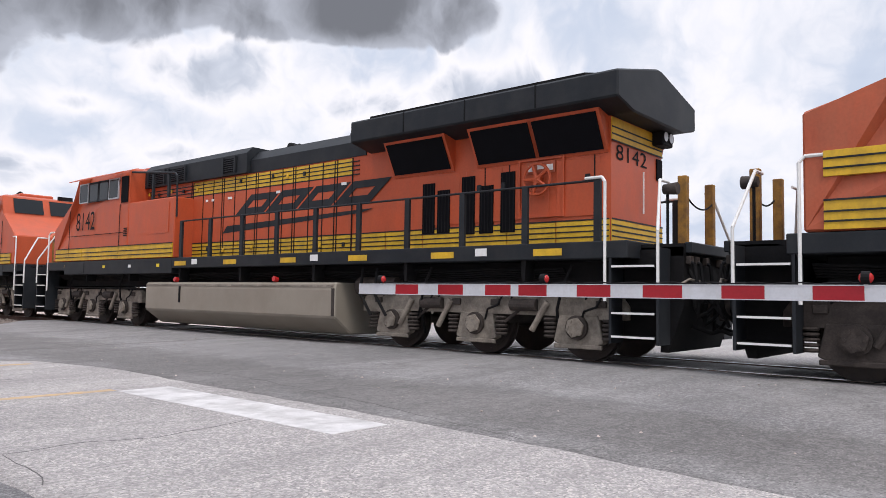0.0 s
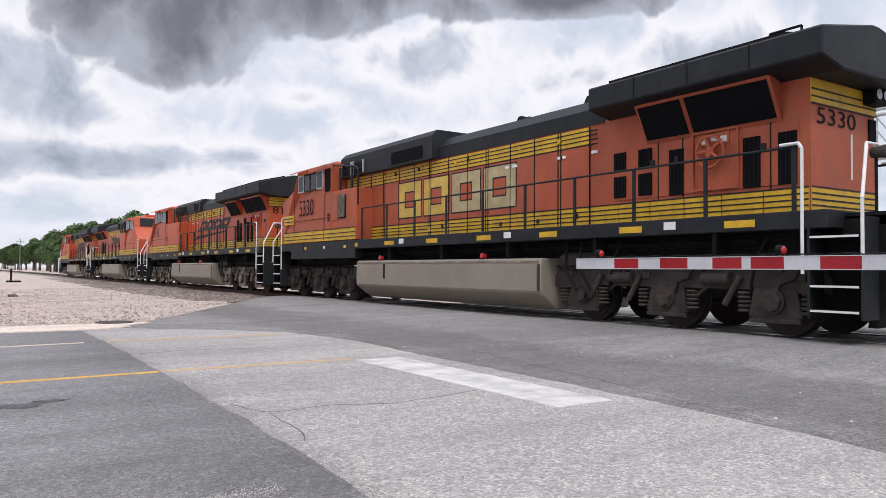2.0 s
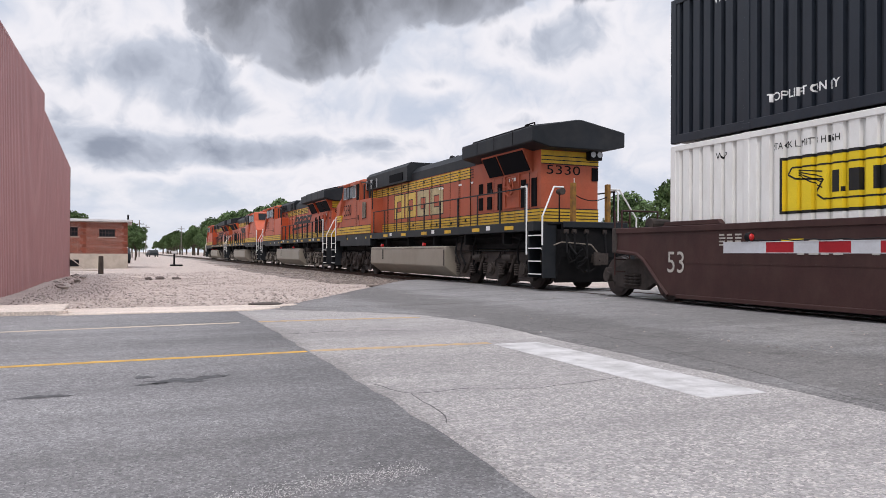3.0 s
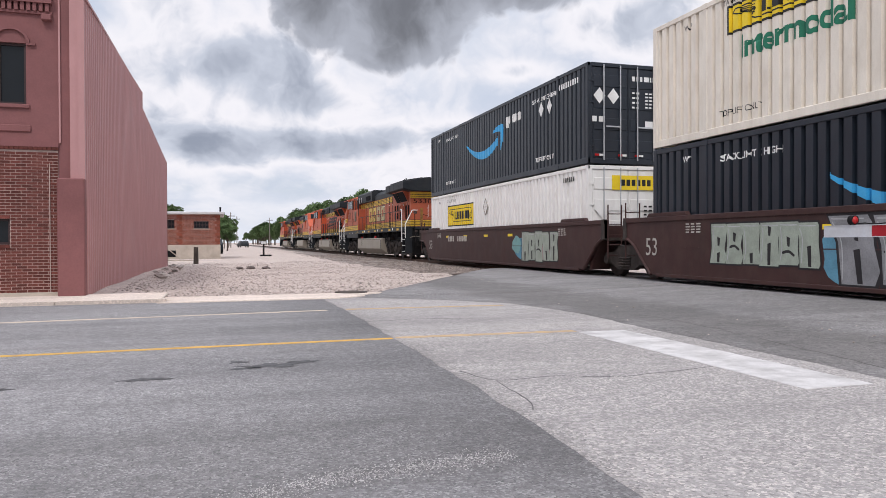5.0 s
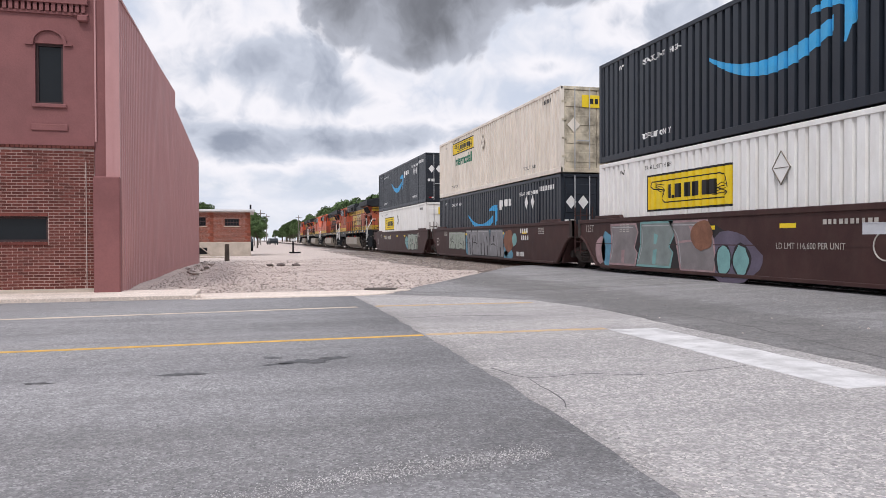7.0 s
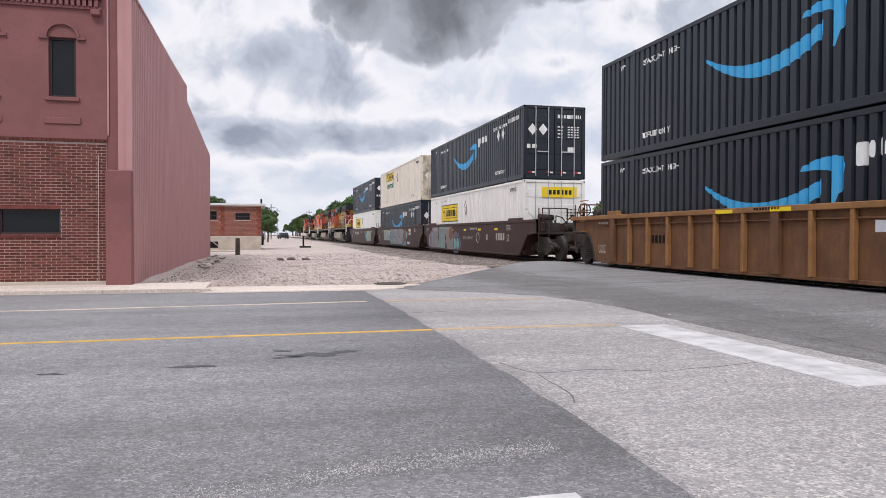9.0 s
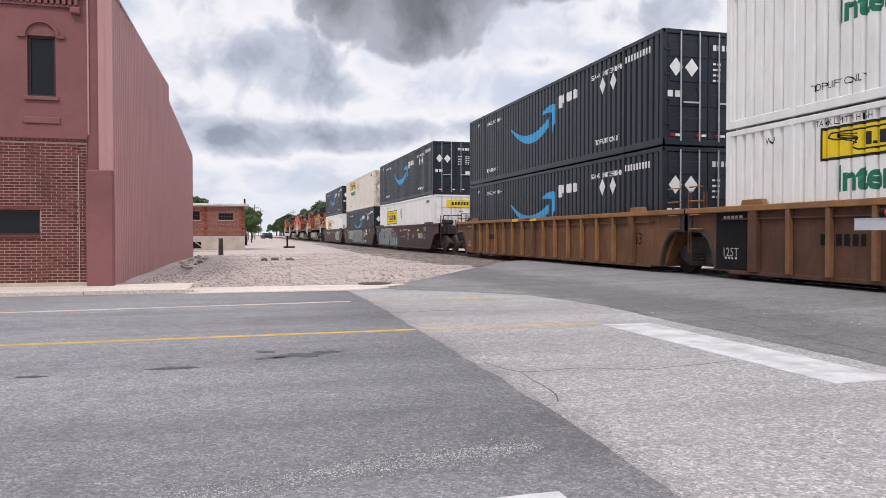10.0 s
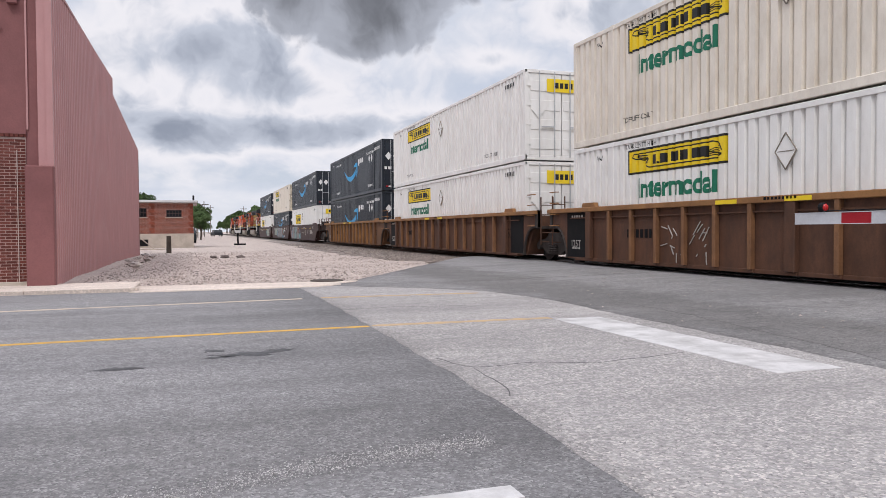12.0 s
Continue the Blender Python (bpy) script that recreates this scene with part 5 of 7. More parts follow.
def locomotive(style, place, number, label, paint, flip=False):
    """style gives where the main forms begin and end along the unit, measured from its middle; +y is the cab end."""
    L = thing("locomotive", label, "locomotive", "locomotives of the train")
    g = style
    # underframe
    part("frame", soften(bx(B(), -1.5, 1.5, -10.25, 9.95, 1.58, 1.84), 0.012), BLACKGREEN, L)
    part("underframe", bx(B(), -0.95, 0.95, -9.8, 9.6, 1.12, 1.57), BLACK, L)
    for sx in (-1, 1):
        bm = B()
        for k in range(5):
            for i in range(26):
                y = -9 + 18 * i / 25
                z = 1.46 - 0.035 * k
                rod(bm, (sx * (1.2 - 0.05 * k), y, z - 0.03 * (i % 2)), (sx * (1.2 - 0.05 * k), y + 0.72, z - 0.03 * ((i + 1) % 2)), 0.02, 5)
        part("cable_run", bm, BLACK, L, kind="stuff")
        for i in range(9):
            y = -8.9 + 2.15 * i
            part("reflector", bx(B(), sx * 1.5, sx * 1.506, y - 0.26, y + 0.26, 1.64, 1.75), YELLOW, L, "yellow reflective strip")
        for i, y in enumerate((-7.6, -3.3, 1.2, 5.9)):
            part("data_plate", bx(B(), sx * 1.5, sx * 1.506, y - 0.12, y + 0.12, 1.66, 1.79), WHITE, L)
    t0, t1 = g["tank"]
    bm = prism(B(), [(-1.5, 1.22), (1.5, 1.22), (1.53, 1.1), (1.53, 0.52), (1.05, 0.17), (-1.05, 0.17), (-1.53, 0.52), (-1.53, 1.1)], "y", t0, t1)
    tank = part("fuel_tank", soften(bm, 0.03), TANK, L, "dusty silver fuel tank")
    part("sight_glass", bx(B(), -1.55, -1.53, t1 - 1.72, t1 - 1.66, 0.72, 1.12), BLACK, tank)
    for y in (t1 - 1.4, t0 + 2.0):
        part("filler_cap", rod(B(), (-1.42, y, 1.28), (-1.52, y, 1.30), 0.06, 14), RED_LENS, tank)
    part("tank_skirt", bx(B(), -1.536, 1.536, t0 + 0.06, t1 - 0.04, 1.13, 1.17), TRUCK, tank)
    part("tank_strap", bx(B(), -1.534, 1.534, t0 + 0.02, t0 + 0.1, 0.55, 1.1), TRUCK_DARK, tank)
    for sx in (-1, 1):
        part("air_reservoir", rod(B(), (sx * 1.05, t0 - 0.25, 1.15), (sx * 1.05, t0 - 1.3, 1.15), 0.19, 14), TRUCK_DARK, L)
    for sx in (-1, 1):
        for y in (t0 - 0.55, t0 - 0.95):
            part("drain_pipe", pipe(B(), [(sx * 1.3, y, 1.5), (sx * 1.36, y, 1.0), (sx * 1.3, y - 0.25, 0.6)], 0.03, 7), BLACK, L)
        for y in (-9.2, -6.3, 5.2, 8.4):
            part("sand_hose", pipe(B(), [(sx * 1.25, y, 1.5), (sx * 1.3, y + 0.15, 1.15), (sx * 1.2, y + 0.3, 0.8), (sx * 0.95, y + 0.4, 0.3)], 0.025, 7), BLACK, L)
        for i in range(7):
            y = -8.4 + 2.6 * i
            part("frame_bracket", prism(B(), [(y - 0.05, 1.58), (y + 0.05, 1.58), (y + 0.03, 1.25), (y - 0.03, 1.25)], "x", sx * 1.15, sx * 1.42), BLACK, L)
    for yc in (-7.25, 7.25):
        loco_truck(L, yc, g["truck"])
    # nose and cab
    n, c0, c1 = g["nose"], g["cab_front"], g["cab_rear"]
    prof = [(n, 1.85), (n, g["nose_top"]), (c0 + 0.15, 3.66), (c0 - 0.12, 4.36), (c0 - 0.45, 4.44), (c1 + 0.15, 4.44), (c1, 4.36), (c1, 1.85)]
    bm = prism(B(), prof, "x", -1.5, 1.5)
    for v in bm.verts:
        if v.co.y > n - 0.02:
            v.co.x *= 0.985
        if v.co.z > 4.4:
            v.co.x *= 0.8
    cab = part("cab", soften(bm, 0.03), paint, L)
    for sx in (-1, 1):
        x = sx * 1.505
        ya, yb = c0 - 0.25, c1 + 0.55
        for i in range(4):
            a = ya + (yb - ya) * i / 4
            b = ya + (yb - ya) * (i + 1) / 4 + 0.03
            w = part("cab_window", wall_x(x - sx * 0.03, x + sx * 0.012, b, a - 0.0, 3.58, 4.17, 0.035), GALV if i in (0, 3) else BLACKGREEN, cab)
            part("pane", bx(B(), x - sx * 0.02, x + sx * 0.004, b + 0.03, a - 0.03, 3.61, 4.14), GLASS, w)
        part("sunshade", prism(B(), [(x, 4.30), (x + sx * 0.28, 4.20), (x + sx * 0.28, 4.225), (x, 4.34)] if sx > 0 else [(x, 4.30), (x, 4.34), (x - 0.28, 4.225), (x - 0.28, 4.20)], "y", yb - 0.2, ya + 0.12), paint, cab)
        part("cab_door", bx(B(), x - sx * 0.01, x + sx * 0.008, c1 + 0.04, c1 + 0.42, 3.45, 4.18), SCREEN, cab, "dark cab side window")
        # wide body stripes
        e = g["box_rear"]
        for z0, z1, m in ((1.87, 2.22, YELLOW),):
            part("stripe_band", bx(B(), x - sx * 0.006, x + sx * 0.005, e, n - 0.24, z0, z1), m, cab)
        pinstripes(cab, x, e, n - 0.24, (1.97, 2.09, 2.23))
        text_side = g["number_y"]
        if sx < 0:
            text_part(number, 0.78, on_near(x - 0.009, text_side, 3.0), BLACK, cab, "road_number", 0.80)
        for yy in (n - 1.15, c1 + 0.46):
            part("panel_seam", bx(B(), x - sx * 0.004, x + sx * 0.007, yy - 0.009, yy + 0.009, 1.9, 3.4), BLACK, cab)
        part("panel_seam", bx(B(), x - sx * 0.004, x + sx * 0.007, c1, n - 1.1, 2.60, 2.615), BLACK, cab)
        (part("nose_emblem", soften(bx(B(), x - sx * 0.08, x + sx * 0.004, n - 1.05, n - 0.24, 2.52, 2.84), 0.003), YELLOW, cab), pinstripes(cab, x, n - 1.05, n - 0.24, (2.62, 2.74))) if g["old"] else None
        part("sill_box", soften(bx(B(), sx * 1.2, sx * 1.508, e, n - 0.9, 1.30 if g["old"] else 1.45, 1.84), 0.01), BLACKGREEN, cab)
    for sx in (-1, 1):
        x = sx * 1.505
        for i in range(5):
            part("vent_slit", bx(B(), x - sx * 0.004, x + sx * 0.008, c1 + 0.02, c1 + 0.2, 2.50 + 0.05 * i, 2.525 + 0.05 * i), BLACK, cab)
        for y, z0, z1 in ((n - 1.9, 1.88, 2.2), (c0 - 0.6, 1.5, 1.8)):
            part("hatch", soften(bx(B(), x - sx * 0.004, x + sx * 0.016, y - 0.16, y + 0.16, z0, z1), 0.006), BLACKGREEN if z0 < 1.8 else YELLOW, cab)
        for k in range(3):
            part("sticker", bx(B(), x - sx * 0.004, x + sx * 0.007, e + 1.5 * k + 0.6, e + 1.5 * k + 0.75, 1.62, 1.70), SIGNY if k != 1 else WHITE, cab)
    part("cab_roof_unit", soften(bx(B(), -0.6, 0.6, c1 + 0.5, c0 - 0.9, 4.445, 4.6), 0.04), paint if not g["old"] else BLACKGREEN, cab)
    for x in (-0.62, 0.62):
        part("windshield", prism(B(), [(c0 + 0.135, 3.74), (c0 - 0.075, 4.28), (c0 - 0.055, 4.285), (c0 + 0.155, 3.745)], "x", x - 0.5, x + 0.5), GLASS, cab)
    part("number_board", bx(B(), -1.0, -0.45, c0 - 0.16, c0 - 0.12, 4.38, 4.52), BLACK, cab)
    part("horn", rod(B(), (0.3, c0 - 2.2, 4.62), (0.3, c0 - 1.7, 4.66), 0.05, 10, 0.1), BLACK, cab)
    bm = pipe(B(), [(-0.9, n - 0.9, g["nose_top"] + 0.02), (-0.9, n - 0.9, g["nose_top"] + 0.28), (-0.9, n - 0.5, g["nose_top"] + 0.12), (-0.9, n - 0.5, g["nose_top"])], 0.02)
    part("nose_rail", bm, BLACK, cab)
    # wide lower box behind the cab
    e = g["box_rear"]
    box = part("blower_box", soften(bx(B(), -1.48, 1.48, e, c1 - 0.003, 1.85, 3.42), 0.025), paint, L)
    for sx in (-1, 1):
        x = sx * 1.482
        if g["old"]:
            gr = part("grille", bx(B(), x, x + sx * 0.03, e + 0.68, e + 1.22, 2.54, 3.25), SCREEN, box)
            k = None
            for i in range(9):
                yy = e + 0.72 + 0.055 * i
                part("slat", bx(B(), x + sx * 0.03, x + sx * 0.045, yy, yy + 0.015, 2.57, 3.28), TRUCK, gr)
            part("access_door", bx(B(), x, x + sx * 0.014, e + 1.26, e + 1.72, 2.5, 3.32), paint, box)
        else:
            part("access_door", bx(B(), x, x + sx * 0.014, e + 0.25, e + 1.2, 2.5, 3.3), paint, box)
        pinstripes(box, x + sx * 0.012, e, c1, (1.97, 2.09, 2.23))
        part("stripe_band", bx(B(), x, x + sx * 0.012, e, c1, 1.87, 2.22), YELLOW, box)
        part("walk_rail", pipe(B(), [(sx * 1.42, c1 + 0.2, 4.3), (sx * 1.42, e + 0.15, 4.05), (sx * 1.42, e + 0.02, 3.95), (sx * 1.42, e, 2.9)], 0.028, 8), BLACKGREEN, box)
        for i in range(2):
            part("rail_post", bx(B(), sx * 1.38, sx * 1.44, e + 0.4 + 0.8 * i, e + 0.47 + 0.8 * i, 3.4, 4.12), BLACKGREEN, box)
    # hood
    h0 = -9.72
    bm = hood_block(B(), h0 + 0.02, c1 - 0.01, 0.93, 1.85, 4.34, 0.22)
    hood = part("hood", bm, paint, L)
    part("hood_roof", hood_block(B(), g["wing"][1] + 0.1, g["dyn"][0], 0.952, 3.85, 4.40, 0.24), BLACKGREEN, L, "dark green-black hood roof")
    part("aux_cab_top", hood_block(B(), g["dyn"][0] + 0.01, c1 - 0.02, 1.15 if g["old"] else 1.05, 3.86, g["dyn_top"], 0.16), BLACKGREEN, L)
    for sx in (-1, 1):
        x = sx * (1.155 if g["old"] else 1.055)
        for ya, yb in g["louvers"]:
            lv = part("louver", bx(B(), x, x + sx * 0.02, ya, yb, 3.93, 4.26), SCREEN, L)
            if yb - ya < 1.2:
                for i in range(6):
                    z = 3.95 + 0.052 * i
                    part("slat", bx(B(), x + sx * 0.02, x + sx * 0.035, ya + 0.02, yb - 0.02, z, z + 0.018), BLACKGREEN, lv)
                for yy in (ya, yb):
                    part("louver_post", bx(B(), x, x + sx * 0.05, yy - 0.025, yy + 0.025, 3.9, 4.3), GALV if g["old"] else BLACKGREEN, lv)
    wf = g["wing"][1]
    for sx in (-1, 1):
        x = sx * 0.932
        nn = 13
        bands = [(1.87, 2.22, YELLOW), (2.25, 3.46, paint), (3.49, 3.82, YELLOW)]
        side_panels(hood, x, wf + 0.5, c1 - 0.05 if g["old"] else e + 0.02, nn, bands)
        side_panels(hood, x, h0 + 0.03, wf + 0.48, 6, [(1.87, 2.22, YELLOW)])
        pinstripes(hood, x, h0 + 0.05, c1 - 0.1, (1.96, 2.05, 2.14, 2.235))
        pinstripes(hood, x, wf + 0.3, c1 - 0.1, (3.475, 3.57, 3.66, 3.75))
        for i in range(nn + 1):
            ys = wf + 0.5 + ((c1 - 0.05 if g["old"] else e + 0.02) - wf - 0.5) * i / nn
            part("door_seam", bx(B(), x + sx * 0.010, x + sx * 0.020, ys - 0.013, ys + 0.013, 1.87, 3.83), BLACK, hood)
            if i % 3 == 1:
                part("door_hinge", bx(B(), x + sx * 0.012, x + sx * 0.024, ys + 0.07, ys + 0.09, 1.87, 3.83), BLACK, hood)
        rng = random.Random(int(number) if number else 3)
        for i in range(14):
            yy = wf + 0.8 + i * 0.62 + rng.uniform(-0.1, 0.1)
            zz = rng.choice((1.98, 2.03, 3.60, 3.64))
            part("latch", soften(bx(B(), x + sx * 0.012, x + sx * 0.05, yy - 0.035, yy + 0.035, zz, zz + 0.09), 0.008), YELLOW if i % 2 else BLACKGREEN, hood)
        for i in range(5):
            yy = wf + 0.2 + rng.uniform(0, 6.5)
            part("sticker", bx(B(), x + sx * 0.022, x + sx * 0.029, yy, yy + rng.uniform(0.08, 0.2), 3.28, 3.34), WHITE, hood)
        for i in range(4):
            yy = h0 + 0.6 + i * 0.95
            part("hood_hatch", soften(bx(B(), x, x + sx * 0.012, yy - 0.40, yy + 0.40, 2.3, 3.24), 0.006), paint, hood)
        # door louvers of the radiator end
        for i, (ya, z0, z1) in enumerate(g["doors"]):
            part("side_louver", bx(B(), x, x + sx * 0.026, ya - 0.15, ya + 0.15, z0, z1), SCREEN, hood)
            for k in range(4):
                part("louver_slat", bx(B(), x + sx * 0.026, x + sx * 0.034, ya - 0.13 + 0.075 * k, ya - 0.115 + 0.075 * k, z0 + 0.02, z1 - 0.02), BLACK, hood)
        # slanted radiator intakes below the roof wing
        for ya, yb in g["intakes"]:
            slope = [(sx * 0.93, 3.28), (sx * 0.95, 3.28), (sx * 1.28, 3.93), (sx * 0.93, 3.93)]
            part("intake_housing", prism(B(), slope if sx > 0 else slope[::-1], "y", ya - 0.06, yb + 0.06), paint, hood)
            sl2 = [(sx * 0.985, 3.33), (sx * 1.0, 3.325), (sx * 1.275, 3.87), (sx * 1.26, 3.88)]
            part("intake_screen", prism(B(), sl2 if sx > 0 else sl2[::-1], "y", ya, yb), SCREEN, hood)
        # plain hollow blocks where the railway's mark stands
        la, lb = g["mark"]
        w = (la - lb) / 4
        sh = 0.0 if g["old"] else 0.62
        zl, zh = (2.42, 3.38) if g["old"] else (2.87, 3.33)
        fill = (MARK, MARK, MARK_FADED, MARK_FADED) if g["old"] else (BLACKGREEN,) * 4
        for i in range(4):
            a1, a0 = la - w * i - 0.06, la - w * (i + 1) + (0.10 if g["old"] else 0.02)
            def slant(y, z):
                return (y - sh * (z - zl) / (zh - zl), z)
            t = 0.33 if g["old"] else 0.27
            tz = 0.25 if g["old"] else 0.15
            bars4 = [(a0, a1, zl, zl + tz), (a0, a1, zh - tz, zh), (a1 - t, a1, zl + tz, zh - tz), (a0, a0 + t, zl + tz, zh - tz)]
            mk = None
            for y0, y1, z0, z1 in bars4:
                if g["old"]:
                    d = 0.035
                    q = [slant(y1 + d, z0 - d), slant(y0 - d, z0 - d), slant(y0 - d, z1 + d), slant(y1 + d, z1 + d)]
                    part("mark_outline", prism(B(), q, "x", x + sx * 0.013, x + sx * 0.0165), BLACKGREEN, hood)
                q = [slant(y1, z0), slant(y0, z0), slant(y0, z1), slant(y1, z1)]
                part("mark_block", prism(B(), q, "x", x + sx * 0.0125, x + sx * 0.019), fill[i], hood)
        if not g["old"]:
            part("swoosh", prism(B(), [(la + 0.48, 2.44), (lb + 0.3, 2.66), (lb - 0.1, 2.74), (la + 0.3, 2.62)], "x", x + sx * 0.013, x + sx * 0.017), BLACKGREEN, hood)
    # radiator roof wing
    r0, r1 = g["wing"]
    zt = g["wing_top"]
    bm = prism(B(), [(-0.95, 3.86), (0.95, 3.86), (1.5, 3.99), (1.5, 4.40), (0.08, zt), (-0.08, zt), (-1.5, 4.40), (-1.5, 3.99)], "y", r0, r1)
    wing = part("radiator_wing", soften(bm, 0.025), BLACKGREEN, L, "dark flared radiator roof")
    for i in range(1, 4):
        y = r0 + (r1 - r0) * i / 4
        part("wing_seam", bx(B(), -1.507, -1.498, y - 0.012, y + 0.012, 4.02, 4.39), BLACK, wing)
    part("roof_screen", prism(B(), [(-1.25, 4.475), (-0.15, zt + 0.0), (-0.15, zt + 0.05), (-1.25, 4.525)], "y", r0 + 0.7, r1 - 0.3), BLACK, wing)
    if g["old"]:
        part("lift_bar", pipe(B(), [(-1.15, r0 + 0.5, 4.42), (-1.15, r0 + 0.5, 4.58), (-1.15, r0 + 1.0, 4.58), (-1.15, r0 + 1.0, 4.42)], 0.02), BLACK, wing)
    ex = part("exhaust", soften(prism(B(), [(-0.5, 4.36), (0.5, 4.36), (0.35, 4.66), (-0.35, 4.66)], "y", r1 + 0.25, r1 + 1.2), 0.02), BLACK, L)
    bm = rod(B(), (-0.35, r1 + 3.0, 4.45), (-0.35, r1 + 3.35, 4.5), 0.06, 8, 0.11)
    rod(bm, (-0.1, r1 + 3.0, 4.45), (-0.1, r1 + 3.35, 4.52), 0.06, 8, 0.11)
    part("horn", bm, BLACK, L)
    # hand brake wheel
    hb = B()
    yb = g["brake_y"]
    ringtube(hb, (-1.05, yb, 2.95), (1, 0, 0), 0.26, 0.025, 22, 6)
    for k in range(5):
        a = k * 2 * math.pi / 5
        rod(hb, (-1.05, yb, 2.95), (-1.05, yb + 0.25 * math.cos(a), 2.95 + 0.25 * math.sin(a)), 0.03, 6)
    rod(hb, (-0.93, yb, 2.95), (-1.07, yb, 2.95), 0.08, 10)
    part("brake_wheel", hb, paint, L, "orange hand brake wheel")
    bm = wall_x(-0.975, -0.934, yb - 0.48, yb + 0.42, 2.32, 3.32, 0.035)
    panel = part("brake_panel", bm, paint, L)
    part("control_plate", bx(B(), -0.962, -0.947, yb - 0.30, yb + 0.26, 3.06, 3.26), ORANGE_OLD, panel)
    for k in range(3):
        part("notice", bx(B(), -0.967, -0.961, yb - 0.26 + 0.18 * k, yb - 0.14 + 0.18 * k, 3.10 + 0.03 * (k % 2), 3.20), WHITE, panel)
    for ya in (yb + 1.15, yb + 0.62, yb - 1.02):
        part("hood_seam", bx(B(), -0.948, -0.944, ya - 0.012, ya + 0.012, 2.25, 3.27), BLACK, L)
        part("door_latch", soften(bx(B(), -0.985, -0.944, ya + 0.07, ya + 0.16, 2.86, 2.97), 0.01), BLACKGREEN, L)
    # rear hood end: stripes run round, number, lamps
    for z0, z1 in ((1.87, 2.22), (3.49, 3.84)):
        part("end_stripe", bx(B(), -0.94, 0.94, h0 - 0.0, h0 + 0.019, z0, z1), YELLOW, hood)
    for z in (1.96, 2.05, 2.14, 2.235, 3.475, 3.58, 3.69):
        part("end_pinstripe", bx(B(), -0.945, 0.945, h0 - 0.006, h0, z - 0.012, z + 0.012), BLACKGREEN, hood)
    if number:
        text_part(number, 0.36, on_rear(-0.22, h0 + 0.012, 3.30), BLACK, hood, "road_number", 1.6)
    hl = part("headlight_housing", soften(bx(B(), 0.52, 0.94, h0 - 0.20, h0 + 0.01, 3.62, 3.92), 0.02), BLACK, L)
    for x in (0.62, 0.84):
        part("headlight", rod(B(), (x, h0 - 0.215, 3.77), (x, h0 - 0.195, 3.77), 0.085, 14), LENS, hl)
        part("headlight_rim", ringtube(B(), (x, h0 - 0.205, 3.77), (0, 1, 0), 0.09, 0.014, 14, 5), BLACK, hl)
    part("end_vent", bx(B(), 0.72, 0.93, h0 - 0.006, h0 + 0.015, 3.05, 3.42), SCREEN, hood)
    part("grab_iron", rod(B(), (0.1, h0 - 0.04, 2.4), (0.1, h0 - 0.04, 3.1), 0.014, 6), WHITE, hood)
    # end platforms
    for s, y in ((-1, -10.05), (1, 9.95)):
        end_steps(L, y, s)
        plate = part("pilot", prism(B(), [(y + 0.2 * s, 1.75), (y + 0.85 * s, 1.75), (y + 0.85 * s, 0.9), (y + 0.62 * s, 0.22), (y + 0.5 * s, 0.22), (y + 0.55 * s, 0.9)], "x", -1.05, 1.05), BLACK, L, "black pilot plate")
        part("end_deck", bx(B(), -1.05, 1.05, y, y + 0.86 * s, 1.62, 1.80), BLACK, L)
        coupler(L, y + 1.18 * s, s)
        for x in (-0.55, 0.55):
            part("end_post", soften(bx(B(), x - 0.055, x + 0.055, y + 0.58 * s, y + 0.72 * s, 1.8, 2.86), 0.01), ENDPOST, L, "ochre painted end post")
        bm = B()
        for k in range(10):
            a, b = k / 10, (k + 1) / 10
            za, zb = 2.55 - 0.6 * a * (1 - a), 2.55 - 0.6 * b * (1 - b)
            rod(bm, (-0.55 + 1.1 * a, y + 0.7 * s, za), (-0.55 + 1.1 * b, y + 0.7 * s, zb), 0.014, 5)
        part("chain", bm, BLACK, L)
        # hoses, cut lever and lamp hung over the pilot
        for k, x in enumerate((-0.92, -0.68, -0.3, 0.28, 0.62)):
            drop = 0.55 + 0.13 * (k % 3)
            pts = [(x, y + 0.86 * s, 1.55), (x - 0.05, y + 0.98 * s, 1.5), (x - 0.08, y + 1.06 * s, 1.35 - drop * 0.6), (x + 0.02, y + 1.0 * s, 1.3 - drop), (x + 0.16, y + 1.08 * s, 1.25 - drop * 0.8), (x + 0.2, y + 1.2 * s, 1.15 - drop * 0.4)]
            part("air_hose", pipe(B(), pts, 0.026, 7), BLACK, L)
            part("hose_valve", soften(bx(B(), x - 0.06, x + 0.06, y + 0.85 * s, y + 0.93 * s, 1.5, 1.62), 0.012), TRUCK_DARK, L)
        bm = pipe(B(), [(-1.3, y + 0.9 * s, 1.2), (-1.1, y + 0.95 * s, 1.28), (-0.2, y + 0.97 * s, 1.22), (0, y + 1.0 * s, 1.0)], 0.018)
        part("cut_lever", bm, TRUCK, L)
        bm = ringtube(B(), (-0.62, y + 0.98 * s, 0.98), (0.2, 1, 0), 0.24, 0.03, 18, 6)
        part("coiled_cable", bm, BLACK, L)
        part("anticlimber", soften(bx(B(), -1.0, 1.0, y + 0.84 * s, y + 0.95 * s, 1.66, 1.82), 0.015), BLACKGREEN, L)
        part("end_lamp", soften(rod(B(), (-0.92, y + 0.5 * s, 2.62), (-0.92, y + 0.72 * s, 2.62), 0.075, 14, 0.095), 0.008), TRUCK_DARK, L)
        part("lamp_stalk", rod(B(), (-0.92, y + 0.56 * s, 1.8), (-0.92, y + 0.56 * s, 2.55), 0.022, 7), BLACK, L)
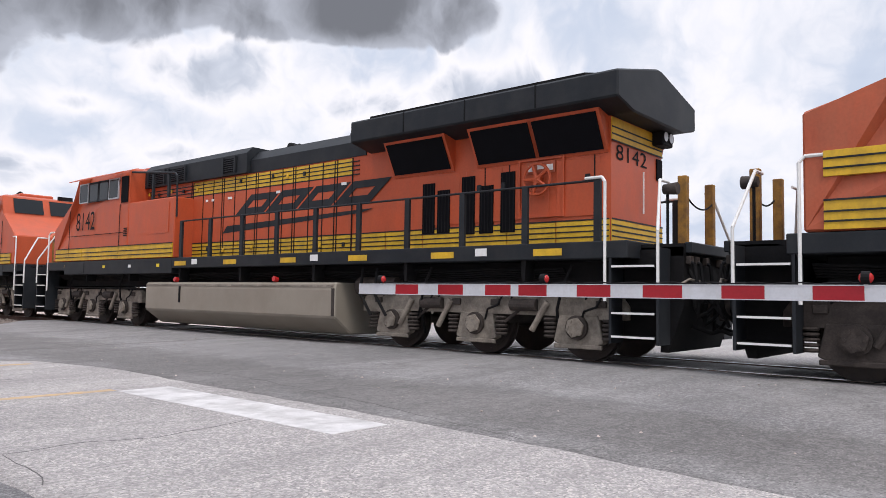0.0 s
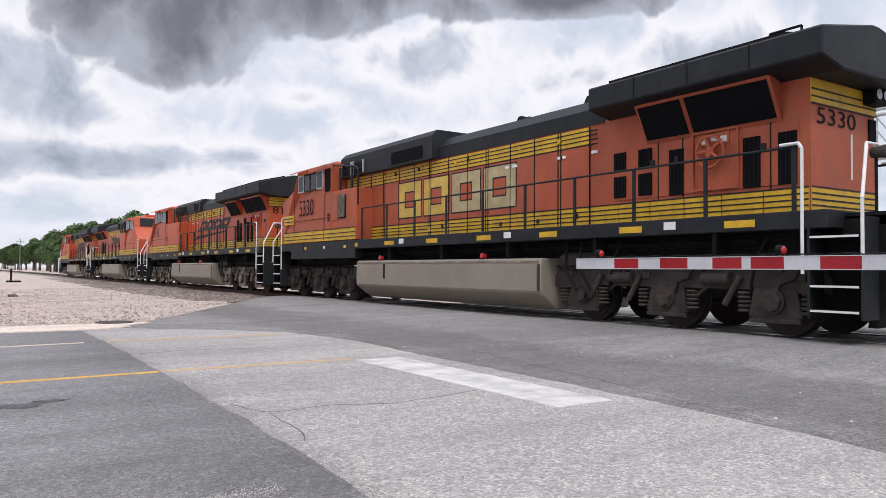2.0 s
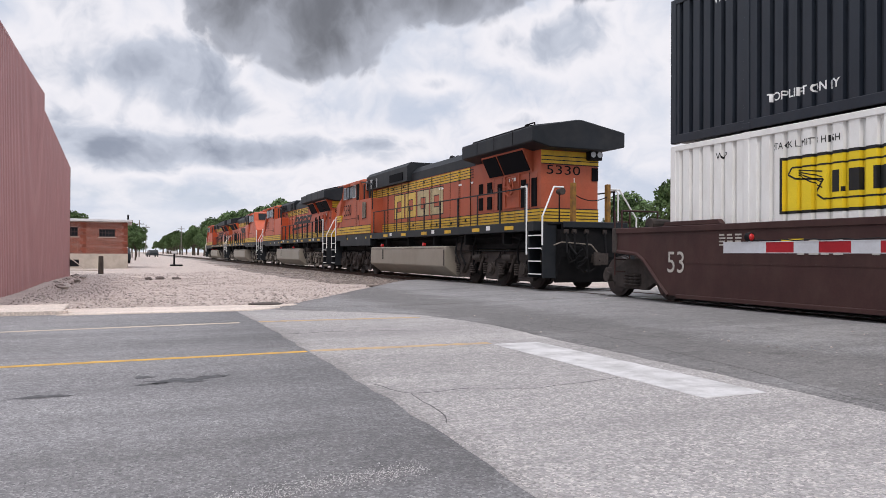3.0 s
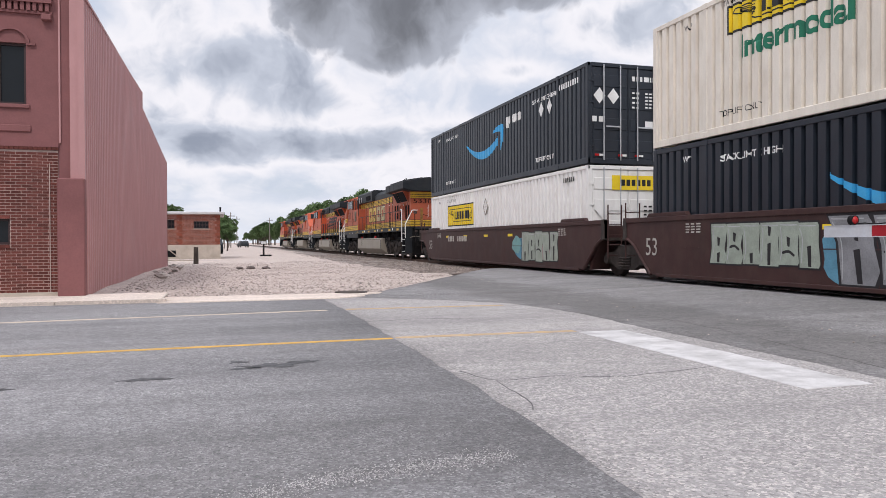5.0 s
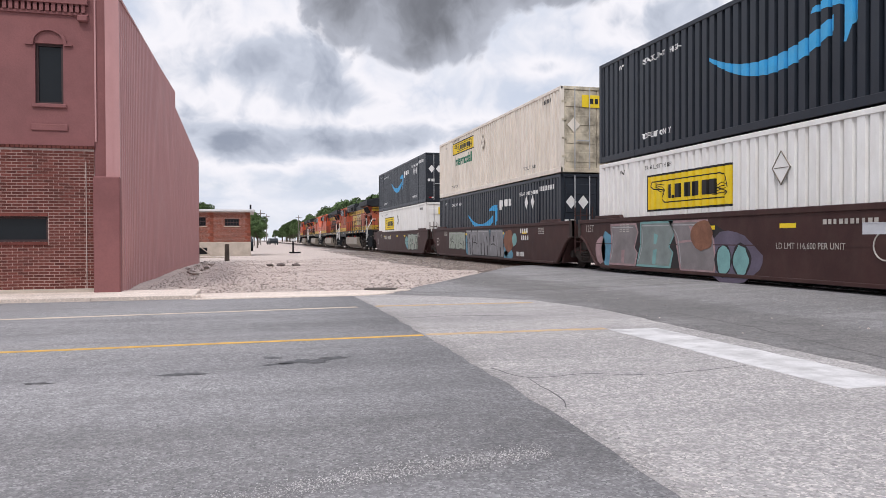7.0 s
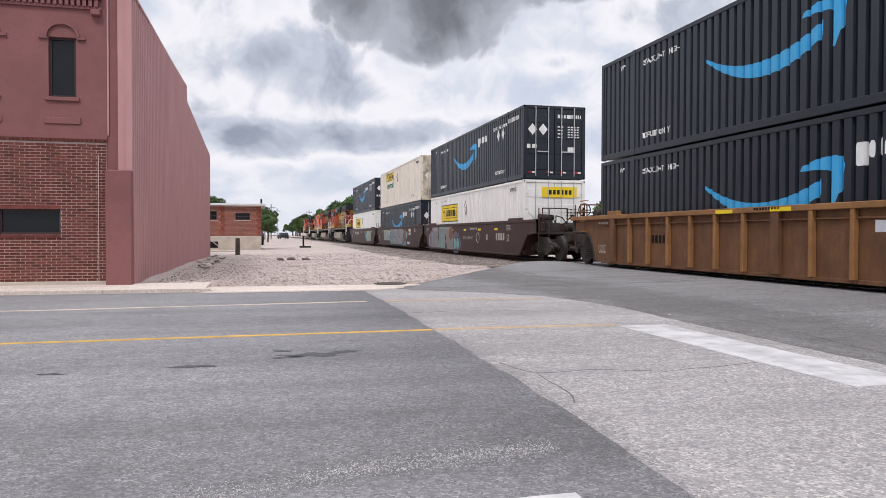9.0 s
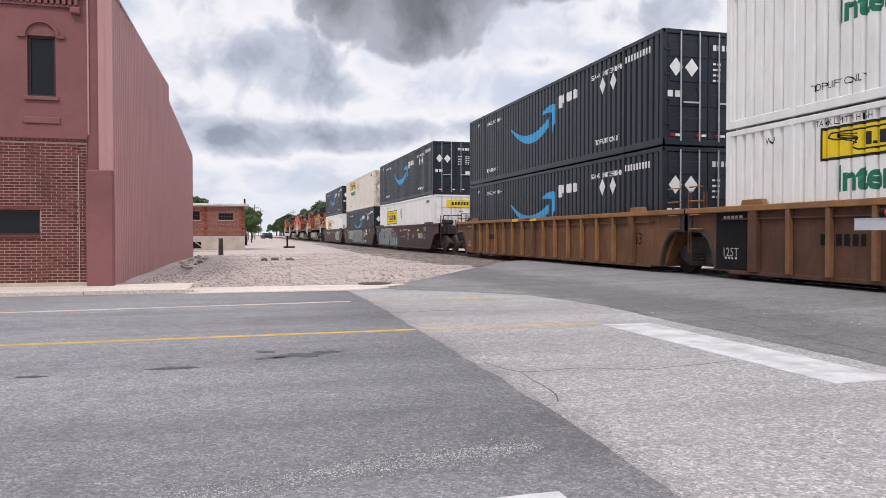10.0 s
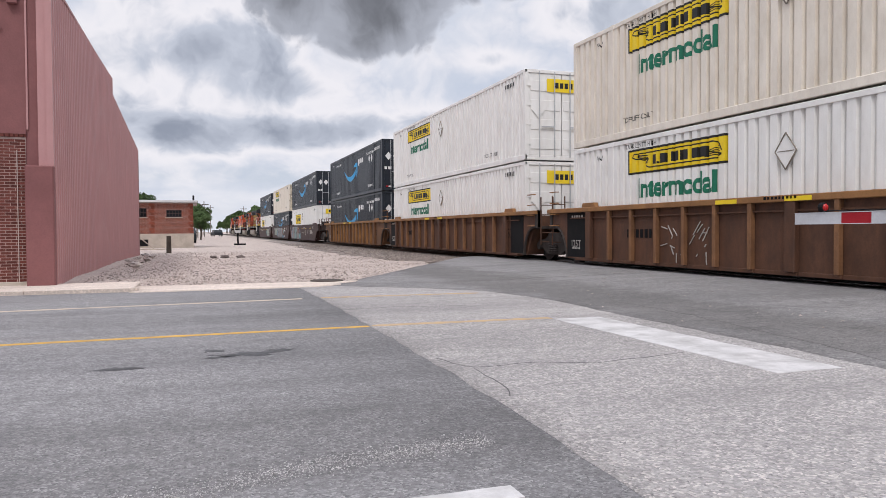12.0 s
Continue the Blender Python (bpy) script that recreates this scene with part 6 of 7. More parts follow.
        for x in (-0.85, 0.75):
            part("mu_hose", pipe(B(), [(x, y + 0.8 * s, 1.5), (x, y + 1.0 * s, 1.15), (x * 0.9, y + 1.15 * s, 0.95), (x * 0.8, y + 1.3 * s, 1.1)], 0.03, 7), BLACK, L)
    ladder_rail(L, -9.75, e - 0.35, g["posts"], 1.84, 2.76, 1.46, g["post_w"])
    if flip:
        L["turned"] = 1
    MOVERS.append((L, place, 0.0, 180 if flip else 0))
    return L


def wall_x(x0, x1, y0, y1, z0, z1, t):
    """A window frame in a wall that faces along x."""
    bm = B()
    bx(bm, x0, x1, y0, y0 + t, z0, z1)
    bx(bm, x0, x1, y1 - t, y1, z0, z1)
    bx(bm, x0, x1, y0 + t, y1 - t, z0, z0 + t)
    bx(bm, x0, x1, y0 + t, y1 - t, z1 - t, z1)
    return bm


MARK = mat("mark_yellow", (0.62, 0.43, 0.09), 0.55, var=0.2, scale=2, dirt=(0.40, 0.25, 0.08), dirt_amt=0.5)
MARK_FADED = mat("mark_faded", (0.44, 0.36, 0.20), 0.6, var=0.2, scale=3)
ENDPOST = mat("ochre_end_post", (0.30, 0.15, 0.028), 0.7, var=0.3, scale=4, dirt=(0.08, 0.045, 0.03), dirt_amt=0.8)

MODERN = dict(old=False, nose=9.45, nose_top=2.85, cab_front=7.95, cab_rear=4.65, box_rear=2.25, tank=(-4.0, 3.45), dyn=(-0.2, 4.6), dyn_top=4.50, louvers=[(3.55, 4.4), (2.5, 3.35), (0.25, 0.75)],
              wing=(-10.1, -4.3), wing_top=4.74, intakes=[(-9.6, -8.42), (-8.34, -7.14), (-6.49, -5.08)], doors=[(-5.93, 2.15, 3.1), (-6.3, 2.15, 2.95), (-6.88, 2.1, 3.15), (-7.29, 2.1, 2.95), (-7.75, 2.1, 3.15)],
              mark=(0.4, -4.35), number_y=7.22, brake_y=-8.4, posts=9, post_w=0.055, truck=TRUCK)
OLDER = dict(old=True, nose=9.75, nose_top=3.36, cab_front=8.5, cab_rear=5.65, box_rear=3.9, tank=(-4.4, 3.75), dyn=(0.25, 5.6), dyn_top=4.62, louvers=[(4.85, 5.5), (4.05, 4.7), (0.75, 2.35)],
             wing=(-10.2, -5.7), wing_top=4.66, intakes=[(-9.2, -7.7), (-7.6, -6.7)], doors=[(-6.0, 2.35, 2.75), (-6.6, 2.35, 2.75), (-6.0, 2.85, 3.2), (-6.6, 2.85, 3.2), (-7.3, 2.3, 3.1), (-8.75, 2.3, 3.1), (-9.35, 2.3, 3.1)],
             mark=(2.35, -3.0), number_y=7.55, brake_y=-8.05, posts=9, post_w=0.03, truck=TRUCK_DARK)


# containers
C_LEN, C_W, C_H = 16.15, 2.6, 2.9
PITCH, DEPTH = 0.28, 0.070


def corrugation(y):
    """How far the side is set back at y along the box."""
    p = (y / PITCH) % 1.0
    if p < 0.60:
        return 0.0
    if p < 0.68:
        return DEPTH * (p - 0.60) / 0.08
    if p < 0.92:
        return DEPTH
    return DEPTH * (1.0 - p) / 0.08


def bends(y0, y1):
    out = {y0, y1}
    k = math.floor(y0 / PITCH) - 1
    while k * PITCH < y1:
        for q in (0.0, 0.60, 0.68, 0.92):
            y = (k + q) * PITCH
            if y0 < y < y1:
                out.add(y)
        k += 1
    return sorted(out)


def band_on_side(bm, y0, y1, lower, upper, off=0.004, step=None):
    """A painted shape that follows the corrugated near side between two curves."""
    ys = bends(y0, y1)
    rows = [(bm.verts.new((-C_W / 2 - off + corrugation(y), y, lower(y))), bm.verts.new((-C_W / 2 - off + corrugation(y), y, upper(y)))) for y in ys]
    for a, b in zip(rows, rows[1:]):
        bm.faces.new((a[0], b[0], b[1], a[1]))
    return bm


def drape(bm, off):
    """Lays flat painted shapes over the folds of the near side."""
    ys = [v.co.y for v in bm.verts]
    for y in bends(min(ys), max(ys))[1:-1]:
        bmesh.ops.bisect_plane(bm, geom=bm.verts[:] + bm.edges[:] + bm.faces[:], plane_co=(0, y, 0), plane_no=(0, 1, 0))
    for v in bm.verts:
        v.co.x = -C_W / 2 - off + corrugation(v.co.y)
    return bm


def flat(bm, pts):
    bm.faces.new([bm.verts.new((0, *p)) for p in pts])
    return bm


def oblong(bm, y0, y1, z0, z1):
    return flat(bm, [(y0, z0), (y1, z0), (y1, z1), (y0, z1)])


def stroke(bm, pts, w):
    for (ya, za), (yb, zb) in zip(pts, pts[1:]):
        d = math.hypot(yb - ya, zb - za) or 1
        ny, nz = -(zb - za) / d * w / 2, (yb - ya) / d * w / 2
        flat(bm, [(ya + ny, za + nz), (yb + ny, zb + nz), (yb - ny, zb - nz), (ya - ny, za - nz)])
    return bm


def painted_text(body, size, y, z, material, parent, xs=1.0, bold=0.0, off=0.005):
    """Lettering painted on the folded near side."""
    ob = text_part(body, size, on_near(0, y, z), material, parent, "lettering", xs, bold)
    bm = B()
    bm.from_mesh(ob.data)
    drape(bm, off)
    bm.to_mesh(ob.data)
    bm.free()
    return ob


def container_body(parent, material, label=""):
    bm = B()
    for s in (-1, 1):
        prev = None
        for y in bends(-C_LEN / 2 + 0.12, C_LEN / 2 - 0.12):
            x = s * (C_W / 2 - corrugation(y))
            cur = (bm.verts.new((x, y, 0.16)), bm.verts.new((x, y, C_H - 0.10)))
            if prev:
                bm.faces.new((prev[0], cur[0], cur[1], prev[1]) if s > 0 else (prev[0], prev[1], cur[1], cur[0]))
            prev = cur
    me = part("side_panel", bm, material, parent)
    h = C_W / 2
    bm = bx(B(), -h + 0.05, h - 0.05, -C_LEN / 2 + 0.05, C_LEN / 2 - 0.05, C_H - 0.06, C_H - 0.02)
    bx(bm, -h + 0.05, h - 0.05, -C_LEN / 2 + 0.05, C_LEN / 2 - 0.05, 0.03, 0.14)
    bx(bm, -h + 0.03, h - 0.03, C_LEN / 2 - 0.06, C_LEN / 2 - 0.03, 0.1, C_H - 0.05)
    part("shell", bm, material, parent)
    for s in (-1, 1):
        part("top_rail", soften(bx(B(), s * (h - 0.06), s * (h + 0.018), -C_LEN / 2, C_LEN / 2, C_H - 0.11, C_H), 0.01), material, parent)
        part("bottom_rail", soften(bx(B(), s * (h - 0.06), s * (h + 0.018), -C_LEN / 2, C_LEN / 2, 0.0, 0.17), 0.01), material, parent)
        for y in (-C_LEN / 2 + 0.075, C_LEN / 2 - 0.075):
            part("corner_post", soften(bx(B(), s * (h - 0.12), s * (h + 0.022), y - 0.075, y + 0.075, 0.0, C_H), 0.012), material, parent)
        for y in (-6.1, 6.1):
            part("lift_post", soften(bx(B(), s * (h - 0.08), s * (h + 0.022), y - 0.06, y + 0.06, 0.0, C_H), 0.01), material, parent)
            part("corner_casting", soften(bx(B(), s * (h - 0.1), s * (h + 0.028), y - 0.09, y + 0.09, C_H - 0.12, C_H + 0.005), 0.008), material, parent)
            part("corner_casting", soften(bx(B(), s * (h - 0.1), s * (h + 0.028), y - 0.09, y + 0.09, -0.005, 0.12), 0.008), material, parent)


def container_doors(parent, material, plate=None):
    y = -C_LEN / 2
    for s in (-1, 1):
        d = part("door", soften(bx(B(), s * 0.01, s * 1.17, y + 0.02, y + 0.06, 0.16, C_H - 0.12), 0.01), material, parent)
        for k in range(4):
            z = 0.35 + 0.62 * k
            part("door_rib", soften(bx(B(), s * 0.06, s * 1.12, y + 0.0, y + 0.022, z, z + 0.34), 0.012), material, d)
        for x in (0.28, 0.82):
            rodm = rod(B(), (s * x, y - 0.035, 0.1), (s * x, y - 0.035, C_H - 0.06), 0.02, 8)
            lock = part("lock_rod", rodm, GALV, d)
        part("lock_handle", bx(B(), s * 0.28, s * 0.75, y - 0.06, y - 0.035, 1.05, 1.09), GALV, d)
        for k in range(4):
            z = 0.5 + 0.62 * k
            part("hinge", bx(B(), s * 1.12, s * 1.28, y - 0.012, y + 0.02, z, z + 0.06), material, d)
    part("sill_bar", soften(bx(B(), -1.2, 1.2, y - 0.01, y + 0.06, 0.0, 0.155), 0.01), material, parent)
    part("head_bar", soften(bx(B(), -1.2, 1.2, y - 0.01, y + 0.06, C_H - 0.115, C_H), 0.01), material, parent)


def bars(parent, x, y, z, n, w, h, gap, material, axis="side", name="writing_bar"):
    """Unreadable writing as plain bars, running towards -y on the near side or +x on the rear."""
    bm = B()
    rng = random.Random(int(abs(y) * 97 + z * 31))
    for i in range(n):
        k = w * rng.uniform(0.7, 1.1)
        a = i * (w + gap)
        if axis == "side":
            bx(bm, x - 0.004, x, y - a - k, y - a, z, z + h)
        else:
            bx(bm, x + a, x + a + k, y - 0.004, y, z, z + h)
    return part(name, bm, material, parent, kind="stuff")


def diamond(parent, y, z, r, material, x=None):
    x = -C_W / 2 - 0.012 if x is None else x
    part("placard", prism(B(), [(y, z - r), (y + r * 0.72, z), (y, z + r), (y - r * 0.72, z)], "x", x - 0.004, x), material, parent)


def navy_container(place, base):
    c = thing("container", "dark navy corrugated freight container with a blue curved mark", "container", "containers on the train")
    container_body(c, NAVY)
    container_doors(c, NAVY)
    # blue upward-curving band with a hooked tip
    ya, yb = 2.77, -0.98
    def mid(y):
        s = (ya - y) / (ya - yb)
        return 2.05 * s * s - 2.30 * s + 1.87
    def half_w(y):
        s = (ya - y) / (ya - yb)
        return 0.025 + 0.145 * math.sin(math.pi * min(1.0, 0.02 + 0.66 * s))
    mk = part("curved_mark", band_on_side(B(), yb, ya, lambda y: mid(y) - half_w(y), lambda y: mid(y) + half_w(y)), SMILE, c, "blue curved mark")
    bm = flat(B(), [(-0.42, 1.93), (-0.47, 2.03), (-0.9, 2.15), (-1.32, 2.17), (-1.48, 2.12), (-1.55, 1.98), (-1.48, 1.62), (-1.27, 1.20), (-1.14, 1.24), (-1.20, 1.60), (-1.21, 1.84), (-1.12, 1.91), (-0.8, 1.94)])
    part("mark_tip", drape(bm, 0.004), SMILE, mk)
    x = -C_W / 2 - 0.006
    for dy, w, z0, z1 in ((0.0, 0.24, 1.92, 2.33), (0.30, 0.13, 2.04, 2.33), (0.48, 0.08, 2.04, 2.40), (0.62, 0.40, 2.04, 2.33), (1.08, 0.25, 2.04, 2.33)):
        y = -1.78 - dy
        bm = flat(B(), [(y, z0 + 0.05), (y - 0.04, z0), (y - w + 0.03, z0), (y - w, z0 + 0.05), (y - w, z1 - 0.06), (y - w + 0.03, z1), (y - 0.04, z1), (y, z1 - 0.06)])
        part("mark_bar", drape(bm, 0.005), WHITE, mk)
    painted_text("STACK LIMIT 3 HIGH", 0.19, 4.73, 2.44, WHITE, c, bold=0.004)
    painted_text("TOP LIFT ONLY", 0.20, 4.95, 0.46, WHITE, c, bold=0.004)
    painted_text("TOP LIFT ONLY", 0.20, -5.12, 0.46, WHITE, c, bold=0.004)
    painted_text("STACK LIMIT 3 HIGH", 0.19, -5.03, 2.42, WHITE, c, bold=0.004)
    painted_text("WP", 0.19, 6.75, 2.55, WHITE, c, bold=0.004)
    bars(c, x, -6.2, 2.42, 9, 0.09, 0.17, 0.06, WHITE)
    for y in (-4.88, -5.51):
        diamond(c, y, 2.08, 0.25, WHITE, x)
    yr = -C_LEN / 2 - 0.004
    bars(c, 0.12, yr, 2.42, 4, 0.1, 0.14, 0.03, WHITE, "rear")
    bars(c, 0.62, yr, 2.42, 6, 0.06, 0.14, 0.03, WHITE, "rear")
    for k in range(5):
        bars(c, 0.55, yr, 2.05 - 0.1 * k, 4, 0.1, 0.045, 0.03, WHITE, "rear")
    for k in range(4):
        bars(c, 0.12, yr, 2.05 - 0.14 * k, 2, 0.1, 0.05, 0.03, WHITE, "rear")
    for xx in (-0.95, -0.5):
        part("placard", prism(B(), [(xx, 1.72), (xx + 0.19, 1.95), (xx, 2.18), (xx - 0.19, 1.95)], "y", yr - 0.008, yr - 0.003), WHITE, c)
    bars(c, -1.18, yr, 1.2, 2, 0.18, 0.16, 0.03, WHITE, "rear")
    bars(c, 0.55, yr, 1.05, 1, 0.42, 0.22, 0.03, WHITE, "rear")
    for xx in (-1.1, -0.35, 0.2, 0.85):
        part("tail_reflector", bx(B(), xx, xx + 0.14, yr - 0.008, yr - 0.003, 0.22, 0.28), RED_LENS, c)
        part("tail_reflector", bx(B(), xx + 0.145, xx + 0.28, yr - 0.008, yr - 0.003, 0.22, 0.28), WHITE, c)
    MOVERS.append((c, place, base, 0))
    return c


def white_container(place, base, paint=None, green=True, plain=False, door=None):
    paint = paint or CWHITE
    tone = "cream" if paint is CREAM else "white"
    c = thing("container", f"{tone} corrugated freight container with a yellow sign panel" + (" and green lettering" if green else ""), "container", "containers on the train")
    container_body(c, paint)
    container_doors(c, door or paint)
    x = -C_W / 2 - 0.01
    y1, y0 = 5.38, 1.86
    z0, z1 = (2.02, 2.62) if green else (1.41, 2.36)
    sign = part("sign_panel", drape(oblong(B(), y0, y1, z0, z1), 0.004), SIGNY, c, "yellow sign panel")
    fr = B()
    t = 0.05
    for a, b, p, q in ((y0, y1, z0, z0 + t), (y0, y1, z1 - t, z1), (y0, y0 + t, z0 + t, z1 - t), (y1 - t, y1, z0 + t, z1 - t)):
        oblong(fr, a, b, p, q)
    part("sign_border", drape(fr, 0.007), SIGNK, sign)
    zc, u, n = (z0 + z1) / 2, (z1 - z0), (y1 - y0)
    def on_sign(a, b):
        return y1 - a * n, z0 + b * u
    # an unrolled scroll with fluted rolls at both ends
    sc = stroke(B(), [on_sign(a, b) for a, b in ((0.07, 0.80), (0.88, 0.80), (0.93, 0.70), (0.95, 0.45))], 0.03)
    stroke(sc, [on_sign(a, b) for a, b in ((0.07, 0.80), (0.05, 0.68), (0.09, 0.60), (0.24, 0.55), (0.20, 0.32), (0.24, 0.22), (0.90, 0.22), (0.95, 0.34), (0.82, 0.50))], 0.03)
    for k in range(4):
        stroke(sc, [on_sign(0.10, 0.75 - 0.03 * k), on_sign(0.235, 0.68 - 0.09 * k)], 0.02)
        stroke(sc, [on_sign(0.80, 0.45 - 0.05 * k), on_sign(0.935, 0.62 - 0.09 * k)], 0.02)
    part("sign_scroll", drape(sc, 0.007), SIGNK, sign)
    a = 0.27
    for w, gap, tall in ((0.05, 0.008, 1), (0.012, 0.018, 0), (0.068, 0.008, 1), (0.012, 0.035, 0), (0.075, 0.016, 1), (0.075, 0.016, 1), (0.078, 0.014, 1), (0.066, 0.0, 1)):
        (ya, za), (yb, zb) = on_sign(a, 0.32), on_sign(a + w, 0.68 if tall else 0.40)
        part("sign_word", drape(oblong(B(), yb, ya, za, zb), 0.0075), SIGNK, sign)
        a += w + gap
    if green:
        painted_text("Intermodal", 0.62, (y0 + y1) / 2, 1.66, GREEN, c, xs=1.03, bold=0.022)
    for y in (0.32,):
        ph = part("placard_holder", prism(B(), [(y, 1.76), (y + 0.25, 2.09), (y, 2.42), (y - 0.25, 2.09)], "x", x - 0.02, x + 0.006), paint, c)
        bm = pipe(B(), [(x - 0.022, y, 1.76), (x - 0.022, y + 0.25, 2.09), (x - 0.022, y, 2.42), (x - 0.022, y - 0.25, 2.09), (x - 0.022, y, 1.76)], 0.013, 5)
        rod(bm, (x - 0.022, y - 0.2, 2.09), (x - 0.022, y + 0.2, 2.09), 0.008, 5)
        part("holder_frame", bm, TRUCK, ph)
    painted_text("STACK LIMIT 3 HIGH", 0.16, 4.9, 2.70 if green else 2.56, SIGNK, c, xs=0.9)
    painted_text("TOP LIFT ONLY", 0.18, 5.0, 0.42, SIGNK, c)
    painted_text("TOP LIFT ONLY", 0.18, -5.2, 0.42, SIGNK, c)
    painted_text("WP", 0.18, 6.7, 2.55, SIGNK, c)
    bars(c, x, -6.5, 2.5, 6, 0.07, 0.14, 0.06, SIGNK)
    yr = -C_LEN / 2 - 0.006
    s = part("rear_sign", soften(bx(B(), -0.55, 0.95, yr - 0.012, yr - 0.004, 2.2, 2.62), 0.002), SIGNY, c, "yellow rear sign panel")
    wb = B()
    for k in range(6):
        bx(wb, -0.25 + 0.17 * k, -0.13 + 0.17 * k, yr - 0.016, yr - 0.012, 2.32, 2.50)
    part("sign_word", wb, SIGNK, s, kind="stuff")
    for k in range(4):
        bars(c, 0.5, yr, 1.7 - 0.12 * k, 3, 0.12, 0.05, 0.04, SIGNK, "rear")
    part("placard_holder", prism(B(), [(-0.85, 1.35), (-0.62, 1.6), (-0.85, 1.85), (-1.08, 1.6)], "y", yr - 0.01, yr - 0.004), paint, c)
    MOVERS.append((c, place, base, 0))
    return c


# well cars
# lighter copy of the rusty paint, lit ribs against shaded panels
RIB = mat("rusty_rib_paint_lit", (0.22, 0.105, 0.048), 0.7, var=0.25, scale=2, dirt=(0.10, 0.05, 0.03), dirt_amt=0.6, streak=1.5)


def freight_truck(parent, yc):
    for s in (-1, 1):
        xa, xb = s * 0.93, s * 1.08
        out = [(-1.15, 0.50), (-1.05, 0.66), (-0.55, 0.66), (-0.30, 0.86), (0.30, 0.86), (0.55, 0.66), (1.05, 0.66), (1.15, 0.50), (0.75, 0.40), (0.42, 0.20), (-0.42, 0.20), (-0.75, 0.40)]
        sf = part("side_frame", soften(prism(B(), [(y + yc, z) for y, z in out], "x", xa, xb), 0.02), TRUCK_DARK, parent)
        for d in (-0.17, 0.0, 0.17):
            bm = B()
            coil(bm, (s * 1.09, yc + d, 0.27), 0.07, 0.28, 4)
            part("spring", bm, TRUCK_DARK, sf)
        for ya in (-0.89, 0.89):
            part("bearing", rod(B(), (s * 1.0, yc + ya, 0.46), (s * 1.16, yc + ya, 0.46), 0.12, 14), TRUCK_DARK, sf)
    part("bolster", bx(B(), -1.0, 1.0, yc - 0.2, yc + 0.2, 0.5, 0.78), TRUCK_DARK, parent)
    for ya in (-0.89, 0.89):
        wheelset(parent, yc + ya, 0.46)


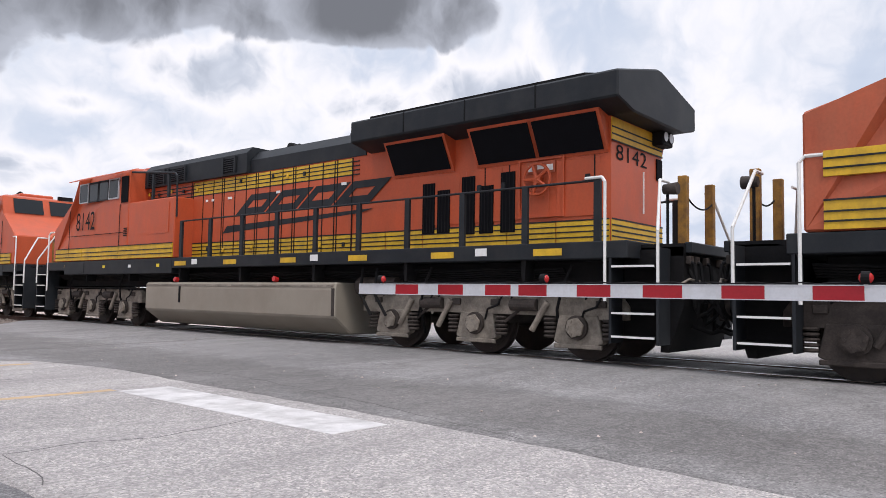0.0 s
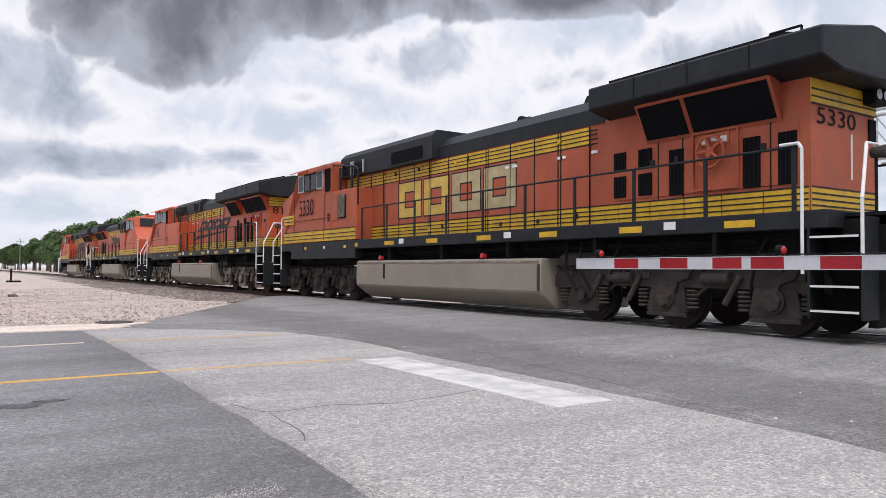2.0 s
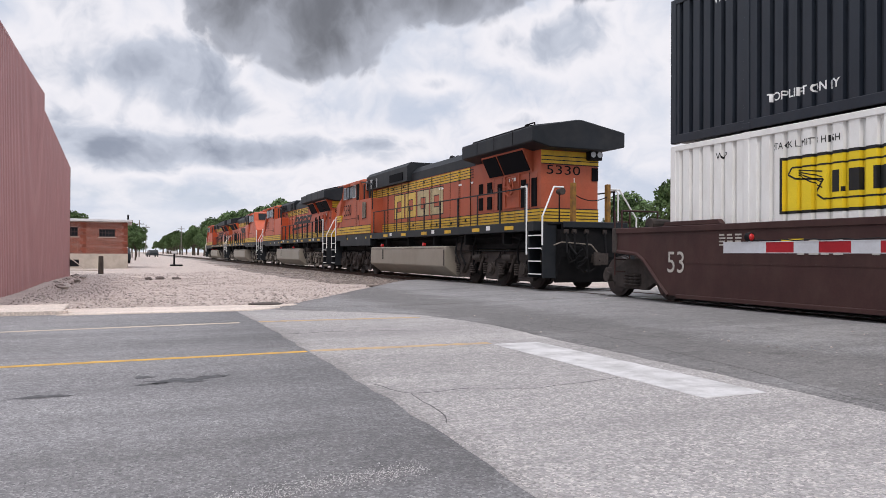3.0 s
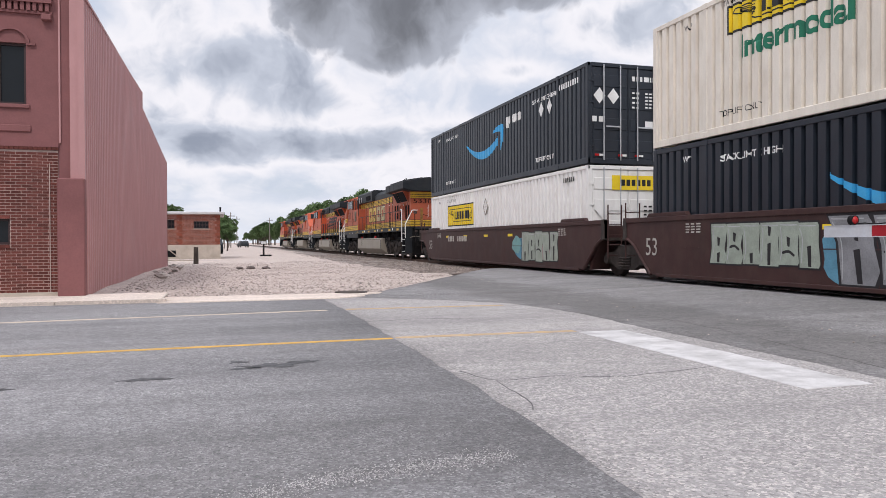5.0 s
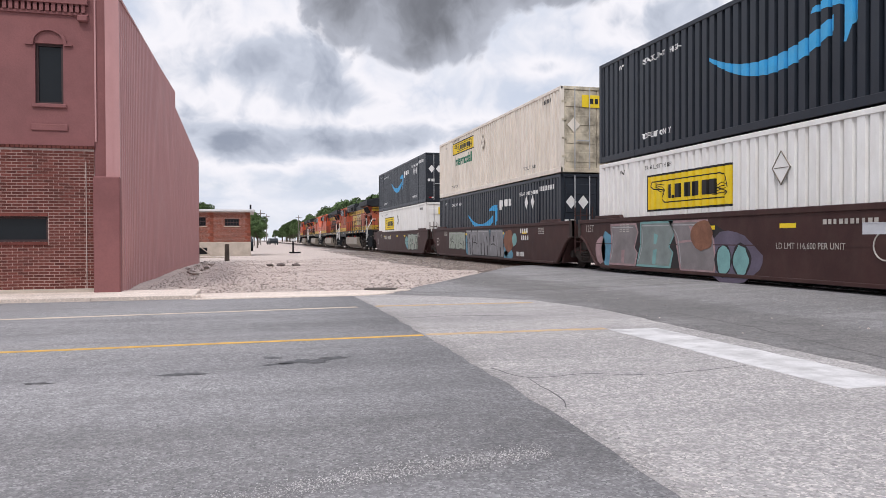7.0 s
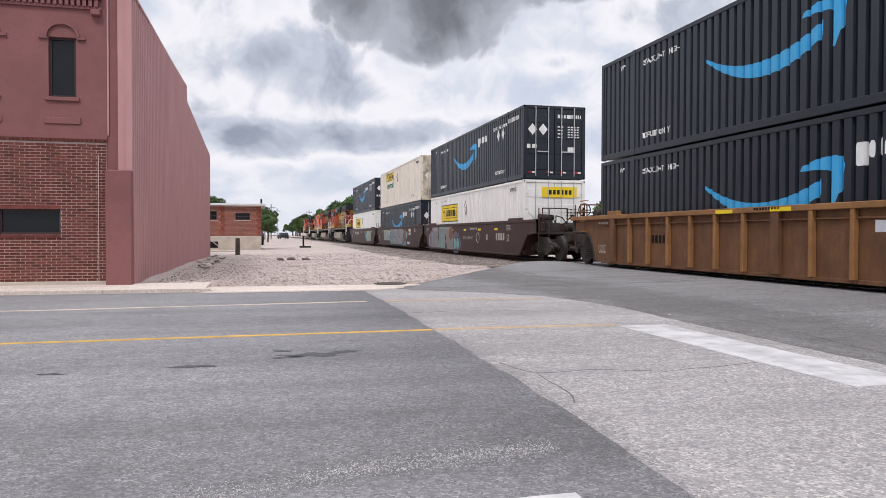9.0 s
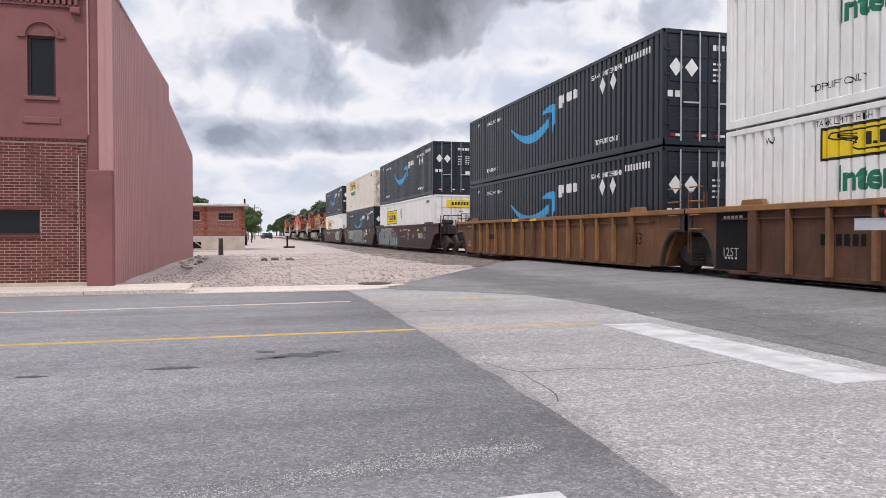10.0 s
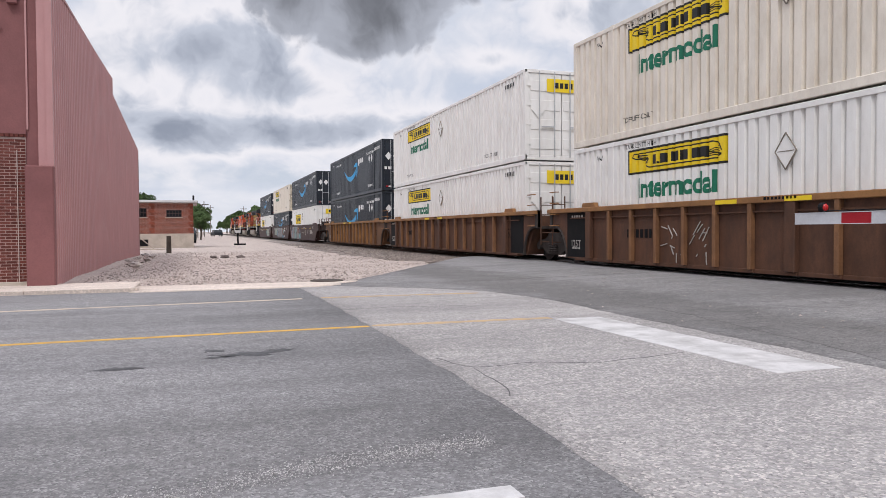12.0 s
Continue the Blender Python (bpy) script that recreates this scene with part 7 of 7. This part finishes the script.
def well_unit(kind, place, front_end, rear_end, label, trucks):
    """One platform of a double-stack car; front_end/rear_end: True for a coupler end, False for an articulated joint."""
    paint = MAROON if kind == "smooth" else OCHRE if kind == "ochre" else RUSTY
    lip = MAROON if kind == "smooth" else RUSTLIP
    w = thing("well_car", label, "well car", "well cars of the train")
    half = C_LEN / 2 + 0.18
    zb, zt = 0.16, 1.46
    for s in (-1, 1):
        x0, x1 = s * 1.36, s * 1.44
        ends = []
        yf = half + (1.55 if front_end else 0.98)
        yr = -half - (1.55 if rear_end else 0.98)
        arch = [(-0.02, zb), (0.03, 0.42), (0.13, 0.68), (0.29, 0.88), (0.5, 1.00), (0.7, 1.04)] if kind != "smooth" else [(-0.25, zb), (-0.02, 0.36), (0.25, 0.62), (0.48, 0.84), (0.72, 0.98)]
        out = [(half + d, z) for d, z in arch] + [(yf, 1.04), (yf, zt), (yr, zt), (yr, 1.04)] + [(-half - d, z) for d, z in reversed(arch)]
        side = part("side_sill", prism(B(), out, "x", x0, x1), paint, w)
        for d in (1, -1):
            # dark flange round the cut-out over the truck, and the end post
            ya = (yf if d > 0 else -yr)
            path = [(s * 1.43, d * (half + u), z) for u, z in arch] + [(s * 1.43, d * (ya - 0.06), 1.04)]
            part("arch_flange", pipe(B(), path, 0.045), lip if kind == "smooth" else TRUCK_DARK, side)
            part("end_post", soften(bx(B(), s * 1.30, s * 1.475, min(d * ya, d * (ya - 0.16)), max(d * ya, d * (ya - 0.16)), 1.0, zt + 0.09), 0.015), TRUCK_DARK, side, "dark end post")
            for k in range(4):
                z = 0.45 + 0.32 * k
                if kind != "smooth":
                    part("grab_iron", pipe(B(), [(s * 1.44, d * (half + 0.45), z + 0.62), (s * 1.55, d * (half + 0.45), z + 0.62), (s * 1.55, d * (half + 0.82), z + 0.62), (s * 1.44, d * (half + 0.82), z + 0.62)], 0.014), lip, side)
        part("top_chord", soften(bx(B(), s * 1.34, s * (1.47 if kind == "smooth" else 1.56), yr, yf, zt - 0.04, zt + 0.08), 0.012), lip, w)
        part("bottom_chord", soften(bx(B(), s * 1.25, s * 1.46, -half + 0.5, half - 0.5, zb - 0.05, zb + 0.03), 0.01), paint, w)
        if kind == "smooth":
            for y in (half - 0.9, -half + 0.9):
                part("guide_hood", soften(prism(B(), [(y - 0.8, zt + 0.08), (y + 0.8, zt + 0.08), (y + 0.72, zt + 0.17), (y - 0.72, zt + 0.17)], "x", s * 1.33, s * 1.455), 0.01), paint, side)
            for i in range(5):
                y = -5 + 2.5 * i
                part("reflector", bx(B(), s * 1.441, s * 1.446, y - 0.22, y + 0.22, 1.15, 1.24), SIGNY, side)
            part("crease", bx(B(), s * 1.44, s * 1.447, -half + 0.2, half - 0.2, 0.80, 0.82), paint, side)
        else:
            n = 17
            for i in range(1, n - 1):
                y = -half + 0.35 + (2 * half - 0.7) * i / (n - 1)
                big = i in (1, n // 2, n - 2)
                ww = 0.12 if big else 0.05
                # narrow ribs take the lighter paint: their light is in the colour
                part("rib", soften(bx(B(), s * 1.44, s * 1.555, y - ww, y + ww, zb + 0.02, zt - 0.04), 0.012), (lip if kind == "ochre" else RIB) if not big else paint, side)
                part("rib_foot", soften(bx(B(), s * 1.40, s * 1.50, y - ww, y + ww, zb - 0.04, zb + 0.018), 0.01), paint, side)
            part("stiffener", bx(B(), s * 1.44, s * 1.50, -half + 0.3, half - 0.3, 1.25, 1.28), paint, side)
            for y in (half - 0.55, -half + 0.55):
                part("stencil_panel", bx(B(), s * 1.44, s * 1.448, y - 0.5, y + 0.5, zb + 0.04, 1.41), OCHRE if kind == "ochre" else BLACK, side, "" if kind == "ochre" else "black stencil panel")
            for y in (half - 1.2, -half + 1.2):
                part("guide_hood", soften(prism(B(), [(y - 0.35, zt + 0.08), (y + 0.35, zt + 0.08), (y + 0.3, zt + 0.2), (y - 0.3, zt + 0.2)], "x", s * 1.33, s * 1.455), 0.01), lip, side)
            for y in (1.6, -0.2):
                part("reflector", bx(B(), s * 1.561, s * 1.566, y - 0.3, y + 0.3, zt - 0.03, zt + 0.05), SIGNY, side)
    part("floor", bx(B(), -1.35, 1.35, -half + 0.3, half - 0.3, zb, zb + 0.06), TRUCK_DARK, w)
    for y, s in ((half, 1), (-half, -1)):
        part("bulkhead", prism(B(), [(y - 0.02 * s, zb), (y + 0.05 * s, zb), (y + 0.5 * s, 0.95), (y + 0.5 * s, 1.40), (y - 0.02 * s, 1.40)], "x", -1.35, 1.35), paint, w)
        coup = front_end if s > 0 else rear_end
        ye = y + (1.55 if coup else 0.98) * s
        part("end_platform", bx(B(), -1.3, 1.3, y + 0.5 * s, ye, 0.98, 1.06), TRUCK_DARK, w)
        part("end_beam", soften(bx(B(), -0.35, 0.35, y + 0.4 * s, ye, 0.68, 0.975), 0.02), TRUCK_DARK, w)
        for sx in (-1, 1):
            lad = part("ladder", rod(B(), (sx * 1.36, ye + 0.04 * s, 0.5), (sx * 1.36, ye + 0.04 * s, 1.95), 0.02, 6), paint, w)
            part("ladder_stile", rod(B(), (sx * 0.95, ye + 0.04 * s, 0.5), (sx * 0.95, ye + 0.04 * s, 1.95), 0.02, 6), paint, lad)
            for k in range(5):
                part("rung", rod(B(), (sx * 0.95, ye + 0.04 * s, 0.58 + 0.28 * k), (sx * 1.36, ye + 0.04 * s, 0.58 + 0.28 * k), 0.014, 6), paint, lad)
        if coup:
            coupler(w, ye + 0.85 * s, s)
            bm = B()
            ringtube(bm, (0.55, ye - 0.1 * s, 1.9), (0, 1, 0), 0.24, 0.022, 18, 6)
            for k in range(4):
                rod(bm, (0.55, ye - 0.1 * s, 1.9), (0.55 + 0.23 * math.cos(k * 1.57), ye - 0.1 * s, 1.9 + 0.23 * math.sin(k * 1.57)), 0.02, 6)
            rod(bm, (0.55, ye - 0.18 * s, 1.05), (0.55, ye - 0.18 * s, 2.0), 0.05, 8)
            part("brake_wheel", bm, BLACK, w, "black hand brake wheel")
            bm = soften(bx(B(), -0.9, -0.35, ye - 0.5 * s, ye - 0.3 * s, 1.06, 1.42), 0.02)
            part("brake_valve", bm, TRUCK_DARK, w)
            part("air_reservoir", rod(B(), (-0.15, ye - 0.45 * s, 1.26), (0.9, ye - 0.45 * s, 1.26), 0.17, 14), TRUCK_DARK, w)
            part("brake_cylinder", rod(B(), (-1.05, ye - 0.75 * s, 1.62), (-0.45, ye - 0.75 * s, 1.62), 0.14, 14, 0.11), TRUCK_DARK, w)
            part("valve_stand", soften(bx(B(), -1.0, -0.5, ye - 0.82 * s, ye - 0.68 * s, 1.06, 1.52), 0.015), TRUCK_DARK, w)
            for k, x in enumerate((-1.15, -0.75, -0.3, 0.15, 0.85, 1.1)):
                part("brake_pipe", pipe(B(), [(x, ye - 0.9 * s, 0.8), (x, ye - 0.85 * s, 1.5 + 0.1 * (k % 3)), (x + 0.15, ye - 0.6 * s, 1.62 + 0.1 * (k % 2)), (x + 0.2, ye - 0.3 * s, 1.4)], 0.022, 6), BLACK, w)
            part("end_rail", pipe(B(), [(0.2, ye, 1.06), (0.2, ye, 1.8), (1.2, ye, 1.8), (1.2, ye, 1.06)], 0.022), paint, w)
            part("walk_rail", pipe(B(), [(-1.2, ye, 1.06), (-1.2, ye, 1.95), (-0.2, ye, 1.95), (-0.2, ye, 1.06)], 0.022), paint, w)
    for y in trucks:
        freight_truck(w, y)
    MOVERS.append((w, place, 0.0, 0))
    return w


def blob(cx, cz, rx, rz, seed, n=22, wob=0.25):
    return [(cx + rx * math.cos(t) * (1 + wob * noise.noise((math.cos(t) * 1.7 + seed, math.sin(t) * 1.7, seed))), cz + rz * math.sin(t) * (1 + wob * noise.noise((math.cos(t) * 1.7, math.sin(t) * 1.7 + seed, 3.3)))) for t in np.linspace(0, 2 * math.pi, n)[:-1]]


def spray(parent, pts, material, lift):
    part("sprayed_shape", prism(B(), pts, "x", -1.4405 - lift - 0.0015, -1.4405 - lift), material, parent)


def sprayed_bands(w, shapes):
    """Sprayed paint on the car side: plain coloured shapes, (y, z, ry, rz, material, layer)."""
    for i, (y, z, ry, rz, m, k) in enumerate(shapes):
        spray(w, blob(y, z, ry, rz, i * 1.7 + y), m, 0.002 * k)


SP_GREY = mat("spray_grey", (0.215, 0.195, 0.195), 0.55, var=0.25, scale=2)
SP_SILVER = mat("spray_silver", (0.40, 0.41, 0.41), 0.5, 0.0, var=0.2, scale=3)
SP_BLUE = mat("spray_blue", (0.10, 0.26, 0.36), 0.6, var=0.25, scale=3)
SP_TEAL = mat("spray_teal", (0.18, 0.36, 0.35), 0.6, var=0.2, scale=3)
SP_PALE = mat("spray_pale", (0.32, 0.36, 0.30), 0.6, var=0.2, scale=4)
SP_BLACK = mat("spray_black", (0.02, 0.018, 0.02), 0.6, var=0.2)
SP_RUST = mat("spray_rust", (0.22, 0.10, 0.06), 0.7, var=0.3, scale=4)
SP_PINK = mat("spray_pink", (0.36, 0.24, 0.245), 0.6, var=0.25, scale=3)
SP_STEEL = mat("spray_steel_grey", (0.235, 0.235, 0.245), 0.55, var=0.3, scale=2)
SP_GREEN = mat("spray_grey_green", (0.21, 0.245, 0.235), 0.6, var=0.25, scale=2)
SP_DUSK = mat("spray_dusk_violet", (0.12, 0.10, 0.14), 0.6, var=0.25, scale=2)


def ribbon(w, pts, width, material, lift):
    """A sprayed stroke with round ends along a smooth line on the car side."""
    line = []
    P = [pts[0]] + list(pts) + [pts[-1]]
    for k in range(1, len(P) - 2):
        for s in np.linspace(0, 1, 7)[:-1]:
            q = [0.5 * (2 * P[k][d] + (P[k + 1][d] - P[k - 1][d]) * s + (2 * P[k - 1][d] - 5 * P[k][d] + 4 * P[k + 1][d] - P[k + 2][d]) * s * s + (3 * P[k][d] - P[k - 1][d] - 3 * P[k + 1][d] + P[k + 2][d]) * s ** 3) for d in (0, 1)]
            line.append(q)
    line.append(list(pts[-1]))
    left, right = [], []
    n = len(line)
    for k, (y, z) in enumerate(line):
        p, q = line[max(0, k - 1)], line[min(n - 1, k + 1)]
        d = math.hypot(q[0] - p[0], q[1] - p[1]) or 1
        ny, nz = -(q[1] - p[1]) / d, (q[0] - p[0]) / d
        h = width / 2 * (0.72 if k in (0, n - 1) else 1.0) * (1 + 0.2 * noise.noise((y * 3, z * 3, lift * 90)))
        left.append((y + ny * h, min(1.42, max(0.18, z + nz * h))))
        right.append((y - ny * h, min(1.42, max(0.18, z - nz * h))))
    bm = B()
    x = -1.4405 - lift
    va = [(bm.verts.new((x, *p)), bm.verts.new((x, *q))) for p, q in zip(left, right)]
    for r, q in zip(va, va[1:]):
        bm.faces.new((r[0], r[1], q[1], q[0]))
    part("sprayed_stroke", bm, material, w)


def slab_run(w, y0, y1, z0, z1, n, material, edge, seed, slim=False):
    """A run of fat leaning sprayed blocks with dark rims, slits and pale glints, none of them a letter."""
    rng = random.Random(seed)
    step = (y0 - y1) / n
    for i in range(n):
        a, b = y0 - step * (i - 0.06), y0 - step * (i + 0.98)
        lean = rng.uniform(-0.10, 0.18) * step
        cut = rng.uniform(0.10, 0.28) * step
        top, bot = z1 - rng.uniform(0, 0.06), z0 + rng.uniform(0, 0.06)
        zm = (z0 + z1) / 2 + rng.uniform(-0.12, 0.12)
        def ring(g):
            return [(a + g + lean, top + g), (b - g + lean + cut * 0.4, top + g), (b - g + lean, top - cut * 0.6), (b - g + cut * 0.5, zm), (b - g, bot + cut), (b - g + cut * 0.4, bot - g), (a + g - lean, bot - g), (a + g - cut * 0.3, zm + 0.05)]
        rim = 0.035 if slim else 0.055
        spray(w, [(p, min(1.43, max(0.17, q))) for p, q in ring(rim)], edge, 0.003 + 0.0002 * i)
        spray(w, [(p, min(1.42, max(0.18, q))) for p, q in ring(0.0)], material, 0.006 + 0.0002 * i)
        ym = (a + b) / 2
        sl = 0.05 * step + 0.02
        if (i + seed) % 3 != 1:
            spray(w, [(ym + sl + lean * 0.5, zm + 0.30 * (z1 - z0)), (ym - sl + lean * 0.5, zm + 0.26 * (z1 - z0)), (ym - sl * 0.6, zm + 0.06), (ym + sl * 0.6, zm + 0.08)], edge, 0.009)
        if (i + seed) % 3 != 0:
            spray(w, [(ym + sl, zm - 0.08), (ym - sl, zm - 0.06), (ym - sl * 0.8 - lean * 0.5, bot + 0.02), (ym + sl * 0.8 - lean * 0.5, bot + 0.02)], edge, 0.009)
        else:
            ribbon(w, [(a - 0.1, zm - 0.05), (ym, zm - 0.02), (b + 0.22 * step, zm - 0.1)], 0.05, edge, 0.009)
        ribbon(w, [(a - 0.05 + lean * 0.9, top - 0.05), (ym + lean * 0.9, top - 0.06), (b + lean + cut * 0.7, top - 0.06)], 0.022, SP_SILVER, 0.010)
        ribbon(w, [(a - 0.06 + lean * 0.8, top - 0.1), (a - 0.08 - cut * 0.25, zm + 0.05), (a - 0.05 - lean * 0.8, bot + 0.08)], 0.022, SP_SILVER, 0.0105)


def car_writing(w, ys, kind):
    x = -1.452
    for y, body, size in ys:
        text_part(body, size, on_near(x if kind == "smooth" else x - 0.0, y, 0.80), WHITE_DULL, w, xs=0.9)
    for y in (6.6, -6.4):
        for k in range(4):
            bars(w, -1.447, y - 0.0, 1.32 - 0.06 * k, 3, 0.14, 0.03, 0.05, WHITE_DULL)


WHITE_DULL = mat("dull_white_stencil", (0.45, 0.42, 0.38), 0.7, var=0.2, scale=6)


def build_train():
    locomotive(MODERN, 59.5, "", "orange and black leading freight locomotive with yellow stripes", ORANGE)
    locomotive(dict(MODERN, nose=9.6, cab_front=8.3, cab_rear=5.2, box_rear=3.4, wing=(-10.0, -6.6), mark=(0.6, -2.6), dyn=(-0.2, 5.15)), 37.2, "9124", "orange freight locomotive coupled cab backwards", ORANGE, flip=True)
    locomotive(MODERN, 14.9, "8142", "orange freight locomotive with yellow stripes and dark radiator roof", ORANGE)
    locomotive(OLDER, -7.45, "5330", "weathered orange and yellow freight locomotive with a large faded mark", ORANGE_OLD)
    a = well_unit("smooth", -30.9, True, False, "maroon double-stack well car with sprayed paint", (9.55, -9.7))
    b = well_unit("smooth", -50.35, False, False, "maroon double-stack well car covered in grey sprayed paint", (-9.48,))
    c = well_unit("smooth", -69.3, False, True, "maroon double-stack well car with teal and grey sprayed paint", (-9.55,))
    d = well_unit("ochre", -92.25, True, False, "rusty ochre ribbed double-stack well car", (9.3, -9.3))
    e = well_unit("ribbed", -110.9, False, False, "rusty brown ribbed double-stack well car", (-9.6,))
    f = well_unit("ribbed", -130.2, False, True, "rusty brown ribbed double-stack well car with chalk marks", (-9.6,))
    low, high = 0.25, 0.25 + C_H + 0.05
    navy_container(-30.9, high)
    white_container(-30.9, low, green=False)
    white_container(-50.35, high, CREAM, door=SOOTY)
    navy_container(-50.35, low)
    navy_container(-69.3, high)
    white_container(-69.3, low, green=False)
    navy_container(-92.25, high)
    navy_container(-92.25, low)
    white_container(-110.9, high)
    white_container(-110.9, low)
    white_container(-130.2, high, CREAM)
    white_container(-130.2, low)
    car_writing(a, ((7.75, "53", 0.6),), "smooth")
    car_writing(b, ((7.95, "53", 0.6),), "smooth")
    car_writing(c, ((-6.6, "53", 0.4),), "smooth")
    for y, n, h in ((4.9, 4, 0.24), (3.6, 6, 0.22)):
        bars(a, -1.447, y, 0.98, n, 0.17, h, 0.05, WHITE_DULL)
    sprayed_bands(a, [(-3.9, 0.75, 1.2, 0.40, SP_BLUE, 1), (-3.1, 0.85, 0.4, 0.3, SP_TEAL, 2), (-5.3, 0.6, 0.5, 0.25, SP_PINK, 2)])
    slab_run(a, -3.6, -6.4, 0.3, 1.3, 5, SP_PALE, SP_BLACK, 4, True)
    sprayed_bands(b, [(2.3, 0.8, 0.45, 0.55, SP_BLUE, 1), (-2.6, 0.72, 0.8, 0.58, SP_BLUE, 1), (-0.2, 1.18, 2.2, 0.2, SP_BLUE, 1), (-3.3, 0.9, 0.55, 0.46, SP_RUST, 3), (-3.95, 0.92, 0.26, 0.26, SP_TEAL, 4), (-3.3, 0.35, 0.5, 0.2, SP_BLUE, 1)])
    slab_run(b, 5.7, 2.75, 0.45, 1.32, 6, SP_PALE, SP_BLACK, 8, True)
    slab_run(b, 2.4, -2.75, 0.22, 1.38, 6, SP_STEEL, SP_BLACK, 2)
    for k, (y, z) in enumerate(((-4.6, 1.18), (-4.7, 0.92), (-4.2, 0.30))):
        bars(b, -1.447, y, z, 4, 0.12, 0.17, 0.09, WHITE)
    sprayed_bands(c, [(7.75, 0.62, 0.32, 0.40, SP_PINK, 1), (7.35, 0.66, 0.36, 0.48, SP_BLUE, 1), (4.5, 0.80, 3.1, 0.60, SP_BLACK, 0.5), (2.75, 1.02, 0.42, 0.34, SP_RUST, 6.5), (1.75, 0.52, 0.95, 0.52, SP_DUSK, 1)])
    slab_run(c, 7.05, 5.65, 0.22, 1.36, 1, SP_GREY, SP_PINK, 13)
    slab_run(c, 5.45, 3.95, 0.22, 1.38, 1, SP_GREEN, SP_TEAL, 14)
    slab_run(c, 3.75, 2.25, 0.22, 1.38, 1, SP_GREY, SP_PINK, 15)
    sprayed_bands(c, [(1.98, 0.48, 0.30, 0.36, SP_BLACK, 2), (1.98, 0.48, 0.25, 0.31, SP_TEAL, 3), (1.38, 0.48, 0.30, 0.36, SP_BLACK, 2), (1.38, 0.48, 0.25, 0.31, SP_TEAL, 3)])
    text_part("LD LMT 116,600 PER UNIT", 0.17, on_near(-1.452, -0.55, 0.80), WHITE_DULL, c, xs=0.9)
    text_part("125T", 0.30, on_near(-1.452, 8.45, 1.25), WHITE_DULL, c, xs=0.9)
    part("stencil_ring", ringtube(B(), (-1.446, -2.25, 0.82), (1, 0, 0), 0.24, 0.014, 24, 5), WHITE_DULL, c)
    bars(c, -1.447, -0.9, 1.20, 10, 0.08, 0.09, 0.045, WHITE_DULL)
    for y, n, h in ((-3.6, 1, 0.26), (-5.0, 4, 0.30)):
        bars(c, -1.447, y, 0.72, n, 0.22, h, 0.09, WHITE_DULL)
    for w in (d, e, f):
        text_part("53", 0.45, on_near(-1.452, -7.15, 0.82), BLACK, w)
        bars(w, -1.447, 5.2, 0.75, 6, 0.12, 0.2, 0.06, BLACK)
        bars(w, -1.562, 0.6, 1.47, 9, 0.06, 0.05, 0.03, BLACK)
        text_part("125T", 0.26, on_near(-1.452, 7.72, 0.56), WHITE_DULL, w)
        bars(w, -1.450, 7.95, 1.28, 5, 0.09, 0.06, 0.04, WHITE_DULL)
        bars(w, -1.450, 7.9, 0.42, 4, 0.07, 0.05, 0.04, WHITE_DULL)
    for y in (3.4, 2.5):
        bm = B()
        rng = random.Random(int(y * 10))
        for k in range(9):
            p = (-1.452, y + rng.uniform(-0.3, 0.3), rng.uniform(0.35, 1.1))
            rod(bm, p, (-1.452, p[1] + rng.uniform(-0.25, 0.25), p[2] + rng.uniform(-0.3, 0.3)), 0.012, 4)
        part("chalk_scrawl", bm, WHITE_DULL, f, kind="stuff")


def run_of_train(t):
    """How far the train has gone at t seconds."""
    return 11.47 * t + 0.019 * t * t


def motions():
    for ob, place, height, turn in MOVERS:
        walk(ob, [(t, pose(TRACK_X, place + run_of_train(t), RAIL_Z + height, 0, 0, turn)) for t in [0.5 * k for k in range(25)]])
    turned = {ob for ob, _, _, turn in MOVERS if turn}
    for ob, y, r in WHEELSETS:
        s = 1 if ob.parent in turned else -1
        walk(ob, [(k / FPS, pose(0, y, r, s * math.degrees(run_of_train(k / FPS) / r))) for k in range(361)])


build_brick_building()
build_small_building()
build_gate()
build_cantilever()
build_yard_things()
build_train()
build_trees()
build_stones()
motions()
